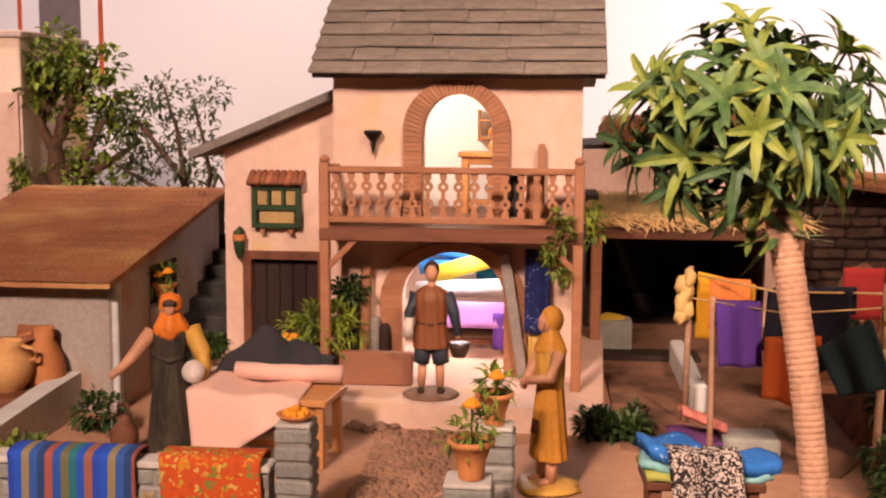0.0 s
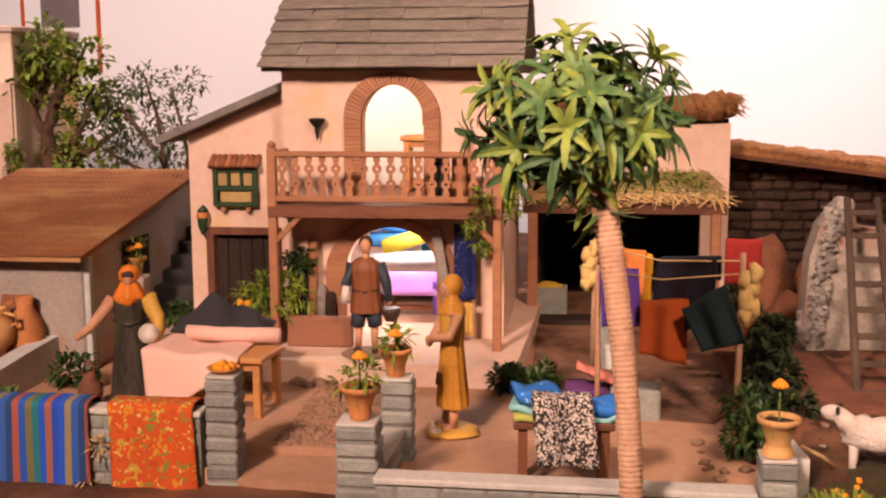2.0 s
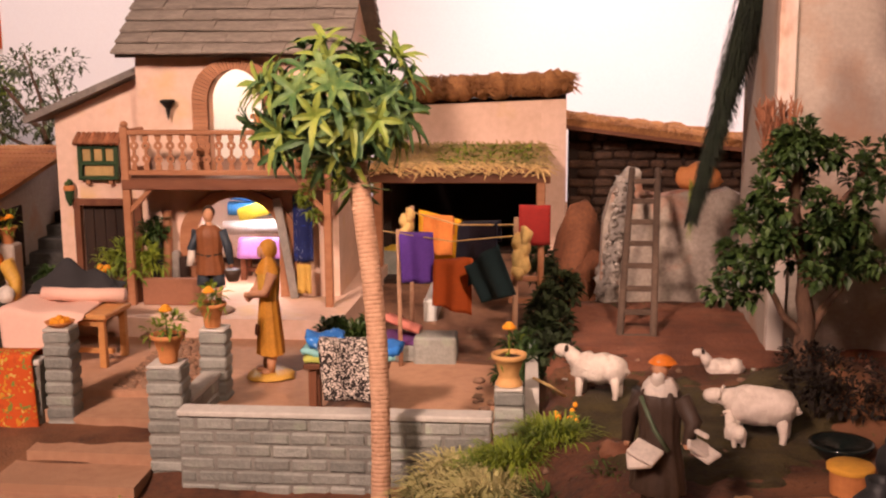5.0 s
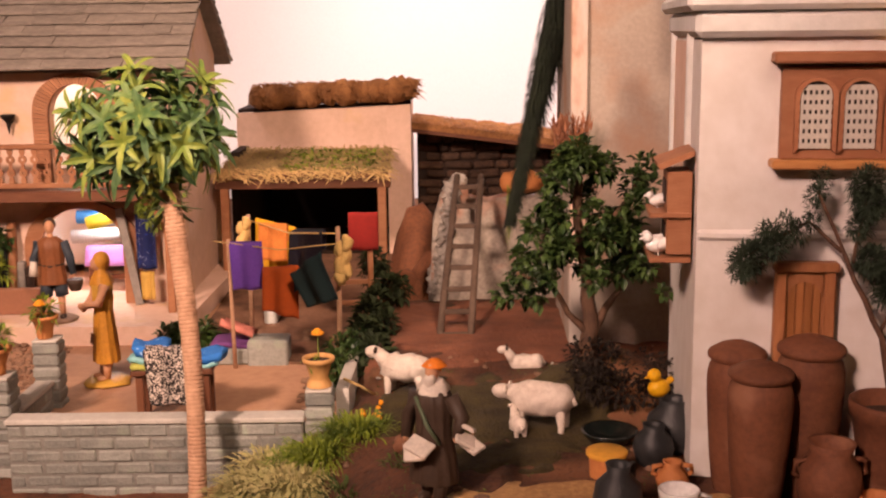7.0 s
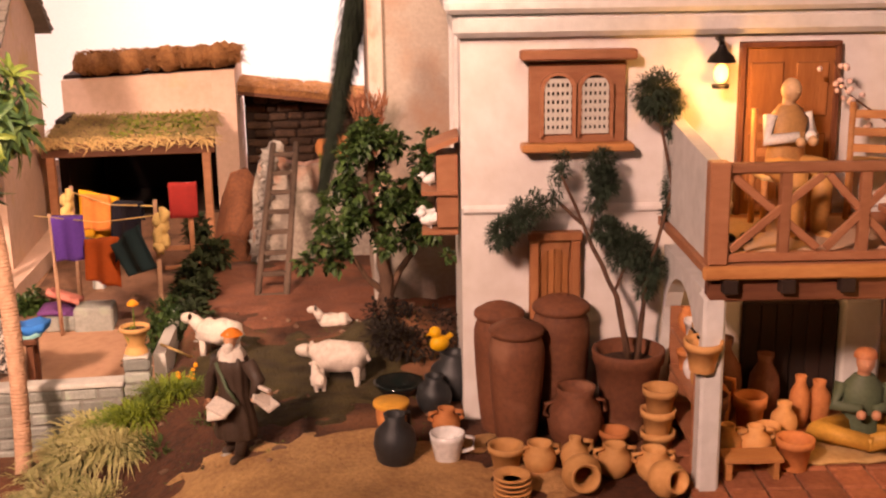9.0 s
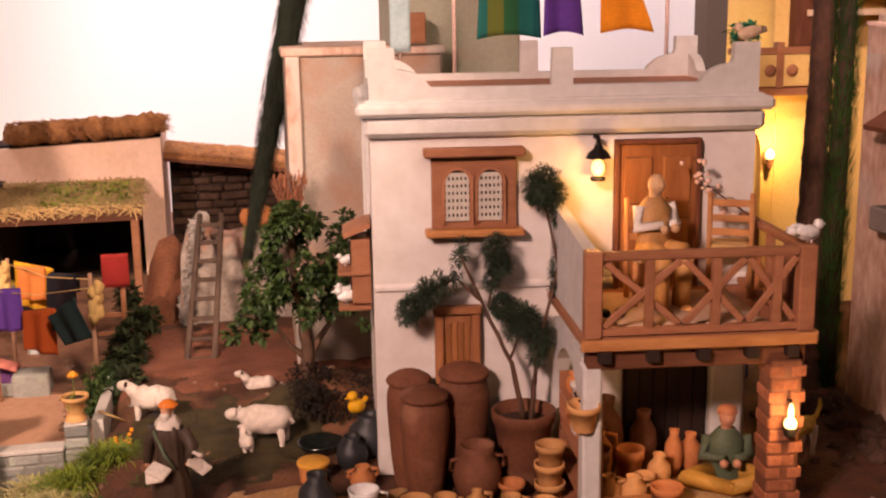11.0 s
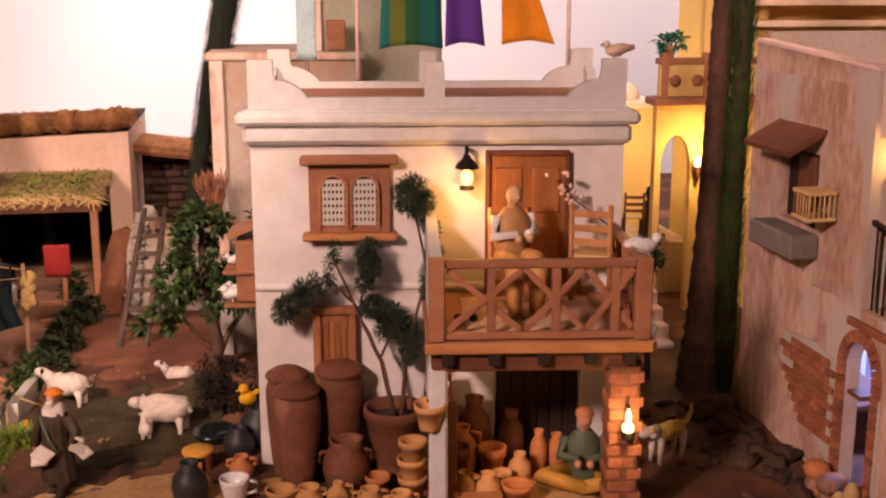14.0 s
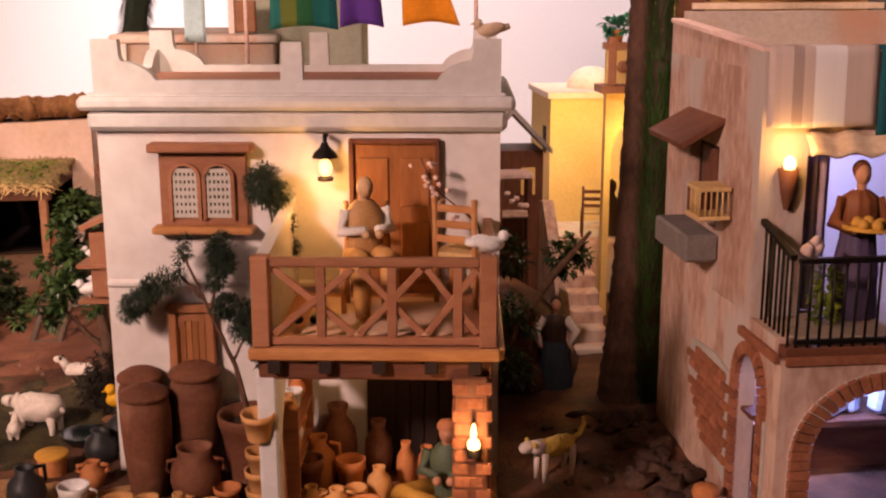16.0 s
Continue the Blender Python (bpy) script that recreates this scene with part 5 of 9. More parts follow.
bk = back_house("pale_house", "tall pale yellow and pink plastered house", (-1.307, 2.0, 0.03), 0.475, 0.3, 0.54, mat("pale_yellow_plaster", (0.82, 0.64, 0.50), (0.72, 0.52, 0.38), s1=6, bump=0.3, bs=170, stain=(0.80, 0.56, 0.20), st=(0.5, 0.62), ss=5, rnd=0.02))
part("pink_facade", G().box((0.237, -0.004, 0.22), (0.47, 0.006, 0.44)), M_pink, bk)
g = leaf_cloud([(-0.832, 1.985, 0.25 + 0.018 * k, 0.016) for k in range(6)], 260, 0.014)
single("ivy", g, M_leaf, "ivy hanging down the corner of the pale house", "plant")

# dark stair between the houses
st_ = thing("outdoor_stair", "steep dark grey stair beside the house", "stair", (-0.385, 1.50, 0.046))
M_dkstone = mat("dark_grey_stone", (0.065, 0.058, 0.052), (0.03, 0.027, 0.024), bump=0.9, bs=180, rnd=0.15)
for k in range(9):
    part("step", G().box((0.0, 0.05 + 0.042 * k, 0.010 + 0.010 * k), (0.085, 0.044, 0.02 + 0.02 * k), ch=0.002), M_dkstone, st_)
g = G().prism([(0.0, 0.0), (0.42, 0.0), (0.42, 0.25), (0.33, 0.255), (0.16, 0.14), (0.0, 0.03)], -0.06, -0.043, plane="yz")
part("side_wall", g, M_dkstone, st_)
random.seed(2)
g = leaf_cloud([(-0.40 + rnd(-0.03, 0.05), 1.96 + rnd(-0.03, 0.03), 0.24 + rnd(-0.05, 0.05), 0.03) for _ in range(7)], 600, 0.016)
single("shrub", g, M_leafd, "dark shrub at the top of the stair", "plant")
# flowers on a pedestal by the low house
pd_ = single("pedestal", G().box((0, 0, 0.06), (0.036, 0.036, 0.12), ch=0.003), LW, "grey plastered pedestal beside the low house", "pedestal", (-0.402, 1.535, 0.046))


def flower_pot(at, r, h, label, blooms=((0, 0, 0.05),), leaves=90, size=0.016, m=None, bloom_m=None, spread=1.0, group="flower pots", br=0.0075):
    t = thing("flower_pot", label, "flower pot", at, rnd(0, 90), group)
    part("pot", G().lathe([(r * 0.55, 0), (r * 0.62, h * 0.25), (r * 0.6, h * 0.32), (r * 0.88, h * 0.8), (r * 1.06, h * 0.86), (r * 1.08, h), (r * 0.92, h), (r * 0.88, h * 0.86)], 22, cap=False), m or M_terra, t)
    part("soil", G().lathe([(0.0002, h * 0.86), (r * 0.9, h * 0.85)], 18), M_soil, t)
    if leaves:
        part("leaves", leaf_cloud([(0, 0, h + 0.008, r * 1.2 * spread), (r * 0.6, 0, h + 0.012, r * 0.9 * spread), (-r * 0.8, -r * 0.2, h + 0.005, r * 0.9 * spread)], leaves, size, width=0.3), M_leaf, t)
    for x, y, z in blooms:
        part("stem", G().tube([(x * 0.3, y * 0.3, h * 0.85), (x, y, h + z)], 0.0009, 5), M_leaf, t)
        g = G()
        for ring, nn in ((1.0, 9), (0.6, 7), (0.25, 4)):
            for k in range(nn):
                a = 2 * math.pi * k / nn + ring
                g.ball((x + br * ring * 0.7 * math.cos(a), y + br * ring * 0.7 * math.sin(a), h + z + br * 0.7 * (1 - ring)), br * 0.42, (1, 1, 0.8), 6)
        part("bloom", g, bloom_m or M_orange, t)
    return t


random.seed(40)
flower_pot((-0.402, 1.535, 0.166), 0.017, 0.030, "terracotta pot with orange flowers on a pedestal", ((-0.008, 0, 0.012), (0.004, -0.004, 0.016)), 80)
flower_pot((0.086, 0.902, 0.1375), 0.019, 0.034, "terracotta pot with one orange bloom on a block pier", ((0.0, -0.004, 0.030),), 95, 0.013, spread=0.8)
flower_pot((0.097, 1.052, 0.1425), 0.018, 0.032, "terracotta pot with orange and pale blooms on a pier", ((-0.020, -0.006, 0.020),), 95, 0.014, spread=0.85)
pb_ = flower_pot((0.488, 0.868, 0.1265), 0.0185, 0.036, "pale terracotta pot with a single yellow-orange bloom", ((0, 0, 0.030),), 7, 0.014, m=M_terrap)
part("foot", G().lathe([(0.0155, 0), (0.0145, 0.004), (0.0105, 0.011), (0.0112, 0.013)], 22), M_terrap, pb_)

# ---- jars on the ledge by the low house ----
ledge = single("wooden_ledge", G().box((0, 0, 0), (0.14, 0.13, 0.012), ch=0.002).box((0.05, -0.05, -0.022), (0.012, 0.012, 0.034)).box((-0.05, -0.05, -0.022), (0.012, 0.012, 0.034)).box((0.05, 0.05, -0.022), (0.012, 0.012, 0.034)), M_wood_h, "low dark wooden stand for jars", "stand", (-0.545, 1.335, 0.084))


def pot_thing(at, prof, m, label, name="clay_pot", category="pot", handles=(), rz=0.0, tilt=0.0, group="", inside=None, n=24):
    t = thing(name, label, category, at, rz, group)
    if tilt:
        t.matrix_world = pose(*at, 0, tilt, rz)
    part("body", G().lathe(prof, n, cap=False), m, t)
    b = prof[0]
    part("base", G().lathe([(0.0003, b[1]), (b[0], b[1])], n), m, t)
    for pts, r in handles:
        part("handle", G().tube(pts, r, 8), m, t)
    return t


def olla(r, h, neck=0.55, lip=0.66):
    """Round-bellied pot with a short neck and an open mouth."""
    return [(r * 0.55, 0), (r * 0.85, h * 0.18), (r, h * 0.45), (r * 0.9, h * 0.68), (r * neck, h * 0.86), (r * lip, h), (r * (lip - 0.12), h * 0.98), (r * (neck - 0.12), h * 0.84), (r * 0.5, h * 0.5)]


def flare(r, h):
    """Straight flower pot with a thick rim."""
    return [(r * 0.66, 0), (r * 0.88, h * 0.74), (r * 1.0, h * 0.75), (r * 1.04, h), (r * 0.9, h), (r * 0.84, h * 0.78), (r * 0.6, h * 0.1)]


def ears(r, h, s=1.0):
    out = []
    for k in (-1, 1):
        out.append(([(k * r * 0.60, 0, h * 0.88), (k * r * 1.15, 0, h * 0.84), (k * r * 1.18, 0, h * 0.66), (k * r * 0.92, 0, h * 0.60)], 0.0026 * s))
    return out


pot_thing((-0.530, 1.318, 0.090), olla(0.031, 0.064, 0.55, 0.68), M_terrap, "round yellow-ochre clay pot on a wooden stand", "clay_pot", handles=ears(0.031, 0.064))
pot_thing((-0.500, 1.357, 0.046), olla(0.026, 0.118, 0.45, 0.5), M_terra, "tall reddish clay jug behind the round pot", "clay_jug", "jug", handles=ears(0.028, 0.125)[:1])
pot_thing((-0.336, 1.205, 0.046), olla(0.0165, 0.048, 0.45, 0.5), M_jar, "brown clay pitcher on the courtyard floor", "clay_pitcher", "pitcher", handles=[([(0.007, 0, 0.044), (0.004, 0, 0.062), (-0.006, 0, 0.062), (-0.008, 0, 0.044)], 0.002)])
for k, (x, y, z, r, lf) in enumerate(((-0.395, 1.075, 0.085, 0.022, M_leaf), (-0.405, 1.30, 0.07, 0.028, M_leafd), (-0.330, 1.52, 0.11, 0.014, M_leafd), (-0.30, 1.12, 0.050, 0.010, M_leafd))):
    random.seed(50 + k)
    g = leaf_cloud([(0, 0, 0, r), (r * 0.7, 0, r * 0.2, r * 0.7), (-r * 0.6, 0, -r * 0.1, r * 0.7)], 220, 0.014)
    single("small_bush", g, lf, ("bright green little bush behind the block wall", "dark green bush at the wall's end", "tuft of leaves at the door", "small dark weed on the floor")[k], "plant", (x, y, z))
# plant and planter before the house
g = G().box((-0.083, 1.452, 0.101), (0.098, 0.018, 0.044), ch=0.0015)
single("low_screen", g, mat("brown_board", (0.30, 0.13, 0.075), (0.24, 0.10, 0.055), rough=0.7), "low brown board standing on the plinth", "board")
random.seed(55)
pb = thing("potted_bush", "bushy green potted plant with orange flowers", "plant", (-0.160, 1.475, 0.078))
part("pot", G().lathe(flare(0.026, 0.045), 20, cap=False), M_wood, pb)
part("leaves", leaf_cloud([(rnd(-0.04, 0.04), rnd(-0.02, 0.02), rnd(0.05, 0.095), 0.02) for _ in range(9)], 560, 0.022, width=0.22), M_leaf, pb)
for x, z in ((-0.042, 0.055), (-0.035, 0.062), (-0.046, 0.062)):
    part("bloom", G().ball((x, -0.022, z), 0.006, n=8, lump=0.4), M_orange, pb)

# ---- tables ----
def trestle_table(at, w, d, h, m, label, rz=0.0, th=0.008, leg=0.010, shelf=True):
    t = thing("wooden_table", label, "table", at, rz)
    part("tabletop", G().box((0, 0, h - th / 2), (w, d, th), ch=0.0015), m, t)
    for sx in (-1, 1):
        for sy in (-1, 1):
            part("leg", G().box((sx * (w / 2 - leg), sy * (d / 2 - leg), (h - th) / 2), (leg, leg, h - th)), m, t)
    if shelf:
        for sy in (-1, 1):
            part("apron", G().box((0, sy * (d / 2 - leg), h - th - 0.006), (w - 3 * leg, leg * 0.6, 0.010)), m, t)
        part("stretcher", G().box((0, 0, 0.016), (w - 2 * leg, leg * 0.8, 0.008)), m, t)
    return t


trestle_table((-0.172, 1.225, 0.046), 0.165, 0.085, 0.080, M_lwood, "honey-coloured wooden work table in the courtyard", -6)
M_pinkc = cloth("pale_pink_cloth", (0.80, 0.50, 0.40), 0.9)
M_blackc = cloth("black_cloth", (0.035, 0.032, 0.034))


def pinkfn(u, v):
    x = -0.252 + 0.128 * u
    z = 0.1285 + 0.003 * math.sin(9 * u + 3 * v) + 0.010 * math.exp(-((u - 0.2) / 0.2) ** 2) * (1 - v)
    if v < 0.45:
        return (x, 1.270 - 0.095 * v / 0.45, z)
    k = (v - 0.45) / 0.55
    fall = 0.088 * max(0.0, 1 - u / 0.95) ** 0.85 * (0.72 + 0.28 * smooth01(0, 0.16, u)) + 0.006
    return (x + 0.012 * k * (1 - u), 1.175 - 0.016 * k - 0.006 * math.sin(12 * u) * k, z - fall * k)


single("pink_cloth", G().sheet(pinkfn, 28, 24), M_pinkc, "pale pink cloth spread over the table and hanging down", "cloth")
g = G().tube([(-0.215, 1.245, 0.142), (-0.15, 1.245, 0.140), (-0.090, 1.247, 0.140)], [0.010, 0.0105, 0.0105], 18)
single("cloth_roll", g, M_pinkc, "rolled end of pale pink cloth on the table", "cloth")
random.seed(61)


def blackfn(u, v):
    x, y = -0.236 + 0.125 * u, 1.240 + 0.072 * v
    z = 0.146 + 0.036 * math.sin(math.pi * u ** 0.8) * math.sin(math.pi * v) + 0.007 * math.sin(14 * u + 5 * v) * math.sin(math.pi * v)
    return (x, y, z + 0.010 * noise.noise(Vector((u * 4, v * 4, 1))))


single("black_cloth", G().sheet(blackfn, 30, 22, 0.004), M_blackc, "crumpled black cloth on the pink one", "cloth")
dish = thing("orange_dish", "shallow clay dish heaped with oranges on a pier", "dish", (-0.088, 1.005, 0.1525))
part("dish", G().lathe([(0.010, 0), (0.016, 0.004), (0.019, 0.007), (0.017, 0.007), (0.012, 0.003)], 20), M_terra, dish)
for k in range(9):
    a = k * 0.785
    rr_ = 0.009 if k < 8 else 0
    part("orange", G().ball((rr_ * math.cos(a), rr_ * math.sin(a), 0.007 + (0.004 if k == 8 else 0)), 0.0045, n=10), M_orange, dish)

# table with folded cloths under the palm
trestle_table((0.287, 0.985, 0.046), 0.105, 0.058, 0.076, M_wood, "small dark wooden table stacked with folded cloths", 3, shelf=False)
M_bluec = blotches("blue_print_cloth", (0.03, 0.17, 0.55), [(0.35, 0.55, 0.80), (0.05, 0.25, 0.65)], 120, thr=0.22)
M_aqua = cloth("aqua_cloth", (0.25, 0.50, 0.50))
M_olive = cloth("yellow_green_cloth", (0.45, 0.45, 0.10))
M_bw = blotches("black_white_print", (0.03, 0.022, 0.02), [(0.70, 0.58, 0.50), (0.60, 0.50, 0.42), (0.68, 0.56, 0.48)], 190, thr=0.50)


def folded(at, w, d, h, m, label, rz=0.0):
    def fn(u, v):
        return (w * (u - 0.5), d * (v - 0.5), h + 0.0025 * math.sin(8 * u + 2 * v) + 0.002 * noise.noise(Vector((u * 5, v * 5, w * 100))))
    g = G().sheet(fn, 12, 8, h)
    return single("folded_cloth", g, m, label, "cloth", at, rz, "folded cloths")


folded((0.262, 0.985, 0.122), 0.056, 0.060, 0.006, M_olive, "yellow-green folded cloth on the table", 4)
folded((0.258, 0.987, 0.129), 0.050, 0.052, 0.007, M_aqua, "aqua folded cloth in the pile", -6)
folded((0.258, 0.988, 0.137), 0.048, 0.046, 0.013, M_bluec, "blue patterned folded cloth on top", 9)
folded((0.318, 0.985, 0.122), 0.058, 0.046, 0.006, M_aqua, "pale aqua folded cloth on the table", 2)
folded((0.325, 0.983, 0.129), 0.060, 0.040, 0.011, M_bluec, "bright blue folded cloth on the table", -4)


def bwfn(u, v):
    x = 0.253 + 0.062 * u + 0.010 * v
    s = 0.075 * v
    if s < 0.012:
        return (x, 0.975 - s, 0.150 - 0.004 * v)
    return (x, 0.955 - 0.004 * math.sin(9 * u) - 0.010 * v, 0.150 - (s - 0.012) * 1.12)


single("print_cloth", G().sheet(bwfn, 16, 16), M_bw, "black and white leaf-print cloth hanging over the table", "cloth")
single("folded_fabric", G().sheet(lambda u, v: (0.300 + 0.05 * u, 1.245 + 0.05 * v, 0.088 + 0.02 * (1 - u) + 0.006 * math.sin(6 * v)), 8, 8, 0.005), cloth("coral_cloth", (0.65, 0.22, 0.17)), "coral cloth laid on a stone block", "cloth")
single("folded_fabric", G().sheet(lambda u, v: (0.285 + 0.075 * u, 1.235 + 0.06 * v, 0.0785 + 0.002 * math.sin(7 * u)), 8, 6, 0.006), cloth("violet_cloth", (0.18, 0.06, 0.22)), "folded violet cloth under a coral one", "cloth")
single("stone_block", G().box((0.325, 1.255, 0.0585), (0.06, 0.05, 0.025), ch=0.003), M_brick, "low stone block under folded cloth", "block")

# rugs over the block wall
M_rugb = stripes("striped_rug", [(0.03, 0.09, 0.32), (0.02, 0.05, 0.15), (0.30, 0.08, 0.06), (0.02, 0.08, 0.35), (0.14, 0.13, 0.06), (0.02, 0.15, 0.17), (0.02, 0.08, 0.42), (0.28, 0.10, 0.06), (0.02, 0.06, 0.38), (0.02, 0.08, 0.45), (0.24, 0.19, 0.09)], 0.085)
M_rugo = blotches("orange_floral_rug", (0.55, 0.085, 0.015), [(0.46, 0.33, 0.04), (0.20, 0.22, 0.04), (0.60, 0.40, 0.10), (0.58, 0.24, 0.02), (0.45, 0.07, 0.015)], 120, thr=0.46)


def rug(x0, x1, zbot, m, label, y=0.997, zt=0.117, lean=0.0):
    def fn(u, v):
        x = x0 + (x1 - x0) * u
        L = 0.03 + 0.034 + (zt - zbot)
        s = v * L
        wob = 0.003 * math.sin(11 * u + 3 * v)
        if s < 0.03:
            return (x, y + 0.018 + wob * 0.3, zt - 0.03 + s)
        if s < 0.064:
            a = math.pi * (s - 0.03) / 0.034
            return (x, y + 0.018 * math.cos(a), zt + 0.004 * math.sin(a))
        k = (s - 0.064) / (zt - zbot)
        return (x + lean * k + wob * 0.4, y - 0.018 - 0.006 * k + wob * k, zt - (s - 0.064))
    return single("rug", G().sheet(fn, 30, 34, 0.002), m, label, "rug", (0, 0, 0))


rug(-0.362, -0.236, 0.0, M_rugb, "striped blue woven rug hung over the wall")
rug(-0.214, -0.116, 0.004, M_rugo, "orange floral rug hung over the wall", lean=0.004)
single("fringe", leaf_cloud([(-0.24, 0.975, 0.03, 0.006), (-0.225, 0.974, 0.075, 0.007)], 60, 0.014, width=0.2), M_straw, "frayed straw-coloured tassels of a rug", "tassel")

# ---- washing line ----
wl = thing("washing_line", "two rough posts with a cord between", "washing line", (0.321, 1.42, 0.046))
B2 = Vector((0.490 - 0.321, 1.168 - 1.42, 0.0))
for o, h in ((Vector((0, 0, 0)), 0.205), (B2, 0.225)):
    part("post", G().tube([o, o + Vector((0.002, 0, h))], [0.0045, 0.0035], 8), M_palmt, wl)
part("cord", G().tube([Vector((0, 0, 0.196)), Vector((0, 0, 0.19)).lerp(B2 + Vector((0, 0, 0.215)), 0.5) - Vector((0, 0, 0.008)), B2 + Vector((0, 0, 0.215))], 0.0012, 6), M_straw, wl)


def hung(name, label, m, a, b, drop, back=0.03, skew=0.0, drop2=None, thick=0.0014):
    """A cloth hung over a cord from a to b."""
    a, b = Vector(a), Vector(b)
    d = (b - a)
    nrm = Vector((d.y, -d.x, 0)).normalized()
    if nrm.y > 0:
        nrm = -nrm
    d2 = drop if drop2 is None else drop2

    def fn(u, v):
        dr = drop + (d2 - drop) * u
        p = a.lerp(b, u)
        L = back + dr
        s = v * L
        w = 0.0035 * math.sin(10 * u + 2) * (0.3 + v)
        if s < back:
            return p - nrm * (0.003 + w * 0.3) - Vector((0, 0, back - s))
        k = (s - back) / dr
        return p + nrm * (0.003 + w + 0.004 * k) - Vector((0, 0, s - back)) + Vector((skew * k, 0, 0))
    return single(name, G().sheet(fn, 14, 18, thick), m, label, "cloth", group="washing on the line")


C_y, C_o, C_n = cloth("yellow_cloth", (0.75, 0.38, 0.02)), cloth("orange_cloth", (0.68, 0.22, 0.05)), cloth("navy_cloth", (0.018, 0.018, 0.035))
C_p, C_r, C_g = cloth("purple_cloth", (0.14, 0.055, 0.36)), cloth("rust_cloth", (0.42, 0.075, 0.012)), cloth("dark_teal_cloth", (0.012, 0.028, 0.032))
C_red = cloth("dark_red_cloth", (0.30, 0.022, 0.018))
hung("hung_cloth", "bright yellow cloth hanging from the cord", C_y, (0.335, 1.435, 0.244), (0.402, 1.41, 0.232), 0.085)
hung("hung_cloth", "orange cloth hanging over the yellow one", C_o, (0.345, 1.40, 0.241), (0.392, 1.385, 0.240), 0.062)
hung("hung_cloth", "navy-black cloth hanging from the cord", C_n, (0.408, 1.33, 0.240), (0.468, 1.20, 0.262), 0.075)
hung("hung_cloth", "purple cloth hanging lower in front", C_p, (0.326, 1.215, 0.243), (0.374, 1.213, 0.243), 0.072, skew=0.004)
hung("hung_cloth", "rust-brown cloth hanging with a ragged hem", C_r, (0.378, 1.20, 0.208), (0.432, 1.18, 0.212), 0.066, drop2=0.080)
hung("hung_cloth", "dark teal cloth hanging askew", C_g, (0.424, 1.16, 0.205), (0.468, 1.13, 0.243), 0.050, skew=0.028, drop2=0.070)
part("cord", G().tube([Vector((-0.02, -0.205, 0.198)), Vector((0.08, -0.215, 0.185)), B2 + Vector((0, 0, 0.20))], 0.0010, 6), M_straw, wl)
part("post", G().tube([Vector((0.005, -0.205, 0)), Vector((0.003, -0.205, 0.20))], [0.0035, 0.003], 8), M_palmt, wl)
C_tuft = cloth("pale_yellow_gauze", (0.72, 0.48, 0.18))
for p, s in (((0.316, 1.415, 0.225), 1.0), ((0.500, 1.165, 0.235), 1.1)):
    random.seed(70)
    g = G()
    for k in range(7):
        g.ball((p[0] + rnd(-0.006, 0.006), p[1] - 0.006 + rnd(-0.004, 0.004), p[2] + 0.012 - 0.008 * k), 0.010 * s, (0.8, 0.8, 1.2), 10, lump=0.6)
    single("cloth_tuft", g, C_tuft, "bunch of pale yellow gauze tied to the post", "cloth", group="gauze on the posts")
rb = thing("cloth_board", "dark red cloth on a wooden post", "banner", (0.518, 1.36, 0.05))
part("post", G().tube([(0.01, 0.004, 0), (0.01, 0.004, 0.21)], 0.005, 8), M_rail, rb)
part("banner", G().sheet(lambda u, v: (-0.024 + 0.048 * u, -0.004 + 0.002 * math.sin(8 * u), 0.212 - 0.062 * v), 8, 8, 0.003), C_red, rb)
part("cross_rail", G().box((0.0, 0.008, 0.095), (0.08, 0.008, 0.008)).box((0.0, 0.008, 0.06), (0.08, 0.008, 0.008)), M_rail, rb)

# ---- round the stable ----
tb = thing("feed_box", "grey box filled with yellow straw in the stable", "box", (0.246, 1.845, 0.05))
part("box", G().box((0, 0, 0.027), (0.066, 0.05, 0.054), ch=0.002), M_brick, tb)
part("straw", G().ball((0, 0, 0.054), 0.026, (1.0, 0.75, 0.3), 12, lump=0.5), mat("yellow_straw", (0.62, 0.42, 0.05), rough=0.9), tb)
single("bench", G().box((0.30, 1.80, 0.052), (0.17, 0.06, 0.012), ch=0.002), M_dark, "low dark bench before the stable", "bench")

random.seed(80)
g = leaf_cloud([(0.225 + rnd(-0.03, 0.03), 1.345 + rnd(-0.02, 0.02), 0.055 + rnd(0, 0.014), 0.016) for _ in range(8)], 900, 0.013)
single("dark_shrub", g, M_leafd, "low dark green shrub on the courtyard floor", "plant")
g = leaf_cloud([(0.545 + rnd(-0.035, 0.035), 1.02 + 0.040 * k, 0.06 + rnd(0, 0.03) + 0.0075 * k, 0.021) for k in range(12)], 2300, 0.015)
single("hedge", g, mat("black_green_hedge", (0.035, 0.05, 0.016), (0.012, 0.018, 0.007), rough=0.8, s1=30, bump=0.1), "dark overgrown hedge at the courtyard's edge", "plant")
g = leaf_cloud([(0.500 + rnd(-0.02, 0.02), 1.06 + 0.02 * k, 0.075 + rnd(0, 0.03), 0.02) for k in range(7)], 800, 0.013)
single("hedge", g, M_leafd, "dark green hedge by the washing posts", "plant")
M_adobe = mat("red_brown_bank", (0.20, 0.075, 0.035), (0.10, 0.036, 0.018), s1=14, bump=1.0, bs=160)
random.seed(84)
g = G()
for x, y, r, h in ((0.60, 1.70, 0.060, 0.19), (0.625, 1.62, 0.045, 0.13), (0.59, 1.58, 0.040, 0.10), (0.635, 1.54, 0.035, 0.07), (0.68, 1.78, 0.06, 0.15)):
    g.ball((x, y, 0.02), 1, (r, r * 1.2, h), 24, lump=0.22)
single("earth_bank", g, M_adobe, "steep bank of bare red-brown earth by the stable", "bank")
random.seed(85)
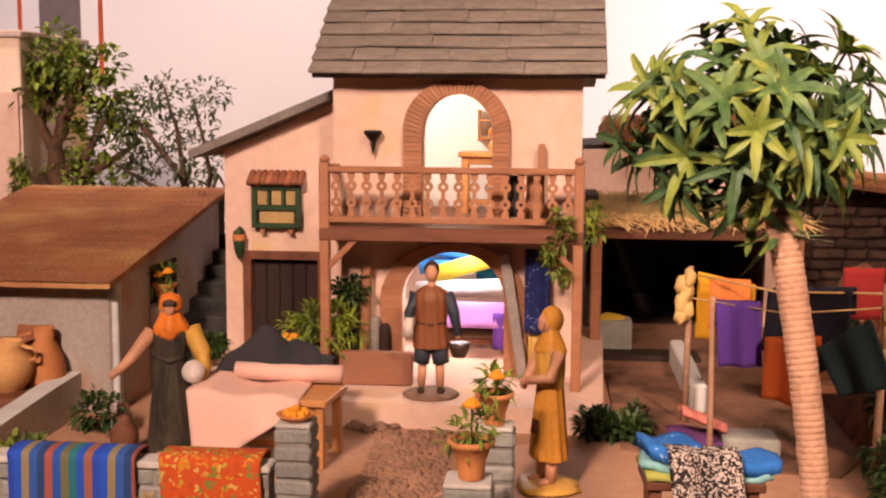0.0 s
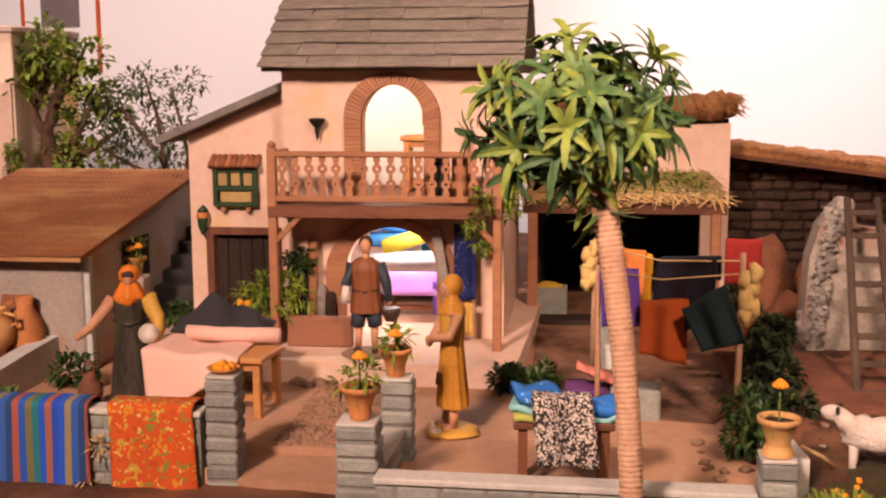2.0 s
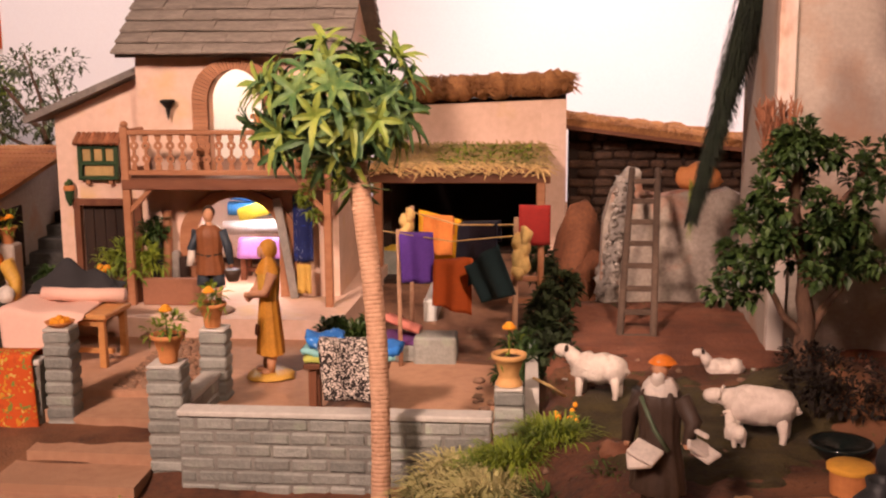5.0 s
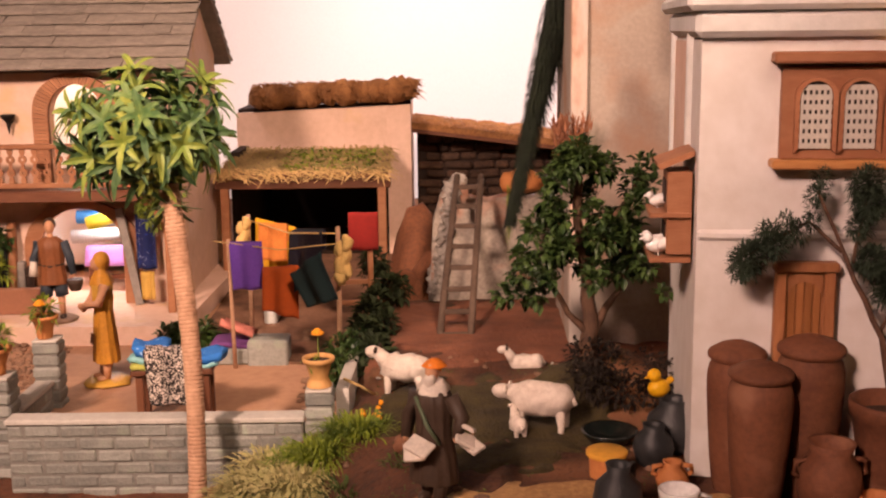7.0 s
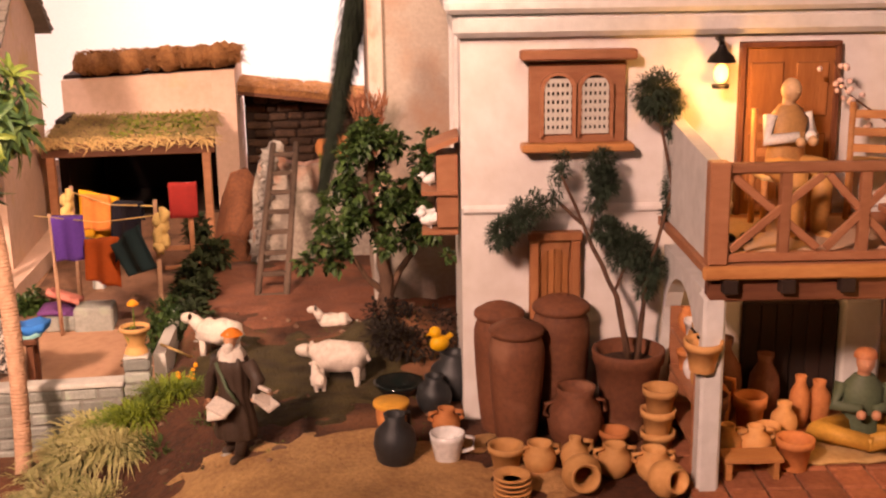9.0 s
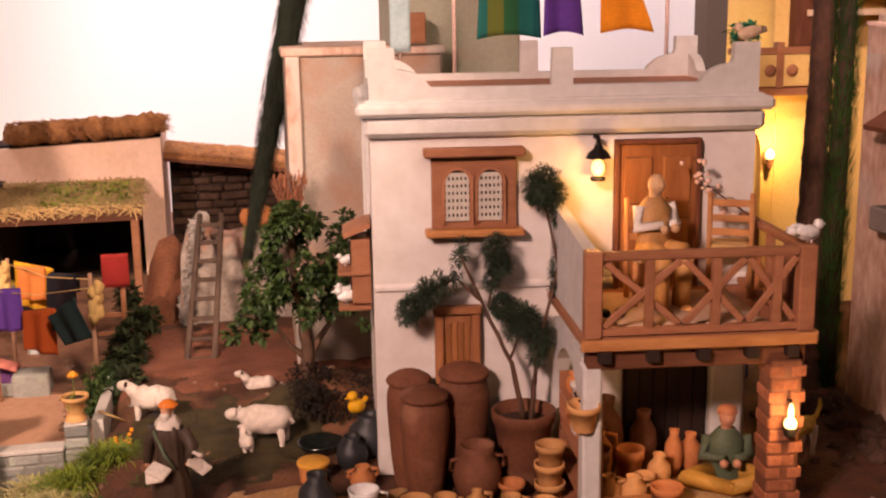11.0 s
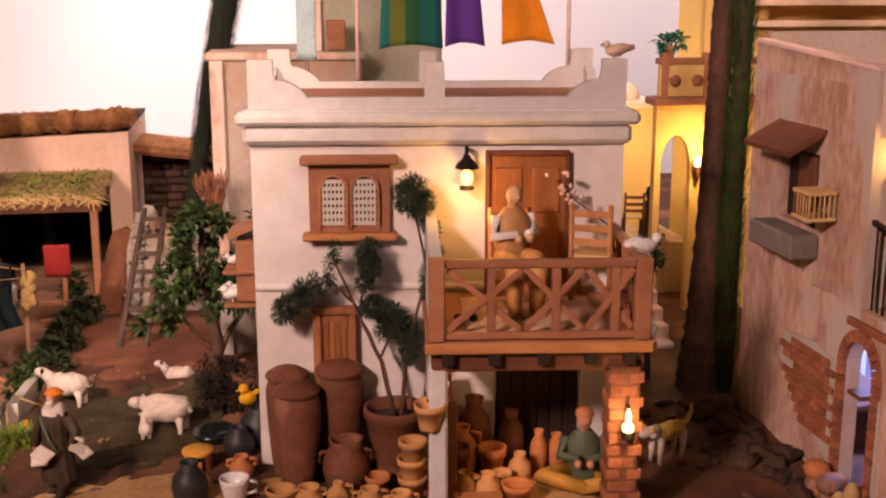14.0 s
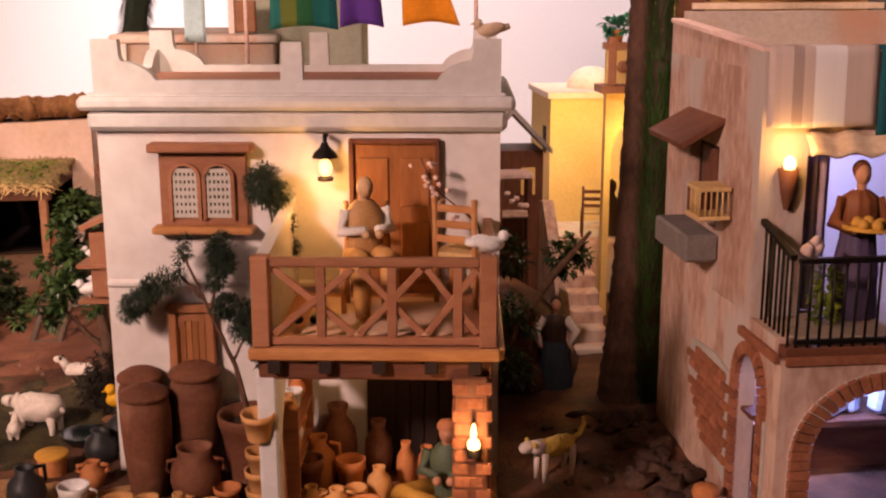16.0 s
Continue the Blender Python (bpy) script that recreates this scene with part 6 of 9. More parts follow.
for k in range(26):
    x, y = rnd(-0.11, -0.03), rnd(1.335, 1.365)
    if k >= 9:
        x, y = rnd(0.33, 0.50), rnd(1.36, 1.46)
    if k >= 16:
        x, y = rnd(0.44, 0.49), rnd(0.95, 1.15)
    single("stone", G().ball((0, 0, 0), rnd(0.004, 0.010) * (0.7 if k >= 16 else 1), (1.3, 1, 0.65), 10, lump=0.7), M_stone, "small brown stone on the courtyard floor", "stone", (x, y, 0.049), group="loose stones")

# things inside the house, seen through its arches
it = trestle_table((0.048, 1.69, 0.290), 0.085, 0.05, 0.092, M_lwood, "small honey-coloured table in the upper room")
sh_ = thing("wall_shelf", "pale wooden shelf with little jars in the upper room", "shelf", (0.058, 1.775, 0.400))
for x in (-0.028, 0.028):
    part("side", G().box((x, 0, 0.020), (0.004, 0.02, 0.048)), M_lwood, sh_)
for z in (0.0, 0.028):
    part("board", G().box((0, 0, z), (0.06, 0.02, 0.004)), M_lwood, sh_)
pot_thing((0.050, 1.775, 0.4025), olla(0.007, 0.014), M_terra, "tiny clay pot on the shelf")
pot_thing((0.071, 1.775, 0.4305), olla(0.007, 0.014), M_terra, "tiny clay pot on the upper shelf")
pot_thing((0.058, 1.69, 0.3825), olla(0.009, 0.016), M_terrap, "little pale pot on the table upstairs")
single("blue_roll", G().tube([(-0.05, 1.72, 0.235), (0.11, 1.765, 0.215)], 0.016, 16), M_bluec, "blue patterned cloth roll stacked in the lower room", "cloth", group="cloth rolls")
for k, (c, a, b) in enumerate((((0.70, 0.62, 0.05), (-0.03, 1.705, 0.192), (0.10, 1.70, 0.232)), ((0.05, 0.25, 0.65), (-0.06, 1.74, 0.20), (0.02, 1.74, 0.20)), ((0.60, 0.62, 0.64), (-0.06, 1.70, 0.168), (0.10, 1.70, 0.176)), ((0.03, 0.30, 0.55), (0.03, 1.75, 0.185), (0.12, 1.75, 0.19)))):
    single("cloth_roll", G().tube([a, b], 0.0135, 14), cloth("roll_%s" % "abcd"[k], c), ("yellow", "blue", "grey-white", "teal")[k] + " cloth roll stacked in the lower room", "cloth", group="cloth rolls")
trestle_table((0.035, 1.68, 0.078), 0.12, 0.06, 0.062, M_wood, "dark table with cloths in the lower room")
single("lilac_cloth", G().sheet(lambda u, v: (-0.02 + 0.11 * u, 1.66 - 0.012 * v * 2, 0.152 - (0.0 if v < 0.4 else 0.05 * (v - 0.4))), 10, 8, 0.006), cloth("lilac_cloth", (0.42, 0.20, 0.55)), "lilac cloth lying over a table", "cloth")
single("purple_drape", G().sheet(lambda u, v: (0.062 + 0.03 * u, 1.636 + 0.003 * math.sin(12 * u), 0.146 - 0.055 * v), 8, 6, 0.003), C_p, "purple cloth hanging from a table", "cloth")
g = G().box((0.098, 1.508, 0.165), (0.014, 0.008, 0.175), rot=(0, -9, 0))
single("grey_plank", g, M_slate, "grey plank leaning against the arch", "plank")
M_star = blotches("starry_blue_cloth", (0.012, 0.02, 0.10), [(0.02, 0.05, 0.35), (0.30, 0.35, 0.5), (0.012, 0.02, 0.10)], 150, thr=0.25)
single("dark_drape", G().sheet(lambda u, v: (0.112 + 0.034 * u, 1.505 + 0.004 * math.sin(9 * u), 0.258 - 0.115 * v), 10, 10, 0.003), M_star, "dark blue starry cloth hanging beside the arch", "cloth")
single("yellow_drape", G().sheet(lambda u, v: (0.118 + 0.024 * u, 1.498 + 0.004 * math.sin(12 * u), 0.140 - 0.05 * v), 8, 6, 0.003), cloth("ochre_cloth", (0.55, 0.34, 0.08)), "ochre cloth hanging below the blue one", "cloth")
pot_thing((0.166, 1.505, 0.205), [(0.006, 0), (0.010, 0.01), (0.013, 0.035), (0.012, 0.037)], M_rail, "brown wall vase under the balcony", "wall_vase", "vase")
# goods left of the arch
for k, (x, z, w, h, m) in enumerate(((-0.128, 0.135, 0.022, 0.11, C_n), (-0.108, 0.155, 0.014, 0.15, M_rail), (-0.095, 0.118, 0.013, 0.08, M_slate), (-0.080, 0.112, 0.014, 0.07, M_dark))):
    single("wrapped_cloth", G().box((0, 0, h / 2), (w, 0.016, h), ch=0.003, rot=(0, rnd(-3, 3), 0)), m, ("dark navy", "red-brown", "grey", "black")[k] + " cloth bundle standing against the wall", "bundle", (x, 1.512, 0.079), group="cloth bundles")
random.seed(87)
g = leaf_cloud([(-0.128 + rnd(-0.02, 0.02), 1.50, 0.20 + rnd(-0.01, 0.02), 0.014) for _ in range(5)], 260, 0.012)
single("dark_wreath", g, M_leafd, "bunch of dark dried leaves hanging by the arch", "plant")
# climber on the balcony post
random.seed(88)
g = leaf_cloud([(0.155 + 0.012 * math.sin(k), 1.435, 0.31 - 0.011 * k, 0.009) for k in range(8)] + [(0.20 + 0.006 * math.sin(2 * k), 1.45, 0.32 - 0.008 * k, 0.008) for k in range(6)], 420, 0.011)
single("climber", g, M_leaf, "small green climber hanging from the balcony end", "plant")
single("upright_stick", G().box((0.132, 1.515, 0.345), (0.009, 0.009, 0.11)), M_rail, "brown wooden stick standing on the balcony", "stick")
for k, x in enumerate((0.098, 0.125)):
    single("rail_cloth", G().sheet(lambda u, v, x=x: (x - 0.012 + 0.022 * u, 1.470 + 0.003 * math.sin(7 * u), 0.360 - 0.055 * v), 6, 6, 0.003), (M_blackc, M_rail)[k], ("black", "brown")[k] + " cloth hung behind the balcony rail", "cloth")
# poster on the room's wall
ps = thing("wall_poster", "tall poster with an orange border on the white wall", "poster", (-1.24, 3.094, 0.50))
M_or = mat("orange_border", (0.60, 0.10, 0.02), rough=0.6, rnd=0)
M_gp = mat("grey_print", (0.20, 0.16, 0.16), rough=0.6, rnd=0)
part("sheet", G().box((0, 0, 0.25), (0.24, 0.004, 0.5)), M_room, ps)
for x in (-0.117, 0.117):
    part("border", G().box((x, -0.003, 0.25), (0.012, 0.003, 0.5)), M_or, ps)
part("picture", G().box((0.0, -0.003, 0.19), (0.12, 0.002, 0.12)), M_gp, ps)
part("picture", G().box((-0.045, -0.003, 0.285), (0.06, 0.002, 0.05)), M_or, ps)
part("picture", G().box((0.03, -0.003, 0.285), (0.04, 0.002, 0.05)), M_black, ps)

# ---- meadow between the houses ----
random.seed(101)
cl = []
for x, z, r, k in ((-0.020, 0.282, 0.022, 5), (0.012, 0.272, 0.020, 4), (-0.040, 0.262, 0.014, 3), (0.068, 0.272, 0.010, 3), (0.060, 0.248, 0.014, 3), (0.048, 0.228, 0.015, 3), (0.006, 0.222, 0.018, 4), (-0.045, 0.218, 0.017, 4), (-0.066, 0.200, 0.014, 3), (0.044, 0.192, 0.020, 5), (0.012, 0.180, 0.018, 4), (-0.040, 0.176, 0.020, 5), (-0.082, 0.150, 0.016, 4), (-0.100, 0.120, 0.013, 3), (-0.076, 0.116, 0.014, 3), (-0.046, 0.142, 0.017, 4), (0.056, 0.150, 0.020, 5), (0.074, 0.128, 0.014, 4), (0.040, 0.132, 0.015, 3), (0.0, 0.146, 0.017, 3)):
    for _ in range(k):
        cl.append((x + rnd(-0.010, 0.010), rnd(-0.06, 0.045), z + rnd(-0.009, 0.009), r * rnd(0.6, 0.85)))
branch_tree("orange_tree", "bushy tree with glossy dark leaves on an earth mound", (0.822, 0.925, 0.115),
            [([(0.004, 0, -0.01), (0.002, -0.003, 0.06), (-0.004, -0.006, 0.14), (-0.014, 0, 0.20), (-0.016, 0, 0.29)], 0.0125, 0.004), ([(0.003, 0, 0.05), (0.025, 0, 0.09), (0.045, 0, 0.12), (0.056, 0, 0.17)], 0.0065, 0.002), ([(0.003, 0, 0.055), (-0.025, -0.01, 0.085), (-0.045, -0.02, 0.12), (-0.09, -0.02, 0.14)], 0.005, 0.002), ([(0, 0, 0.13), (0.022, 0.01, 0.19), (0.052, 0, 0.23), (0.066, 0, 0.27)], 0.005, 0.002), ([(-0.006, 0, 0.15), (-0.03, -0.01, 0.19), (-0.05, -0.01, 0.22)], 0.004, 0.0015)],
            cl, M_leafd, 4300, 0.0115, width=0.72)

M_leafx = mat("blackish_green_needles", (0.022, 0.03, 0.016), (0.008, 0.011, 0.007), rough=0.8, s1=40, bump=0.1)
# dark drooping conifer bough
random.seed(103)
ca, cb = Vector((0.757, 1.38, 0.240)), Vector((0.885, 1.22, 0.86))
cyp = thing("leaning_cypress", "tall leaning dark cypress, thin at its foot", "tree", tuple(ca))
part("trunk", G().tube([(0, 0, 0), (cb - ca) * 0.5, cb - ca], [0.004, 0.020, 0.023], 8), M_leafx, cyp)
g = G()
for _ in range(9000):
    f = rnd(0.0, 1.0)
    c = (cb - ca) * f
    r = 0.006 + 0.021 * min(1, f * 2.2)
    a = rnd(0, 2 * math.pi)
    p = c + Vector((math.cos(a) * r * rnd(0.3, 1), math.sin(a) * r * rnd(0.3, 1), 0))
    d = Vector((math.cos(a) * 0.4, math.sin(a) * 0.4, -1.0))
    g.leaf(p, d, rnd(0.012, 0.026), 0.0044, 0.0, seg=1)
part("needles", g, M_leafx, cyp)
g = G()
for _ in range(90):
    g.leaf((rnd(-0.004, 0.004), rnd(-0.004, 0.004), rnd(-0.01, 0.06)), (rnd(-0.2, 0.1), rnd(-0.2, 0.2), -1), rnd(0.02, 0.04), 0.003, 0.0, seg=1)
part("green_tip", g, M_leaf, cyp)
random.seed(104)
M_dry = mat("dry_reddish_plant", (0.36, 0.15, 0.08), (0.22, 0.085, 0.045), rough=0.8, s1=30, bump=0.2)
g = G()
for _ in range(420):
    f = rnd(0, 1)
    p = (0.822 + rnd(-0.02, 0.02) * (0.4 + f), 1.10 + rnd(-0.012, 0.012), 0.335 + 0.085 * f)
    g.leaf(p, (rnd(-0.45, 0.45), rnd(-0.4, 0.2), rnd(0.6, 1)), rnd(0.016, 0.034), 0.0035, 0.15)
single("dry_plant", g, M_dry, "dry reddish-brown plant on the wall", "plant", (0, 0, 0))
single("clay_shoulder", G().ball((0.79, 1.53, 0.285), 0.03, (1.2, 0.7, 0.8), 14, lump=0.4), M_terra, "reddish clay heap on the broken wall", "rubble")

# grass, weeds and stones
def tuft(at, n, length, m, label, spread=0.03, name="grass_tuft"):
    g = G()
    for _ in range(n):
        a, r = rnd(0, 2 * math.pi), rnd(0, spread)
        p = (r * math.cos(a), r * math.sin(a) * 0.8, -0.004)
        g.leaf(p, (math.cos(a) * rnd(0, 1), math.sin(a) * rnd(0, 1), rnd(0.5, 1.4)), length * rnd(0.5, 1.2), 0.0023, 0.6, seg=3)
    ob = single(name, g, m, label, "grass", (at[0], at[1], ground_z(*at)))
    return tagged(ob, kind="stuff")


random.seed(110)
for x, y, n, l, m in ((0.43, 0.775, 1300, 0.085, M_grass), (0.475, 0.74, 1100, 0.080, M_grass), (0.41, 0.70, 800, 0.070, M_grass), (0.46, 0.66, 600, 0.055, M_grass), (0.385, 0.76, 500, 0.06, M_grass), (0.50, 0.785, 600, 0.060, M_leaf), (0.54, 0.81, 520, 0.052, M_leaf), (0.44, 0.815, 500, 0.065, M_grass), (0.47, 0.80, 220, 0.045, M_leaf), (0.53, 0.70, 120, 0.03, M_moss), (0.12, 0.79, 130, 0.03, M_leaf), (0.055, 0.79, 120, 0.03, M_leaf), (0.70, 0.60, 90, 0.016, M_leaf), (0.60, 0.70, 90, 0.018, M_moss), (0.68, 0.86, 110, 0.014, M_moss), (0.64, 0.90, 90, 0.014, M_moss), (0.50, 0.56, 160, 0.03, M_grass), (0.44, 0.56, 160, 0.028, M_leaf)):
    tuft((x, y), n, l, m, "tuft of dry yellowish grass" if m is M_grass else "tuft of green weeds on the earth", 0.035)
random.seed(111)
for k in range(10):
    x, y = 0.545 + rnd(-0.02, 0.02), 0.845 + rnd(-0.02, 0.03)
    single("red_bloom", G().ball((0, 0, 0), 0.0032, n=8, lump=0.5), M_orange, "small orange-red bloom among the weeds", "flower", (x, y, ground_z(x, y) + rnd(0.002, 0.008)), group="blooms among the weeds")
for k in range(110):
    x, y = rnd(0.52, 0.98), rnd(0.55, 1.25)
    if k > 75:
        x, y = rnd(1.46, 1.62), rnd(0.40, 0.80)
    if k > 105:
        x, y = rnd(0.2, 0.40), rnd(0.70, 0.80)
    r = rnd(0.0025, 0.006) * (rnd(1.0, 2.3) if k > 75 and k % 9 else 1)
    single("stone", G().ball((0, 0, 0), r, (1.4, 0.9, 0.65), 8, lump=0.9), (M_stoned if k > 75 else M_stone) if k % 9 else M_mortar, "small rough stone on the earth", "stone", (x, y, ground_z(x, y) + r * 0.3), rnd(0, 180), group="loose stones")
random.seed(113)
for k in range(34):
    f = rnd(0, 1)
    x, y = 1.605 - 0.075 * f * rnd(0.2, 1) + 0.02 * rnd(-1, 1), 0.42 + 0.34 * rnd(0, 1)
    r = rnd(0.009, 0.019)
    single("rubble_stone", G().ball((0, 0, 0), r, (1.4, 1.0, 0.7), 10, lump=0.8), M_stoned, "dark rough stone heaped along the lane wall", "stone", (min(x, 1.61), y, ground_z(x, y) + r * 0.35), rnd(0, 180), group="rubble in the lane")
random.seed(112)
for x, y, r in ((0.325, 0.745, 0.030), (0.375, 0.735, 0.022), (0.255, 0.76, 0.020), (0.60, 0.735, 0.014)):
    single("earth_clod", G().ball((0, 0, 0), r, (1.3, 1, 0.7), 14, lump=0.6), M_jar, "reddish-brown clod of earth", "clod", (x, y, ground_z(x, y) + r * 0.2), group="clods")
g1, g2 = G(), G()
for k in range(5200):
    x, y = rnd(0.50, 1.0), rnd(0.50, 1.45)
    if k > 3600:
        x, y = rnd(1.38, 1.64), rnd(0.36, 1.0)
    n_ = noise.noise(Vector((x * 11, y * 11, 5)))
    p = Vector((x, y, ground_z(x, y) + 0.0005))
    d = Vector((rnd(-1, 1), rnd(-1, 1), rnd(0, 0.7)))
    (g1 if n_ > 0.05 else g2).leaf(p, d, rnd(0.004, 0.011), rnd(0.002, 0.005), 0.2, seg=1)
single("moss_litter", g1, M_moss, "moss and green bits scattered over the earth", "moss", kind="stuff")
single("bark_litter", g2, M_stoned, "brown bark and leaf bits scattered over the earth", "litter", kind="stuff")
# the tree's shade on the mound is put into this near-black colour
single("mound_growth", leaf_cloud([(0.86 + rnd(-0.05, 0.05), 0.90 + rnd(-0.09, 0.05), 0.10 + rnd(0.0, 0.05), 0.025) for _ in range(16)], 2300, 0.008), mat("shaded_humus", (0.022, 0.014, 0.009), (0.010, 0.007, 0.005), bump=1.0, bs=300), "dark mossy growth on the tree's mound", "moss")
single("dry_stick", G().tube([(0.515, 0.90, 0.125), (0.535, 0.90, 0.115), (0.555, 0.93, 0.092)], 0.002, 6), M_straw, "bent dry stick beside the pier", "stick")



def ground_patch(name, label, category, m, cx, cy, rx, ry, lift, seed):
    """An uneven patch of other soil lying on the earth."""
    def reach(x, y):
        return ((x - cx) / rx) ** 2 + ((y - cy) / ry) ** 2 + 0.9 * noise.noise(Vector((x * 14, y * 14, seed))) + 0.6 * noise.noise(Vector((x * 45, y * 45, seed)))

    n, g = 90, G()
    xs, ys = [cx + rx * 1.7 * (2 * i / n - 1) for i in range(n + 1)], [cy + ry * 1.7 * (2 * j / n - 1) for j in range(n + 1)]
    vs = [(x, y, ground_z(x, y) + max(-0.02, min(lift, 0.012 * (1 - reach(x, y))))) for y in ys for x in xs]
    w = n + 1
    g.add(vs, [(j * w + i, j * w + i + 1, j * w + w + i + 1, j * w + w + i) for j in range(n) for i in range(n)], True)
    single(name, g, m, label, category, kind="stuff")


M_tan = mat("dry_tan_earth", (0.54, 0.32, 0.135), (0.29, 0.15, 0.062), s1=18, s2=150, bump=1.0, bs=220)
M_meadow = mat("dark_mossy_turf", (0.070, 0.052, 0.018), (0.030, 0.020, 0.009), s1=30, s2=160, bump=1.0, bs=240)
ground_patch("tan_earth", "patch of dry tan earth before the sheep", "ground", M_tan, 0.70, 0.49, 0.23, 0.13, 0.0035, 3.0)
M_red = mat("bare_red_earth", (0.235, 0.090, 0.050), (0.130, 0.046, 0.025), s1=16, s2=130, bump=1.0, bs=200, stain=(0.10, 0.045, 0.026), st=(0.56, 0.7), ss=13)
ground_patch("red_earth", "bare red-brown earth before the ruined wall", "ground", M_red, 0.74, 1.24, 0.30, 0.20, 0.0035, 11.0)
ground_patch("mossy_turf", "dark mossy turf under the sheep", "ground", M_meadow, 0.70, 0.84, 0.15, 0.16, 0.0035, 7.0)
# ---- pots before the potter's house ----
random.seed(120)
Z = 0.094
pot_thing((0.997, 0.540, Z), olla(0.031, 0.074, 0.62, 0.72), M_jar, "round dark brown clay pot between the jars", handles=ears(0.029, 0.066))
big = pot_thing((1.064, 0.566, Z), [(0.026, 0), (0.033, 0.06), (0.0375, 0.088), (0.040, 0.090), (0.041, 0.100), (0.0405, 0.104), (0.037, 0.104), (0.034, 0.085)], M_jar, "large brown planter with a climbing tree", "large_planter", "planter")
part("soil", G().lathe([(0.0003, 0.09), (0.035, 0.088)], 20), M_soil, big)
grp = "pots for sale"
T = M_terrap
pot_thing((0.911, 0.497, Z), flare(0.019, 0.030), T, "pale terracotta flower pot", group=grp)
pot_thing((0.946, 0.490, Z), olla(0.018, 0.033, 0.62, 0.78), T, "pale terracotta pot with small ears", handles=ears(0.018, 0.033), group=grp)
pot_thing((0.982, 0.482, Z), olla(0.0155, 0.040, 0.38, 0.42), T, "pale terracotta jug with a narrow neck", "clay_jug", "jug", handles=ears(0.0155, 0.04)[1:], group=grp)
pot_thing((1.021, 0.468, Z), olla(0.019, 0.035, 0.55, 0.66), T, "pale terracotta pot with two ears", handles=ears(0.019, 0.035), group=grp)
pot_thing((1.036, 0.520, Z), flare(0.0165, 0.028), M_terra, "reddish terracotta flower pot", group=grp)
pot_thing((1.058, 0.452, Z), olla(0.019, 0.034, 0.6, 0.72), T, "squat pale terracotta pot with ears", handles=ears(0.019, 0.034), group=grp)
for k in range(5):
    pot_thing((0.905 + rnd(-0.001, 0.001), 0.432, Z + 0.0052 * k), [(0.010, 0), (0.0185, 0.004), (0.0195, 0.006), (0.017, 0.006), (0.009, 0.0025)], T, "shallow terracotta saucer in a stack", "clay_saucer", "saucer", group="stack of saucers")
pot_thing((0.976, 0.440, Z + 0.019), olla(0.021, 0.034, 0.6, 0.75), T, "pale terracotta pot lying on its side", tilt=0.0, group=grp).matrix_world = pose(0.976, 0.447, Z + 0.020, 82, 0, 0)
pot_thing((1.046, 0.41, Z + 0.019), olla(0.0195, 0.036, 0.55, 0.66), T, "pale terracotta jug lying on its side", group=grp).matrix_world = pose(1.050, 0.418, Z + 0.019, 76, 0, 20)
for k in range(3):
    pot_thing((1.078 + rnd(-0.0015, 0.0015), 0.500, Z + 0.0245 * k), flare(0.0185, 0.033), T, "terracotta flower pot in a tall stack", group="stacked flower pots")
wpt = pot_thing((1.083, 0.402, 0.232), flare(0.0185, 0.031), T, "terracotta pot hung on the white post", "hanging_pot")
wpt.matrix_world = pose(1.085, 0.398, 0.232, 4, 0, 0)
part("wire", G().tube([(0, 0.012, 0.028), (0, 0.034, 0.03)], 0.0012, 5), M_black, wpt)
pot_thing((0.853, 0.530, Z - 0.002), [(0.011, 0), (0.0135, 0.006), (0.0185, 0.030), (0.0195, 0.036), (0.0175, 0.036), (0.013, 0.010)], M_porc, "white mug with a dark painted band", "china_mug", "mug", handles=[([(0.018, 0, 0.032), (0.029, 0, 0.030), (0.028, 0, 0.018), (0.016, 0, 0.014)], 0.0022)], rz=-10)
pot_thing((0.797, 0.535, Z - 0.004), olla(0.0235, 0.062, 0.45, 0.52), M_jarz, "dark grey glazed pitcher on the path", "glazed_pitcher", "pitcher", handles=[([(0.011, 0, 0.057), (0.027, 0, 0.054), (0.028, 0, 0.036), (0.02, 0, 0.028)], 0.0028)], rz=50)
bar = thing("wooden_bucket", "small ochre bucket with a flat lid", "bucket", (0.803, 0.640, Z - 0.004))
part("body", G().lathe([(0.017, 0), (0.0185, 0.03)], 20), M_terra, bar)
part("lid", G().lathe([(0.021, 0.03), (0.0215, 0.034), (0.0205, 0.035), (0.0002, 0.0352)], 20), mat("ochre_lid", (0.72, 0.36, 0.05)), bar)
pot_thing((0.862, 0.600, Z - 0.002), olla(0.0165, 0.036, 0.5, 0.6), M_terra, "small reddish clay jug", "clay_jug", "jug", handles=ears(0.0165, 0.036))
pot_thing((0.887, 0.715, Z - 0.002), olla(0.030, 0.062, 0.5, 0.55), M_jarz, "black glazed round pot in the shade", "glazed_pot")
pot_thing((0.858, 0.675, Z - 0.002), olla(0.022, 0.048, 0.5, 0.55), M_jarz, "dark glazed pot beside the white house", "glazed_pot")
single("black_basin", G().lathe([(0.018, 0), (0.03, 0.014), (0.032, 0.018), (0.028, 0.018), (0.0002, 0.010)], 22), mat("black_gloss_glaze", (0.008, 0.012, 0.011), rough=0.12, bump=0.1, spec=0.8), "shiny black basin on the earth", "basin", (0.822, 0.742, Z - 0.002))

# climbing tree on the white wall
random.seed(125)


def wl_(u, v, z):
    p = WA @ Vector((u, v, z + WZ))
    return (p.x - 1.063, p.y - 0.562, p.z - 0.184)


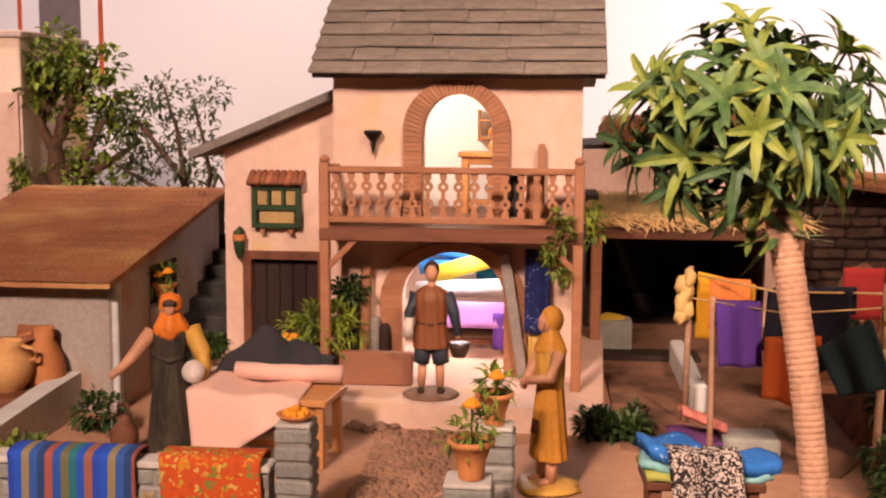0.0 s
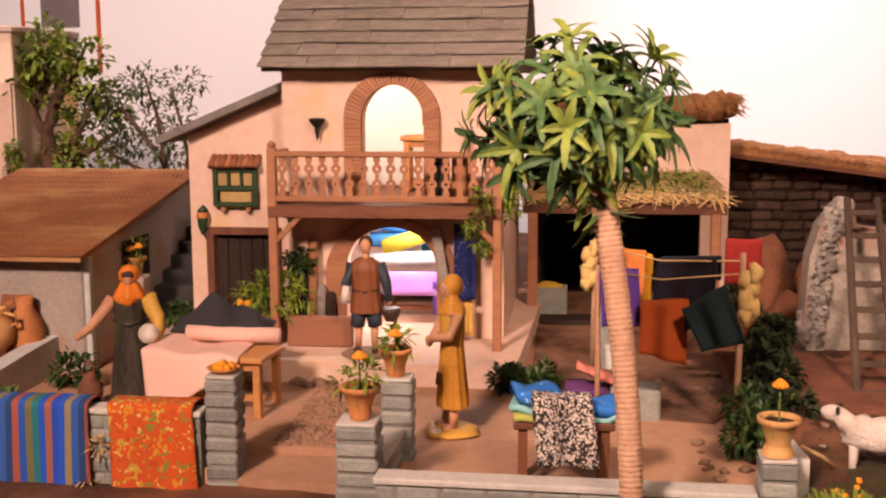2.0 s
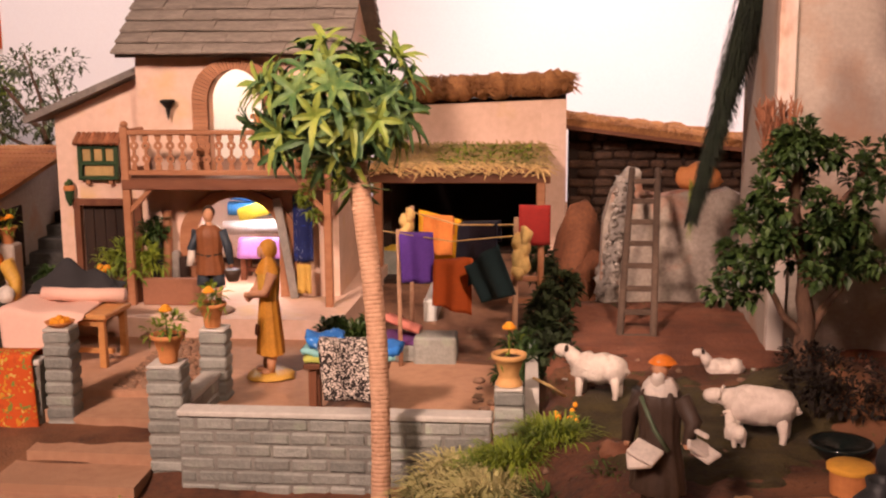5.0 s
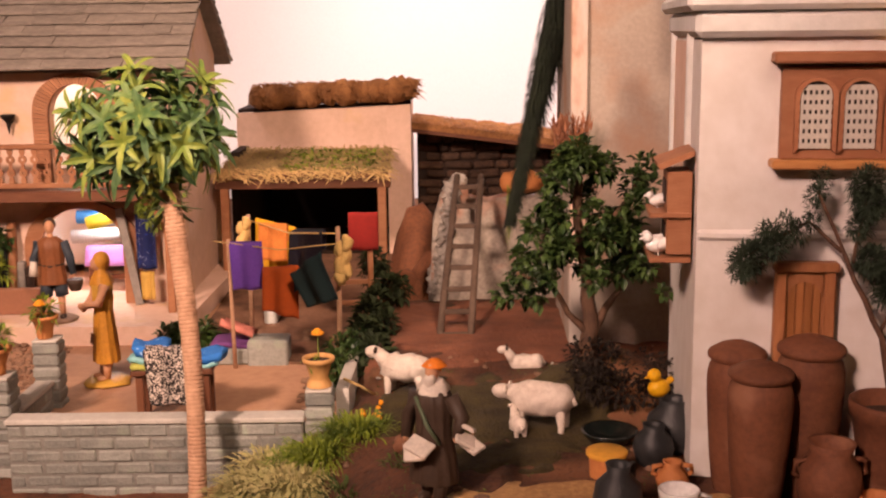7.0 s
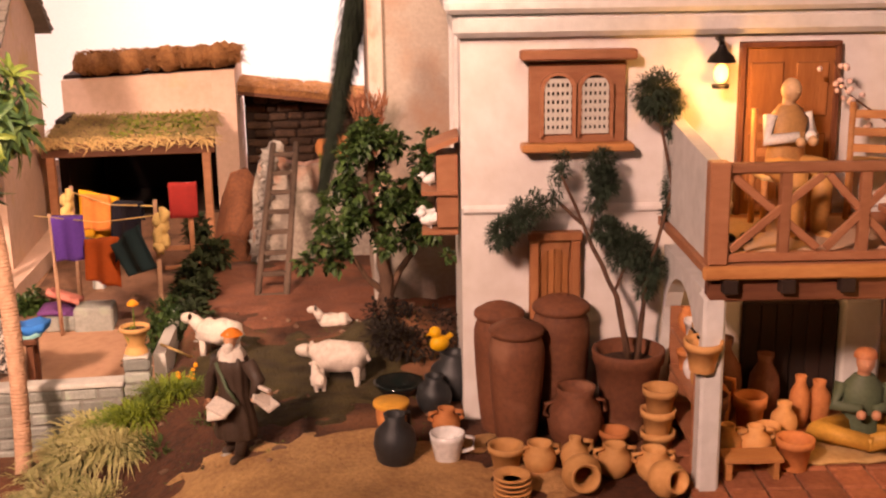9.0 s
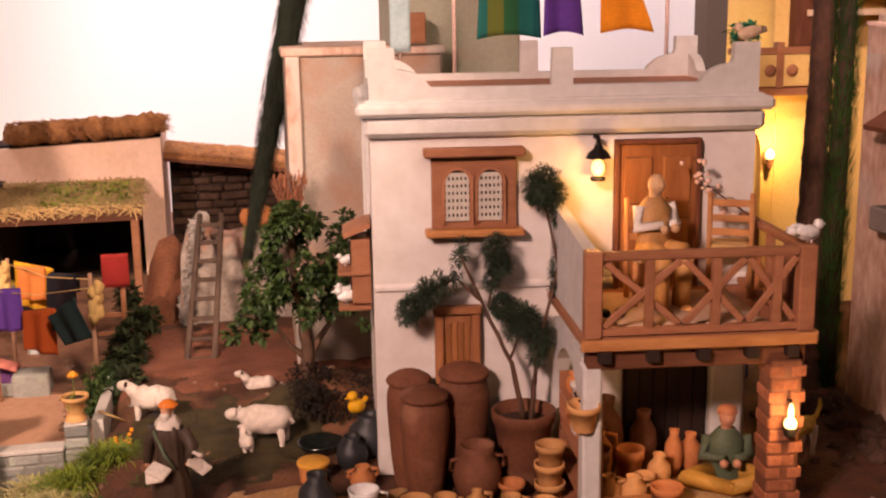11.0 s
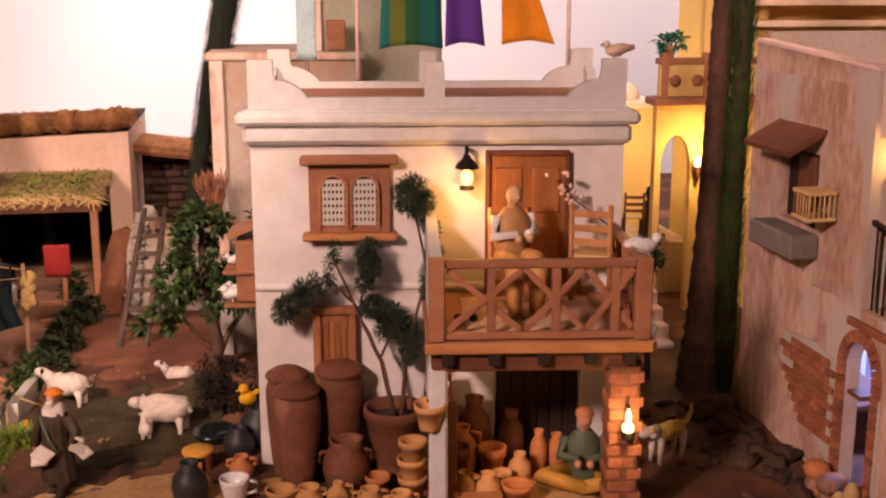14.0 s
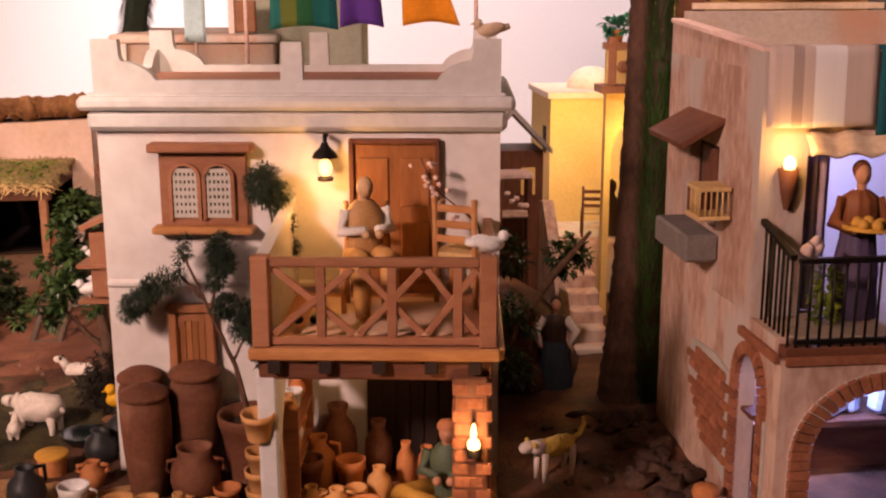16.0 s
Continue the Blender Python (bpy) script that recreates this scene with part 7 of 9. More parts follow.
clumps = []
for u, z, r, k in ((0.205, 0.482, 0.020, 4), (0.222, 0.466, 0.013, 3), (0.232, 0.440, 0.010, 3), (0.154, 0.400, 0.014, 3), (0.152, 0.383, 0.014, 4), (0.146, 0.366, 0.010, 3), (0.112, 0.404, 0.008, 2), (0.104, 0.392, 0.006, 2), (0.046, 0.333, 0.015, 4), (0.062, 0.347, 0.012, 4), (0.084, 0.360, 0.010, 3), (0.102, 0.371, 0.007, 2), (0.160, 0.325, 0.014, 4), (0.182, 0.309, 0.017, 5), (0.203, 0.292, 0.015, 4), (0.206, 0.270, 0.011, 3), (0.232, 0.408, 0.010, 3), (0.226, 0.380, 0.009, 3), (0.232, 0.352, 0.009, 3)):
    for _ in range(k):
        clumps.append((*wl_(u + rnd(-0.007, 0.007), -0.035 + rnd(-0.010, 0.012), z + rnd(-0.009, 0.009)), r))
branch_tree("climbing_tree", "thin-stemmed climber with dark feathery clumps on the white wall", (1.063, 0.562, 0.184),
            [([(0, 0, 0), wl_(0.168, -0.05, 0.26), wl_(0.135, -0.04, 0.33), wl_(0.106, -0.035, 0.398)], 0.004, 0.0014), ([(0.010, 0, 0), wl_(0.200, -0.045, 0.27), wl_(0.228, -0.04, 0.38), wl_(0.208, -0.03, 0.478)], 0.0032, 0.0013), ([wl_(0.130, -0.04, 0.34), wl_(0.100, -0.03, 0.368), wl_(0.046, -0.03, 0.335)], 0.0022, 0.001), ([wl_(0.140, -0.04, 0.33), wl_(0.146, -0.035, 0.36), wl_(0.155, -0.03, 0.40)], 0.002, 0.001), ([wl_(0.165, -0.05, 0.265), wl_(0.185, -0.04, 0.305)], 0.002, 0.001)],
            clumps, M_leafb, 16000, 0.0075, width=0.22)

# porch: the potter's wares
random.seed(130)
Zp = 0.1065


def wpos(u, v, z):
    return tuple(WA @ Vector((u, v, z + WZ)))


bn = thing("potter_bench", "low pale wooden bench for pots", "bench", wpos(0.285, -0.185, Zp), -7)
part("seat", G().box((0, 0, 0.022), (0.06, 0.03, 0.005)), M_lwood, bn)
for x in (-0.024, 0.024):
    part("leg", G().box((x, 0, 0.010), (0.006, 0.024, 0.020)), M_lwood, bn)
for k, (u, v, z, kind, m, r, h) in enumerate(((0.27, -0.15, 0.0, 0, M_terrap, 0.015, 0.042), (0.30, -0.15, 0.0, 0, M_terrap, 0.017, 0.040), (0.335, -0.17, 0.0, 1, M_terra, 0.019, 0.034), (0.27, -0.08, 0.0, 0, M_terra, 0.022, 0.075), (0.31, -0.09, 0.0, 1, M_terra, 0.018, 0.05), (0.345, -0.10, 0.0, 0, M_terrap, 0.015, 0.045), (0.29, -0.04, 0.0, 0, M_jar, 0.024, 0.10), (0.34, -0.04, 0.0, 0, M_jar, 0.018, 0.08), (0.262, -0.11, 0.0, 1, M_jar, 0.018, 0.06), (0.375, -0.06, 0.0, 0, M_terra, 0.012, 0.06), (0.40, -0.05, 0.0, 0, M_terra, 0.014, 0.05), (0.32, -0.125, 0.0, 1, M_terrap, 0.013, 0.03))):
    pot_thing(wpos(u, v, Zp + z), olla(r, h, 0.45, 0.55) if kind == 0 else flare(r, h), m, ("bellied" if kind == 0 else "straight-sided") + " clay pot among the potter's wares", group="wares in the porch", handles=ears(r, h) if k in (0, 1, 3) else ())
sf = thing("pot_shelf", "wooden shelves of small pots beside the porch", "shelf", wpos(0.245, -0.10, 0.13), -7)
for z in (0.0, 0.045, 0.09):
    part("board", G().box((0, 0, z), (0.03, 0.12, 0.005)), M_rail, sf)
for y in (-0.058, 0.058):
    part("side", G().box((0, y, 0.045), (0.03, 0.004, 0.14)), M_rail, sf)
for k in range(8):
    pot_thing(wpos(0.245 + rnd(-0.003, 0.003), -0.145 + 0.028 * (k % 4), 0.1325 + (0.045 if k < 4 else 0.09)), olla(0.010, 0.026) if k % 3 else flare(0.010, 0.022), (M_terra, M_terrap, M_porc, M_terra)[k % 4], "small clay pot on the porch shelf", group="pots on the shelf")
ln = thing("pillar_lantern", "small glowing lantern on the brick pillar", "lantern", wpos(0.457, -0.228, 0.228), -7)
part("bracket", G().tube([(0, 0.012, 0.03), (0, 0, 0.034), (0, 0, 0.02)], 0.0016, 6), M_black, ln)
part("cage", G().lathe([(0.007, -0.008), (0.0085, 0.0), (0.0075, 0.002)], 12), M_black, ln)
part("flame", G().ball((0, 0, 0.006), 0.0072, (1, 1, 1.1), 14), M_flame, ln, "glowing flame")
part("glass_chimney", G().lathe([(0.0032, 0.015), (0.0036, 0.020), (0.0022, 0.027), (0.0006, 0.031)], 12), M_flame, ln, "glowing tapered glass")
single("straw_bedding", G().sheet(lambda u, v: (*wpos(0.34 + 0.10 * u, -0.165 + 0.08 * v, Zp)[:2], Zp + 0.004 + 0.004 * noise.noise(Vector((u * 6, v * 6, 0)))), 12, 10, 0.003), M_straw, "pale straw mat under the potter", "mat")

# ---- balcony furniture ----
def ladder_chair(at, rz, s, m, label):
    t = thing("wooden_chair", label, "chair", at, rz)
    for x in (-0.02, 0.02):
        part("back_leg", G().tube([(x * s, 0.018 * s, 0), (x * s, 0.022 * s, 0.105 * s)], 0.0028 * s, 8), m, t)
        part("front_leg", G().tube([(x * s, -0.018 * s, 0), (x * s, -0.018 * s, 0.05 * s)], 0.0028 * s, 8), m, t)
    part("seat", G().box((0, 0, 0.05 * s), (0.046 * s, 0.042 * s, 0.005 * s), ch=0.002), M_straw, t, "woven rush seat")
    for z in (0.066, 0.080, 0.095):
        part("slat", G().box((0, 0.021 * s, z * s), (0.040 * s, 0.003, 0.007 * s)), m, t)
    return t


BZ = 0.3395
ladder_chair(wpos(0.445, -0.045, BZ), 150, 1.25, M_lwood, "honey-coloured ladder-back chair on the balcony")
ladder_chair(wpos(0.332, -0.085, BZ), -7, 1.2, M_lwood, "honey-coloured chair under the seated figurine")
fl = thing("blossom_branch", "branch of pale pink blossom in a vase", "plant", wpos(0.472, -0.06, BZ))
part("vase", G().lathe(olla(0.012, 0.05, 0.5, 0.6), 18, cap=False), M_terra, fl)
tip = Vector(wpos(0.395, -0.04, 0.512)) - Vector(wpos(0.472, -0.06, BZ))
part("twig", G().tube([(0, 0, 0.04), (-0.01, 0, 0.10), tip * 0.8, tip], [0.0016, 0.0013, 0.001, 0.0006], 6), M_trunk, fl)
for k in range(26):
    f = rnd(0.45, 1.02)
    p = Vector((0, 0, 0.03)).lerp(tip, f) + Vector((rnd(-0.012, 0.012), rnd(-0.01, 0.01), rnd(-0.010, 0.012)))
    part("blossom", G().ball(p, 0.0038, (1, 1, 0.8), 7, lump=0.4), M_pinkb, fl)
single("balcony_mat", G().sheet(lambda u, v: (*wpos(0.27 + 0.17 * u, -0.19 + 0.15 * v, BZ)[:2], BZ + 0.0045 + 0.0006 * math.sin(20 * u)), 10, 10, 0.003), cloth("cream_mat", (0.62, 0.42, 0.28)), "cream woven mat on the balcony floor", "mat")
single("black_shoes", G().ball((0, 0, 0.005), 0.006, (1, 1.6, 0.8), 10).ball((0.018, 0, 0.005), 0.006, (1, 1.6, 0.8), 10), M_black, "pair of small black shoes on the balcony", "shoes", wpos(0.262, -0.15, BZ + 0.004))
random.seed(131)

# washing on the roof terrace
C_t = stripes("teal_striped_cloth", [(0.012, 0.13, 0.115), (0.007, 0.09, 0.095), (0.018, 0.15, 0.125), (0.12, 0.15, 0.025), (0.02, 0.11, 0.04)], 0.115)
rl = thing("roof_line", "cord with poles above the roof terrace", "washing line", (1.10, 0.90, 0.59))
for x in (-0.045, 0.285):
    part("pole", G().tube([(x, 0, 0), (x, 0, 0.20)], 0.003, 8), M_pinkb, rl)
part("cord", G().tube([(-0.045, 0, 0.195), (0.12, 0, 0.188), (0.285, 0, 0.195)], 0.0011, 6), M_black, rl)


def garment(label, m, x, wt, wb, zt_, zb_, lean=0.0, sleeves=0.0):
    def fn(u, v):
        w = wt + (wb - wt) * v
        return (x + lean * v + w * (u - 0.5), 0.90 - 0.004 + 0.004 * math.sin(9 * u + x * 50) * v, zt_ - (zt_ - zb_) * v + 0.006 * math.sin(math.pi * u) * v)
    g = G().sheet(fn, 12, 12, 0.003)
    if sleeves:
        for s in (-1, 1):
            def fs(u, v, s=s):
                return (x + s * (wt / 2 - 0.003 + sleeves * u), 0.896, zt_ - 0.002 - 0.028 * u - 0.022 * v)
            g.sheet(fs, 5, 4, 0.003)
    return single("hung_garment", g, m, label, "garment", group="washing on the roof")


garment("teal and green striped skirt on the roof line", C_t, 1.137, 0.085, 0.098, 0.775, 0.647)
garment("purple tunic on the roof line", C_p, 1.215, 0.045, 0.062, 0.775, 0.650, 0.004, 0.016)
garment("orange tunic on the roof line", cloth("bright_orange_cloth", (0.85, 0.30, 0.015)), 1.296, 0.040, 0.082, 0.775, 0.652, 0.024, 0.020)
single("blue_fabric", G().sheet(lambda u, v: (0.965 + 0.03 * u, 0.93, 0.75 - 0.12 * v), 6, 8, 0.003), cloth("pale_blue_cloth", (0.45, 0.60, 0.62)), "pale blue cloth hanging behind the terrace", "cloth")
single("cloth_pole", G().tube([(0.98, 0.935, 0.59), (0.98, 0.935, 0.80)], 0.003, 8), M_pinkb, "slim pole carrying the pale cloth", "pole")
single("brown_chest", G().box((1.04, 1.13, 0.66), (0.032, 0.03, 0.05), ch=0.002), M_rail, "small brown chest on the roof behind", "chest")

# ---- the large trunk and cypress by the lane ----
random.seed(140)
pt = thing("tall_palm", "thick brown ringed palm trunk rising out of sight", "tree", (1.605, 0.845, 0.08))
g = G()
g.tube([(0.018 * 0.008 * k, 0, 0.008 * k) for k in range(118)], [(0.0165 + 0.024 * math.exp(-0.008 * k / 0.17)) * (1 + 0.02 * math.sin(k * 1.9)) for k in range(118)], 18, bumpy=0.09)
# bark colour is darkened all over to stand for shade in the lane
part("trunk", g, mat("shaded_old_palm_bark", (0.085, 0.040, 0.023), (0.028, 0.013, 0.008), s1=35, s2=170, bump=1, bs=200, stretch=(1, 1, 0.5)), pt)
cy = thing("dark_cypress", "narrow dark green cypress beside the trunk", "tree", (1.636, 0.826, 0.08))
part("trunk", G().tube([(0, 0, 0), (0.01, 0, 0.9)], [0.02, 0.010], 8), M_soil, cy)
g = G()
for _ in range(6500):
    z = rnd(-0.01, 0.95)
    r = 0.027 - 0.005 * z
    a = rnd(0, 2 * math.pi)
    g.leaf((0.006 * z + r * math.cos(a) * rnd(0.5, 1), r * math.sin(a) * rnd(0.5, 1), z), (0.35 * math.cos(a), 0.35 * math.sin(a), 1), rnd(0.014, 0.03), 0.004, 0.0, seg=1)
part("needles", g, mat("cypress_green", (0.035, 0.10, 0.014), (0.008, 0.026, 0.005), rough=0.6, s1=25, bump=0.1), cy)

# ---- house by the lane ----
R = thing("corner_house", "worn plaster house with iron balcony and brick arches", "house", (1.636, 0.34, 0.09))


def rp(name, g, m, label="", parent=None):
    g.v = [(x - 1.636, y - 0.34, z - 0.09) for x, y, z in g.v]
    return part(name, g, m, parent or R, label)


# upper storey: side wall with window, front wall with the gallery opening
rp("wall", G().prism([(0.4405, 0.345), (0.55, 0.345), (0.55, 0.62), (0.4405, 0.62)], 1.636, 1.656, plane="yz"), M_worn, "worn pinkish plaster with grey stains")
rp("wall", G().prism([(0.66, 0.08), (0.76, 0.08), (0.76, 0.62), (0.66, 0.62)], 1.636, 1.656, plane="yz"), M_worn, "worn pinkish plaster with grey stains")
rp("wall", G().prism([(0.55, 0.52), (0.66, 0.52), (0.66, 0.62), (0.55, 0.62)], 1.636, 1.656, plane="yz"), M_worn, "worn pinkish plaster with grey stains")
rp("wall", G().prism([(0.50, 0.08), (0.66, 0.08), (0.66, 0.42), (0.55, 0.42), (0.55, 0.344), (0.50, 0.344)], 1.636, 1.656, plane="yz"), M_worn, "worn pinkish plaster with grey stains")
rp("wall", G().prism([(1.636, 0.345), (1.690, 0.345), (1.690, 0.62), (1.636, 0.62)], 0.42, 0.44), M_worn, "worn pinkish plaster with grey stains")
rp("wall", G().prism([(1.690, 0.528), (2.35, 0.528), (2.35, 0.62), (1.690, 0.62)], 0.42, 0.44), M_worn, "worn pinkish plaster with grey stains")
rp("wall", G().prism([(1.656, 0.08), (2.35, 0.08), (2.35, 0.62), (1.656, 0.62)], 0.745, 0.76), M_worn, "worn pinkish plaster with grey stains")
rp("parapet", G().prism([(0.42, 0.62), (0.76, 0.62), (0.76, 0.660), (0.42, 0.640)], 1.636, 1.650, plane="yz").prism([(1.6505, 0.62), (2.35, 0.62), (2.35, 0.640), (1.6505, 0.640)], 0.42, 0.434), M_worn)
rp("parapet_edge", G().prism([(0.418, 0.6405), (0.762, 0.6605), (0.762, 0.6655), (0.418, 0.6455)], 1.634, 1.652, plane="yz"), M_pinkb, "pale pink edge")
rp("back_parapet", G().box((2.0, 0.752, 0.645), (0.70, 0.014, 0.06)), M_grime)
rp("roof_terrace", G().box((2.0, 0.59, 0.6165), (0.70, 0.33, 0.006)), M_grime)
rp("upper_floor", G().box((2.0, 0.545, 0.338), (0.70, 0.40, 0.012)), M_grime)
rp("room_back", G().box((2.0, 0.70, 0.35), (0.69, 0.01, 0.53)), M_room, "plain inner wall")
# lower storey with a narrow side arch and a wide front arch
g = G()
gg = G().archwall(0.345, 0.50, 0.08, 0.345, 0.0, 0.02, 0.372, 0.442, 0.262, 0.305)
g.add([(1.636 + p[1], p[0], p[2]) for p in gg.v], gg.f)
rp("side_arch_wall", g, M_worn)
g = G().archwall(1.636, 2.35, 0.08, 0.325, 0.325, 0.345, 1.672, 1.84, 0.215, 0.292, n=20)
rp("front_arch_wall", g, M_worn)
# brick rims of the arches
def arch_bricks(pts_in, pts_out, fn, parent):
    for i in range(len(pts_in) - 1):
        a0, a1, b0, b1 = (Vector((*q, 0)) for q in (pts_in[i], pts_in[i + 1], pts_out[i], pts_out[i + 1]))
        q = [a0.lerp(a1, 0.08), a0.lerp(a1, 0.92), b0.lerp(b1, 0.92), b0.lerp(b1, 0.08)]
        rp("brick", fn([(v.x, v.y) for v in q]), M_rbrick, parent=parent)


fa = rp("front_arch", G().ring([(1.672, 0.10)] + arch_line(1.672, 1.84, 0.215, 0.292, 20) + [(1.84, 0.10)], [(1.650, 0.10)] + arch_line(1.650, 1.862, 0.215, 0.310, 20) + [(1.862, 0.10)], 0.322, 0.326), M_mortar, "brick arch rim")
ii = [(1.672, 0.10 + 0.0115 * k) for k in range(10)] + arch_line(1.672, 1.84, 0.215, 0.292, 26) + [(1.84, 0.2035 - 0.0115 * k) for k in range(10)]
oo = [(1.650, 0.10 + 0.0115 * k) for k in range(10)] + arch_line(1.650, 1.862, 0.215, 0.310, 26) + [(1.862, 0.2035 - 0.0115 * k) for k in range(10)]
arch_bricks(ii, oo, lambda q: G().prism(q, 0.316, 0.3235), fa)
sa = rp("side_arch", G().box((1.6345, 0.36, 0.17), (0.004, 0.014, 0.15)), M_mortar, "brick arch rim")
ii = [(0.372, 0.10 + 0.0115 * k) for k in range(14)] + arch_line(0.372, 0.442, 0.262, 0.305, 16) + [(0.442, 0.25 - 0.0115 * k) for k in range(14)]
oo = [(0.357, 0.10 + 0.0115 * k) for k in range(14)] + arch_line(0.357, 0.457, 0.262, 0.320, 16) + [(0.457, 0.25 - 0.0115 * k) for k in range(14)]
arch_bricks(ii, oo, lambda q: G().prism(q, 1.630, 1.637, plane="yz"), sa)
# bare brick where the plaster fell
random.seed(145)
bp2 = rp("bare_brick", G().prism([(0.47, 0.12), (0.56, 0.17), (0.62, 0.22), (0.61, 0.262), (0.52, 0.27), (0.47, 0.262)], 1.633, 1.637, plane="yz"), M_mortar, "patch of bare red brick")
for r in range(10):
    for c in range(7):
        y, z = 0.475 + 0.022 * c + (0.011 if r % 2 else 0), 0.150 + 0.0115 * r
        if z > 0.125 + 1.0 * max(0, y - 0.52) and z < 0.262 and y < 0.612 - 0.03 * (r % 3 == 0):
            rp("brick", G().box((1.632, y, z), (0.005, 0.0205, 0.0098), ch=0.0012), M_rbrick, parent=bp2)
# side window with hood, flower box, cage
sw_ = rp("side_window", G().box((1.652, 0.605, 0.47), (0.006, 0.11, 0.10)), M_dark, "dark window with a wooden hood")
rp("hood", G().prism([(1.585, 0.520), (1.640, 0.552), (1.640, 0.558), (1.583, 0.527)], 0.535, 0.675), M_wood, "brown wooden hood", parent=sw_)
rp("shutter", G().box((1.634, 0.575, 0.475), (0.006, 0.045, 0.085)), M_wood, parent=sw_)
single("window_box", G().box((1.615, 0.60, 0.398), (0.042, 0.13, 0.034), ch=0.003), M_slate, "grey stone window box under the window", "window box")
cg = thing("bird_cage", "small pale wooden bird cage on the wall", "cage", (1.612, 0.512, 0.445))
for z in (0.0, 0.034):
    part("board", G().box((0, 0, z), (0.040, 0.046, 0.005)), M_straw, cg)
for k in range(6):
    part("bar", G().tube([(-0.017, -0.02 + 0.008 * k, 0.002), (-0.017, -0.02 + 0.008 * k, 0.033)], 0.0012, 6), M_straw, cg)
    part("bar", G().tube([(-0.017 + 0.0068 * k, -0.021, 0.002), (-0.017 + 0.0068 * k, -0.021, 0.033)], 0.0012, 6), M_straw, cg)
part("back", G().box((0.0, 0.02, 0.017), (0.038, 0.003, 0.03)), M_wood, cg)
# iron balcony
ib = rp("iron_balcony", G().box((2.0, 0.383, 0.332), (0.72, 0.115, 0.012)), M_wood_h, "black iron railing on a timber floor")
rp("railing_top", G().box((2.0, 0.330, 0.432), (0.70, 0.007, 0.006)).prism([(0.332, 0.432), (0.438, 0.457), (0.438, 0.463), (0.332, 0.438)], 1.6415, 1.6485, plane="yz"), M_black, parent=ib)
for k in range(28):
    rp("railing_bar", G().tube([(1.652 + 0.0125 * k, 0.330, 0.338), (1.652 + 0.0125 * k, 0.330, 0.432)], 0.0017, 6), M_black, parent=ib)
for k in range(9):
    rp("railing_bar", G().tube([(1.645, 0.335 + 0.0125 * k, 0.338), (1.645, 0.335 + 0.0125 * k, 0.434 + 0.0029 * k)], 0.0017, 6), M_black, parent=ib)
rp("bottom_rail", G().box((2.0, 0.330, 0.344), (0.70, 0.006, 0.005)), M_black, parent=ib)
rp("floor_edge", G().box((2.0, 0.326, 0.324), (0.72, 0.008, 0.010)).box((1.632, 0.383, 0.326), (0.007, 0.11, 0.010)), M_rbrick, parent=ib)
# torch, curtain, towel
sc = thing("wall_torch", "cone-shaped brown torch with a glowing flame", "torch", (1.666, 0.412, 0.47))
part("cone", G().lathe([(0.003, 0), (0.008, 0.02), (0.0115, 0.045), (0.009, 0.045)], 14), M_wood, sc)
part("flame", G().ball((0, -0.002, 0.051), 0.007, (1, 1, 1.3), 12), M_flame, sc, "glowing flame")
single("lilac_curtain", G().sheet(lambda u, v: (1.692 + 0.036 * u, 0.446 + 0.004 * math.sin(22 * u), 0.526 - 0.18 * v), 24, 8, 0.002), cloth("lilac_curtain", (0.42, 0.33, 0.45)), "lilac curtain in the gallery opening", "curtain")
M_tow = stripes("striped_towel", [(0.56, 0.44, 0.38), (0.60, 0.48, 0.42), (0.40, 0.30, 0.26), (0.60, 0.48, 0.42), (0.86, 0.82, 0.80), (0.86, 0.82, 0.80), (0.88, 0.84, 0.82), (0.62, 0.50, 0.44), (0.60, 0.48, 0.42), (0.58, 0.46, 0.40)], 0.122)
single("striped_towel", G().sheet(lambda u, v: (0.122 * u, (0.02 if v < 0.12 else -0.004 - 0.003 * math.sin(5 * u)) - 0.004 * v, 0.004 - (0.0 if v < 0.15 else (v - 0.15) * 0.098)), 16, 14, 0.003), M_tow, "cream and white striped towel hung over the parapet", "towel", (1.637, 0.418, 0.640))
single("teal_towel", G().sheet(lambda u, v: (0.08 * u, (0.02 if v < 0.12 else -0.004), 0.004 - (0.0 if v < 0.15 else (v - 0.15) * 0.11)), 10, 12, 0.003), cloth("teal_towel", (0.01, 0.10, 0.13)), "dark teal towel hung over the parapet", "towel", (1.762, 0.418, 0.640))
single("straw_awning", G().sheet(lambda u, v: (1.685 + 0.25 * u, 0.418 - 0.02 * v, 0.552 - 0.022 * v + 0.003 * math.sin(40 * u)), 30, 5, 0.003), M_cream, "pale fringed awning over the gallery", "awning")
single("gallery_plant", leaf_cloud([(0, 0, 0.01 * k, 0.012) for k in range(6)], 240, 0.012), M_leaf, "green potted plant on the gallery", "plant", (1.712, 0.40, 0.345))
single("pale_blooms", G().ball((0, 0, 0), 0.008, n=8, lump=0.5).ball((0.012, 0, 0.004), 0.007, n=8, lump=0.5).ball((0.006, -0.004, 0.01), 0.006, n=8, lump=0.5), M_pinkb, "bunch of pale pink blooms on the gallery", "flowers", (1.672, 0.362, 0.436))
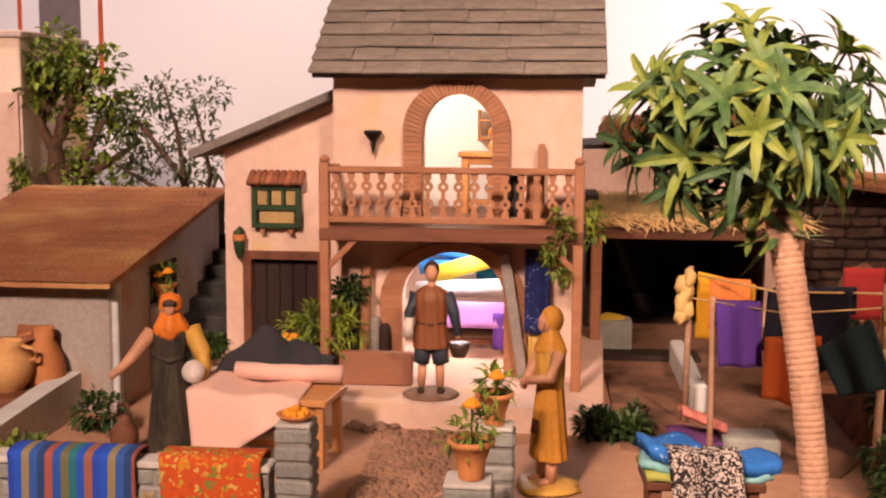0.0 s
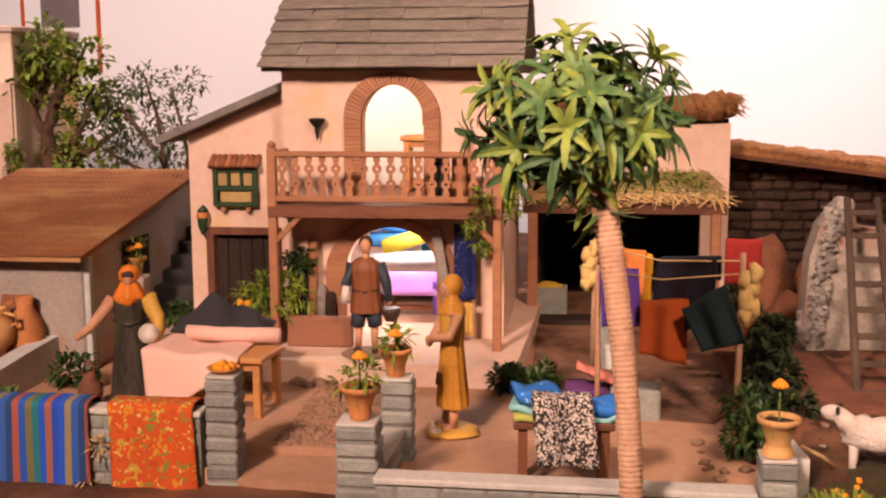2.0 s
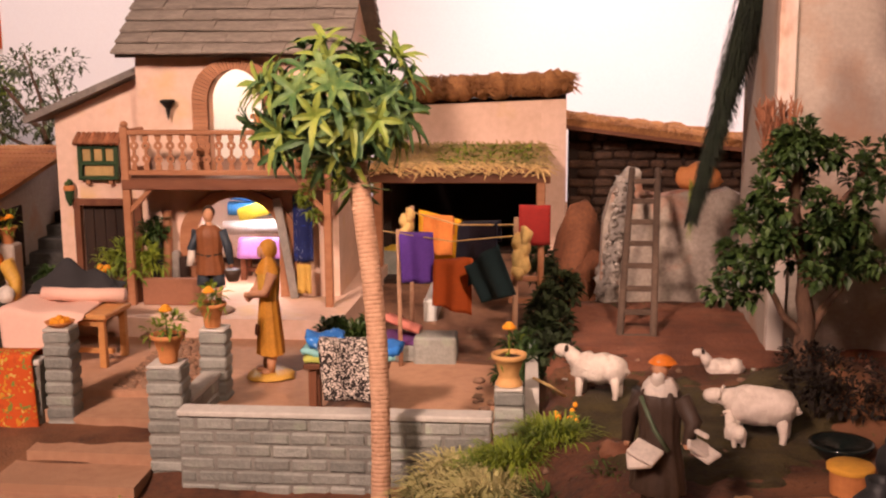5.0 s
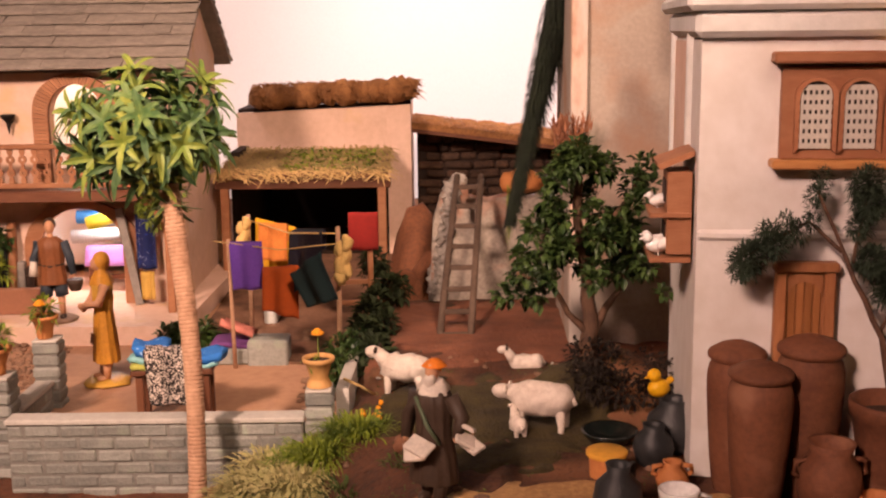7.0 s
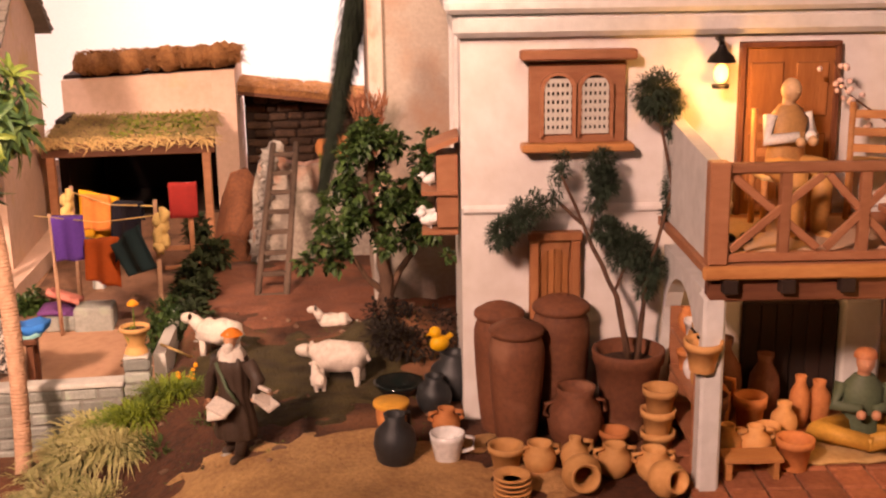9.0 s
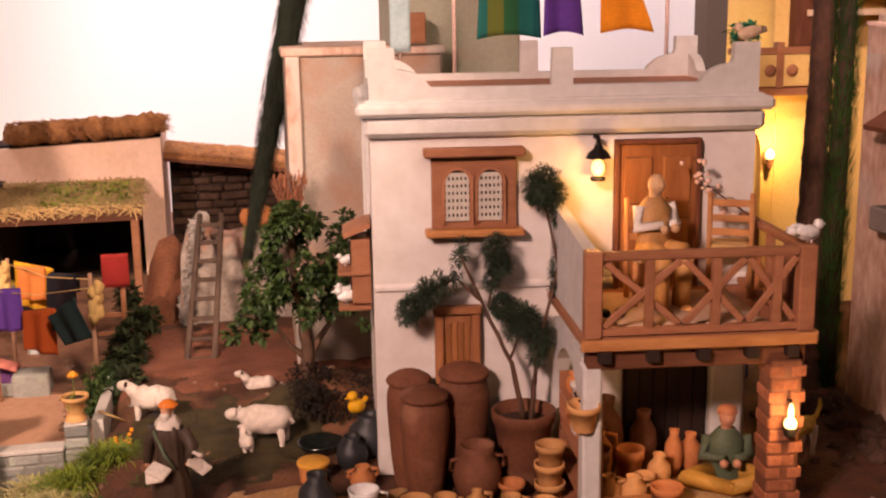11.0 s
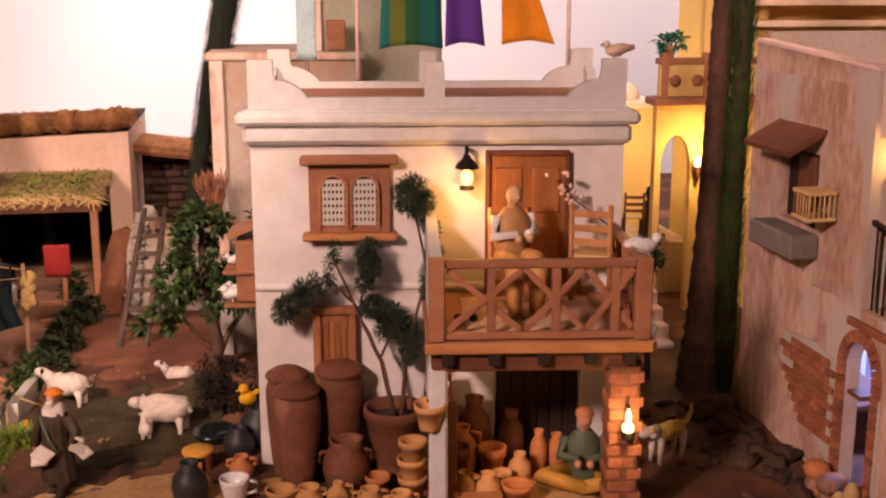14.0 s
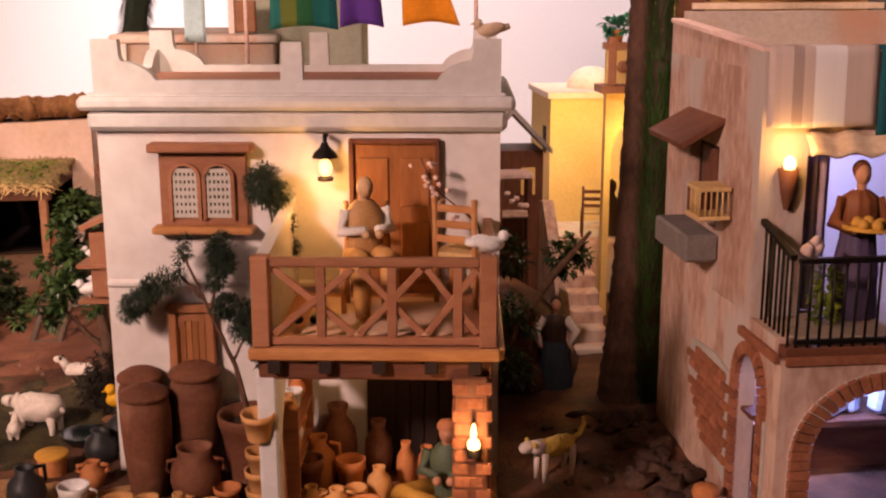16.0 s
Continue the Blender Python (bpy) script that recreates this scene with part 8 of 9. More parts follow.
# goods in the shop below
random.seed(150)
single("shop_counter", G().box((1.80, 0.57, 0.165), (0.26, 0.08, 0.012), ch=0.002).box((1.80, 0.58, 0.125), (0.24, 0.05, 0.07)), M_wood_h, "dark wooden counter inside the shop", "counter")
M_paleb = mat("pale_shop_cloth", (0.62, 0.66, 0.75), rough=0.8)
for k, (x, y, z, w, h) in enumerate(((1.690, 0.47, 0.162, 0.02, 0.03), (1.715, 0.45, 0.162, 0.018, 0.016), (1.735, 0.49, 0.162, 0.03, 0.06), (1.77, 0.46, 0.162, 0.05, 0.075), (1.80, 0.47, 0.162, 0.02, 0.045), (1.84, 0.46, 0.162, 0.03, 0.05))):
    single("shop_bundle", G().box((0, 0, h / 2), (w, 0.025, h), ch=0.005, rot=(0, rnd(-10, 10), 0)), M_paleb, "pale wrapped bundle on the shop counter", "bundle", (x + 0.03, y + 0.09, z + 0.0095), rnd(0, 40), "shop bundles")
single("shop_shelf", G().box((1.665, 0.46, 0.228), (0.05, 0.10, 0.006)), M_wood_h, "wooden shelf inside the side arch", "shelf")
for k in range(46):
    x, y = rnd(1.655, 1.87), rnd(0.288, 0.350)
    if k > 32:
        x, y = rnd(1.590, 1.622), rnd(0.345, 0.44)
    r = rnd(0.013, 0.020)
    z = 0.094 + r * 0.72 + (0.020 if k % 3 == 0 else 0)
    if k % 5 == 2:
        single("bread_roll", G().ball((0, 0, 0), r * 0.9, (0.7, 0.7, 1.3), 12), M_straw, "pale upright loaf before the arch", "bread", (x, y, z), group="goods before the arch")
    else:
        single("pumpkin", G().lathe([(r * 0.3, -r * 0.7), (r * 0.8, -r * 0.5), (r, 0), (r * 0.8, r * 0.55), (r * 0.2, r * 0.7), (0.0002, r * 0.66)], 24, fold=0.06, nf=8), M_terra if k % 2 else M_stone, "small brown-orange gourd heaped before the arch", "gourd", (x, y, z), group="goods before the arch")

# ---- yellow houses behind the lane ----
A = thing("yellow_arcade", "yellow plastered arcade with a balustraded balcony", "house", (1.675, 1.28, 0.06))
g = G()
g.archwall(0.0, 0.10, 0.0, 0.46, 0.0, 0.02, 0.012, 0.075, 0.33, 0.395)
part("arch_wall", g, M_yellow, A)
part("wall", G().box((0.30, 0.01, 0.23), (0.398, 0.02, 0.46)).box((0.36, 0.25, 0.35), (0.30, 0.4, 0.69)), M_yellow, A)
part("floor_edge", G().box((0.10, -0.015, 0.465), (0.24, 0.06, 0.014), rot=(0, 0, 0)), M_rail, A)
part("parapet", G().box((0.10, -0.03, 0.505), (0.22, 0.012, 0.06)), M_yellow, A)
part("top_rail", G().box((0.10, -0.03, 0.542), (0.23, 0.018, 0.012)), M_rail, A)
for k in range(5):
    part("roundel", G().lathe([(0.011, 0), (0.011, 0.004), (0.006, 0.005)], 16, (0.02 + 0.045 * k, -0.036, 0.505), rot=(90, 0, 0)), M_rail, A)
for x in (0.0, 0.085):
    part("post", G().box((x, -0.03, 0.515), (0.014, 0.02, 0.085)), M_rail, A)
part("upper_window", G().box((0.15, 0.0, 0.61), (0.05, 0.02, 0.14)), M_wood, A)
part("upper_wall", G().box((0.16, 0.02, 0.60), (0.13, 0.02, 0.28)), M_yellow, A)
part("upper_cornice", G().box((0.33, 0.0, 0.655), (0.36, 0.06, 0.02)).box((0.33, 0.01, 0.61), (0.36, 0.05, 0.012)), M_cream, A)
al = thing("arcade_torch", "small glowing wall torch on the arcade", "torch", (1.758, 1.262, 0.395))
part("cone", G().lathe([(0.003, -0.02), (0.008, 0.0)], 10), M_wood, al)
part("flame", G().ball((0, 0, 0.008), 0.009, (1, 1, 1.3), 12), M_flame, al, "glowing flame")
Y = thing("yellow_house", "bright yellow house with a small pale dome", "house", (1.665, 1.75, 0.06))
part("wall", G().box((0.10, 0.12, 0.20), (0.20, 0.24, 0.40)), M_yellow, Y)
part("coping", G().box((0.10, 0.12, 0.405), (0.215, 0.255, 0.014)), M_cream, Y)
part("dome", G().ball((0.12, 0.12, 0.41), 0.06, (1, 1, 0.85), 24), M_cream, Y)
part("dark_window", G().box((0.0, 0.06, 0.30), (0.006, 0.03, 0.06)), M_dark, Y)
K = thing("dark_hut", "small dark brown hut with a grey gabled roof", "hut", (1.505, 1.30, 0.06))
part("wall", G().box((0, 0, 0.178), (0.10, 0.10, 0.356)), M_wood, K)
part("roof", G().prism([(-0.075, 0.355), (-0.01, 0.425), (0.062, 0.352), (0.062, 0.362), (-0.01, 0.437), (-0.075, 0.365)], -0.075, 0.06), M_slate, K)
# the lit look comes from yellow plaster colour; nothing glows here
part("window", G().box((0.022, -0.051, 0.30), (0.026, 0.004, 0.05), ch=0.001), M_yellow, K, "small lit yellow window")
gs_ = thing("garden_steps", "worn pink steps with a sloping parapet in the back lane", "steps", (1.555, 1.02, 0.085))
for k in range(6):
    part("step", G().box((0.045, 0.03 + 0.032 * k, 0.012 + 0.012 * k), (0.075, 0.034, 0.024 + 0.024 * k), ch=0.003), M_worn, gs_)
part("parapet", G().prism([(-0.02, -0.02), (0.20, -0.02), (0.20, 0.245), (0.17, 0.250), (0.0, 0.085), (-0.02, 0.080)], -0.012, 0.008, plane="yz"), M_worn, gs_, "sloping plaster parapet")
lt_ = thing("lane_table", "pale table with small flowers in the back lane", "table", (1.484, 1.15, 0.085))
part("tabletop", G().box((0, 0, 0.305), (0.062, 0.05, 0.010), ch=0.002), M_pinkb, lt_)
part("shelf", G().box((0, 0, 0.235), (0.058, 0.046, 0.006), ch=0.002), M_worn, lt_)
for sx in (-1, 1):
    for sy in (-1, 1):
        part("leg", G().box((sx * 0.026, sy * 0.020, 0.15), (0.007, 0.007, 0.30)), M_wood, lt_)
random.seed(158)
for k in range(5):
    p = (1.470 + 0.008 * k, 1.128 + rnd(-0.004, 0.004), 0.338 + rnd(0, 0.022))
    single("pale_bloom", G().ball((0, 0, 0), 0.0055, (1, 1, 0.8), 9, lump=0.5), M_pinkb, "small pale bloom on the lane table", "flower", p, group="blooms on the lane table")
single("lane_bough", G().tube([(1.425, 0.86, 0.10), (1.445, 0.87, 0.20), (1.500, 0.92, 0.255), (1.575, 0.95, 0.33)], [0.008, 0.007, 0.006, 0.003], 8, bumpy=0.15), M_trunk, "crooked dark bough across the back lane", "bough")
ladder_chair((1.700, 1.47, 0.206), 170, 1.0, M_wood, "small dark chair on the far terrace")
single("far_terrace", G().box((1.70, 1.52, 0.13), (0.24, 0.20, 0.15), ch=0.004), M_worn, "worn plaster terrace in the back", "terrace")
single("dark_figurine", G().lathe([(0.022, 0), (0.018, 0.05), (0.012, 0.075), (0.006, 0.085), (0.010, 0.095), (0.009, 0.108), (0.001, 0.115)], 16), M_soil, "small dark seated figurine on the far terrace", "figurine", (1.742, 1.48, 0.206))
random.seed(155)
single("roof_plant", leaf_cloud([(0, 0, 0.0, 0.016), (0.016, 0, 0.004, 0.012), (-0.014, 0, 0.004, 0.01)], 160, 0.016), mat("sea_green_leaf", (0.02, 0.16, 0.08), rough=0.5), "bright green potted plant on the arcade balcony", "plant", (1.685, 1.25, 0.635))
single("roof_plant_pot", G().lathe(flare(0.012, 0.022), 16, cap=False), M_terra, "small pot on the arcade balcony", "pot", (1.685, 1.25, 0.608))
for k, (x, y, z, r) in enumerate(((1.445, 0.88, 0.22, 0.030), (1.530, 0.96, 0.285, 0.022), (1.415, 0.78, 0.345, 0.028), (1.555, 0.965, 0.300, 0.018), (1.435, 0.84, 0.15, 0.026))):
    random.seed(160 + k)
    single("lane_shrub", leaf_cloud([(0, 0, 0, r), (0.012, 0, -0.016, r * 0.8), (-0.010, 0, 0.012, r * 0.7)], 260, 0.012), M_leafd, "dark shrub in the back lane", "plant", (x, y, z))
single("lane_bank", G().ball((0, 0, 0), 1, (0.10, 0.16, 0.10), 18, lump=0.4), M_earth, "earth bank behind the lane", "bank", (1.46, 1.02, 0.12))

# ---- painted clay figurines: each one plain mesh ----
def paint(name, c, k=0.7):
    return mat(name, c, tuple(x * k for x in c), rough=0.55, s1=50, s2=260, bump=0.35, bs=300, rnd=0.02)


F_skin, F_or, F_dkg = paint("painted_skin", (0.60, 0.30, 0.17)), paint("painted_orange", (0.75, 0.20, 0.02)), paint("painted_dark_green", (0.045, 0.036, 0.026), 0.5)
F_och, F_brn, F_blu = paint("painted_ochre", (0.62, 0.34, 0.06)), paint("painted_brown", (0.22, 0.075, 0.028)), paint("painted_dark_blue", (0.035, 0.045, 0.06))
F_hair, F_wht, F_drk = paint("painted_hair", (0.05, 0.028, 0.018)), paint("painted_white", (0.70, 0.60, 0.52)), paint("painted_dark_robe", (0.065, 0.04, 0.028))
F_gld, F_grn, F_bei = paint("painted_gold", (0.62, 0.27, 0.035)), paint("painted_green", (0.10, 0.13, 0.075)), paint("painted_beige", (0.62, 0.40, 0.20))


def figurine(label, at, rz, h, mats, robe, head=True, hood=None, arms=(), extra=None, lean=0.0, name="figurine"):
    """robe: (radius, height, material) rings from the hem to the neck, in shares of the height; the figure faces -y."""
    g = G()
    seg = []
    for i, (r, z, mi) in enumerate(robe):
        if seg and seg[-1][2] != mi:
            g.lathe([(a * h, b * h) for a, b, _ in seg] + [(r * h, z * h)], 44, sx=1.0, sy=0.78, fold=0.075, nf=11, mi=seg[-1][2])
            seg = []
        seg.append((r, z, mi))
    g.lathe([(a * h, b * h) for a, b, _ in seg], 44, sx=1.0, sy=0.78, fold=0.06, nf=11, mi=seg[-1][2])
    if head:
        g.tube([(0, 0, 0.80 * h), (0, -0.006 * h, 0.88 * h)], 0.030 * h, 10, mi=0)
        g.ball((0, -0.012 * h, 0.925 * h), 0.055 * h, (0.88, 1.0, 1.22), 16, mi=0)
        g.ball((0, -0.066 * h, 0.915 * h), 0.010 * h, (0.8, 1, 1.2), 8, mi=0)
    if hood == "scarf":
        g.ball((0, 0.006 * h, 0.937 * h), 0.066 * h, (0.95, 1.0, 1.18), 16, mi=1)
        g.ball((0, -0.058 * h, 0.92 * h), 0.034 * h, (1, 0.5, 1.3), 12, mi=0)
        g.lathe([(0.105 * h, 0.77 * h), (0.085 * h, 0.82 * h), (0.052 * h, 0.87 * h), (0.045 * h, 0.90 * h)], 20, sy=0.85, fold=0.08, nf=6, mi=1)
    elif hood is not None:
        g.ball((0, 0.020 * h, 0.952 * h), 0.060 * h, (0.98, 0.95, 1.08), 14, mi=hood)
    for pts, r, mi, hand in arms:
        g.tube([tuple(c * h for c in p) for p in pts], [x * h for x in r], 10, mi=mi)
        if hand is not None:
            g.ball(tuple(c * h for c in pts[-1]), 0.024 * h, (1, 1, 1.1), 10, mi=hand)
    if extra:
        extra(g, h)
    ob = single(name, g, mats, label, "figurine", at, rz)
    return ob


def ex_wash(g, h):
    g.lathe([(0.001, 0), (0.066 * h, 0.004 * h), (0.070 * h, 0.014 * h), (0.02 * h, 0.022 * h)], 20, (0.15 * h, -0.17 * h, 0.55 * h), rot=(70, 0, 0), mi=4)
    g.tube([(-0.115 * h, -0.01 * h, 0.62 * h), (0, -0.095 * h, 0.60 * h), (0.115 * h, -0.01 * h, 0.62 * h)], 0.016 * h, 8, mi=2)
    g.lathe([(0.098 * h, 0.755 * h), (0.112 * h, 0.785 * h), (0.100 * h, 0.82 * h), (0.075 * h, 0.86 * h), (0.060 * h, 0.89 * h)], 30, sy=0.95, fold=0.09, nf=6, mi=1)
    g.ball((0, -0.075 * h, 0.765 * h), 0.05 * h, (1.1, 0.6, 0.9), 14, lump=0.4, mi=1)
    g.ball((0, -0.052 * h, 0.948 * h), 0.044 * h, (1.05, 0.55, 0.7), 12, mi=5)
    g.lathe([(0.070 * h, 0.91 * h), (0.072 * h, 0.955 * h), (0.055 * h, 0.995 * h), (0.001, 1.012 * h)], 22, (0, 0.012 * h, 0), sy=1.05, mi=1)
    g.tube([(0.12 * h, 0.06 * h, 0.79 * h), (0.18 * h, 0.05 * h, 0.60 * h), (0.17 * h, 0.06 * h, 0.40 * h)], [0.05 * h, 0.06 * h, 0.03 * h], 12, bumpy=0.12, mi=3)
    for s in (-1, 1):
        g.ball((s * 0.07 * h, -0.10 * h, 0.02 * h), 0.032 * h, (0.9, 1.6, 0.7), 10, mi=0)


F_dress = mat("painted_dark_dress", (0.075, 0.062, 0.044), (0.022, 0.018, 0.014), rough=0.38, s1=60, s2=260, bump=0.35, bs=300, rnd=0.02, stretch=(1, 1, 0.25))
figurine("washerwoman figurine in orange headscarf and dark dress", (-0.286, 1.228, 0.046), 12, 0.186, [F_skin, F_or, F_dress, F_och, F_wht, F_hair],
         [(0.165, 0.0, 2), (0.168, 0.03, 2), (0.150, 0.15, 2), (0.128, 0.34, 2), (0.108, 0.52, 2), (0.098, 0.61, 2), (0.118, 0.70, 2), (0.118, 0.78, 2), (0.06, 0.83, 2)], hood="scarf",
         arms=[([(-0.115, 0, 0.77), (-0.20, -0.05, 0.66), (-0.27, -0.10, 0.58), (-0.34, -0.14, 0.53)], (0.050, 0.042, 0.032, 0.024), 0, 0), ([(0.115, 0, 0.78), (0.19, -0.03, 0.64), (0.21, -0.07, 0.56), (0.19, -0.16, 0.50)], (0.060, 0.056, 0.044, 0.030), 3, 0)], extra=ex_wash)


def ex_man(g, h):
    for s in (-1, 1):
        g.tube([(s * 0.065 * h, 0, 0.30 * h), (s * 0.07 * h, -0.005 * h, 0.06 * h)], [0.04 * h, 0.026 * h], 10, mi=0)
        g.ball((s * 0.075 * h, -0.03 * h, 0.045 * h), 0.035 * h, (0.9, 1.7, 0.8), 12, mi=4)
        g.tube([(s * 0.055 * h, 0, 0.40 * h), (s * 0.075 * h, 0, 0.25 * h)], [0.07 * h, 0.062 * h], 12, mi=2)
    g.lathe([(0.20 * h, 0.0), (0.215 * h, 0.012 * h), (0.19 * h, 0.028 * h), (0.0005, 0.03 * h)], 22, mi=5)
    g.lathe([(0.05 * h, 0.30 * h), (0.075 * h, 0.36 * h), (0.08 * h, 0.41 * h), (0.06 * h, 0.41 * h)], 14, (0.21 * h, -0.03 * h, 0.0), mi=4)
    g.tube([(-0.115 * h, -0.04 * h, 0.565 * h), (0, -0.09 * h, 0.55 * h), (0.115 * h, -0.04 * h, 0.565 * h)], 0.012 * h, 6, mi=4)


figurine("male figurine in brown tunic carrying a dark basket", (-0.004, 1.405, 0.078), 5, 0.172, [F_skin, F_brn, F_blu, F_wht, F_hair, M_stone],
         [(0.135, 0.37, 1), (0.13, 0.42, 1), (0.112, 0.56, 1), (0.125, 0.70, 1), (0.125, 0.78, 1), (0.06, 0.83, 1)], hood=4,
         arms=[([(-0.115, 0, 0.78), (-0.165, -0.01, 0.62), (-0.16, -0.06, 0.48)], (0.050, 0.044, 0.028), 2, 0), ([(0.115, 0, 0.78), (0.17, 0, 0.62), (0.20, -0.03, 0.46)], (0.050, 0.044, 0.028), 2, 0), ([(-0.16, -0.06, 0.60), (-0.17, -0.06, 0.46)], (0.03, 0.045), 3, None)], extra=ex_man)


def ex_lady(g, h):
    g.ball((0, 0, 0.008 * h), 0.19 * h, (1.0, 0.95, 0.16), 18, mi=3, lump=0.3)
    for s in (-1, 1):
        g.tube([(s * 0.05 * h, 0.0, 0.22 * h), (s * 0.055 * h, -0.02 * h, 0.04 * h)], [0.04 * h, 0.028 * h], 10, mi=0)
        g.ball((s * 0.055 * h, -0.05 * h, 0.045 * h), 0.028 * h, (0.9, 1.9, 0.8), 10, mi=0)
    g.box((0.03 * h, -0.105 * h, 0.36 * h), (0.06 * h, 0.006 * h, 0.08 * h), rot=(-8, 0, 8), mi=4)


figurine("barefoot female figurine in golden-yellow dress with a patch", (0.150, 1.152, 0.048), -62, 0.192, [F_skin, F_gld, F_och, F_och, F_brn],
         [(0.125, 0.17, 1), (0.120, 0.25, 1), (0.100, 0.45, 1), (0.085, 0.57, 2), (0.095, 0.66, 2), (0.098, 0.78, 2), (0.05, 0.83, 2)], hood="scarf",
         arms=[([(-0.09, 0, 0.77), (-0.12, -0.05, 0.64), (-0.04, -0.14, 0.58)], (0.042, 0.036, 0.022), 0, 0), ([(0.09, 0, 0.77), (0.12, -0.06, 0.64), (0.03, -0.17, 0.62)], (0.042, 0.036, 0.022), 0, 0)], extra=ex_lady)


def ex_shep(g, h):
    for x, y in ((-0.075, 0.05), (0.075, -0.10)):
        g.tube([(x * h, 0, 0.26 * h), (x * h, y * h, 0.05 * h)], [0.055 * h, 0.042 * h], 10, mi=2)
        g.ball((x * h, (y - 0.05) * h, 0.035 * h), 0.042 * h, (1.0, 1.9, 0.8), 12, mi=2)
    g.ball((0, 0.018 * h, 0.955 * h), 0.064 * h, (1.0, 1.05, 0.80), 14, mi=1)
    g.lathe([(0.085 * h, 0.0), (0.072 * h, 0.012 * h), (0.055 * h, 0.03 * h)], 18, (0, 0.018 * h, 0.955 * h), mi=1)
    g.ball((0, -0.05 * h, 0.865 * h), 0.05 * h, (0.9, 0.8, 1.25), 12, mi=3, lump=0.4)
    g.lathe([(0.115 * h, 0.775 * h), (0.105 * h, 0.82 * h), (0.07 * h, 0.865 * h)], 20, sy=0.85, fold=0.08, nf=7, mi=3)
    g.tube([(-0.09 * h, -0.085 * h, 0.76 * h), (0.02 * h, -0.13 * h, 0.58 * h), (0.10 * h, -0.11 * h, 0.46 * h)], 0.014 * h, 6, mi=4)
    for x, y, z, w, d, q in ((-0.02, -0.17, 0.45, 0.19, 0.13, (28, 14, -10)), (-0.05, -0.18, 0.40, 0.15, 0.11, (50, -8, 20)), (0.26, -0.05, 0.50, 0.15, 0.13, (22, 30, 35)), (0.30, -0.03, 0.46, 0.11, 0.16, (12, -20, 60)), (0.27, -0.02, 0.57, 0.09, 0.10, (-20, 24, 10))):
        g.box((x * h, y * h, z * h), (w * h, d * h, 0.030 * h), rot=q, ch=0.0015, mi=3)


figurine("walking shepherd figurine in dark coat with white parcels", (0.626, 0.607, 0.086), -28, 0.148, [F_skin, F_or, F_drk, F_wht, F_grn],
         [(0.165, 0.16, 2), (0.170, 0.20, 2), (0.150, 0.34, 2), (0.120, 0.50, 2), (0.125, 0.62, 2), (0.135, 0.72, 2), (0.115, 0.79, 2), (0.06, 0.83, 2)],
         arms=[([(-0.125, 0, 0.76), (-0.19, 0.01, 0.60), (-0.17, -0.08, 0.46)], (0.058, 0.054, 0.036), 2, 0), ([(0.125, 0, 0.76), (0.21, 0.0, 0.62), (0.20, -0.07, 0.50)], (0.058, 0.054, 0.036), 2, 0)], extra=ex_shep)


def seated(label, at, rz, h, mats, bald=True, cross=False, hat=None):
    """A sitting figurine: trunk, thighs, shins, arms, head."""
    g = G()
    s0 = 0.0 if cross else 0.36
    g.lathe([(0.12 * h, s0 * h), (0.13 * h, (s0 + 0.08) * h), (0.115 * h, (s0 + 0.22) * h), (0.13 * h, (s0 + 0.34) * h), (0.06 * h, (s0 + 0.42) * h)], 22, sy=0.75, mi=1)
    for s in (-1, 1):
        if cross:
            g.tube([(s * 0.08 * h, 0, 0.09 * h), (s * 0.30 * h, -0.14 * h, 0.10 * h), (s * -0.02 * h, -0.24 * h, 0.06 * h)], [0.08 * h, 0.07 * h, 0.05 * h], 10, mi=2)
        else:
            g.tube([(s * 0.07 * h, 0, 0.40 * h), (s * 0.10 * h, -0.22 * h, 0.41 * h)], [0.085 * h, 0.07 * h], 12, mi=2)
            g.tube([(s * 0.10 * h, -0.22 * h, 0.42 * h), (s * 0.09 * h, -0.22 * h, 0.04 * h)], [0.07 * h, 0.048 * h], 12, mi=2)
            g.ball((s * 0.09 * h, -0.26 * h, 0.03 * h), 0.04 * h, (1, 1.8, 0.8), 10, mi=2)
        g.tube([(s * 0.13 * h, 0, (s0 + 0.36) * h), (s * 0.165 * h, -0.03 * h, (s0 + 0.22) * h), (s * 0.04 * h, -0.16 * h, (s0 + 0.25) * h)], [0.045 * h, 0.044 * h, 0.028 * h], 10, mi=3)
        g.ball((s * 0.045 * h, -0.18 * h, (s0 + 0.22) * h), 0.032 * h, n=10, mi=0)
    zc = (s0 + 0.50) * h
    g.tube([(0, 0, zc - 0.12 * h), (0, -0.01 * h, zc)], 0.04 * h, 10, mi=0)
    g.ball((0, -0.02 * h, zc + 0.005 * h), 0.064 * h, (0.88, 1.0, 1.15), 16, mi=0)
    g.ball((0, -0.082 * h, zc - 0.002 * h), 0.012 * h, n=8, mi=0)
    if not bald:
        g.lathe([(0.072 * h, 0.0), (0.070 * h, 0.02 * h), (0.055 * h, 0.045 * h), (0.001, 0.058 * h)], 16, (0, -0.012 * h, zc + 0.035 * h), mi=4)
    return single("figurine", g, mats, label, "figurine", at, rz)


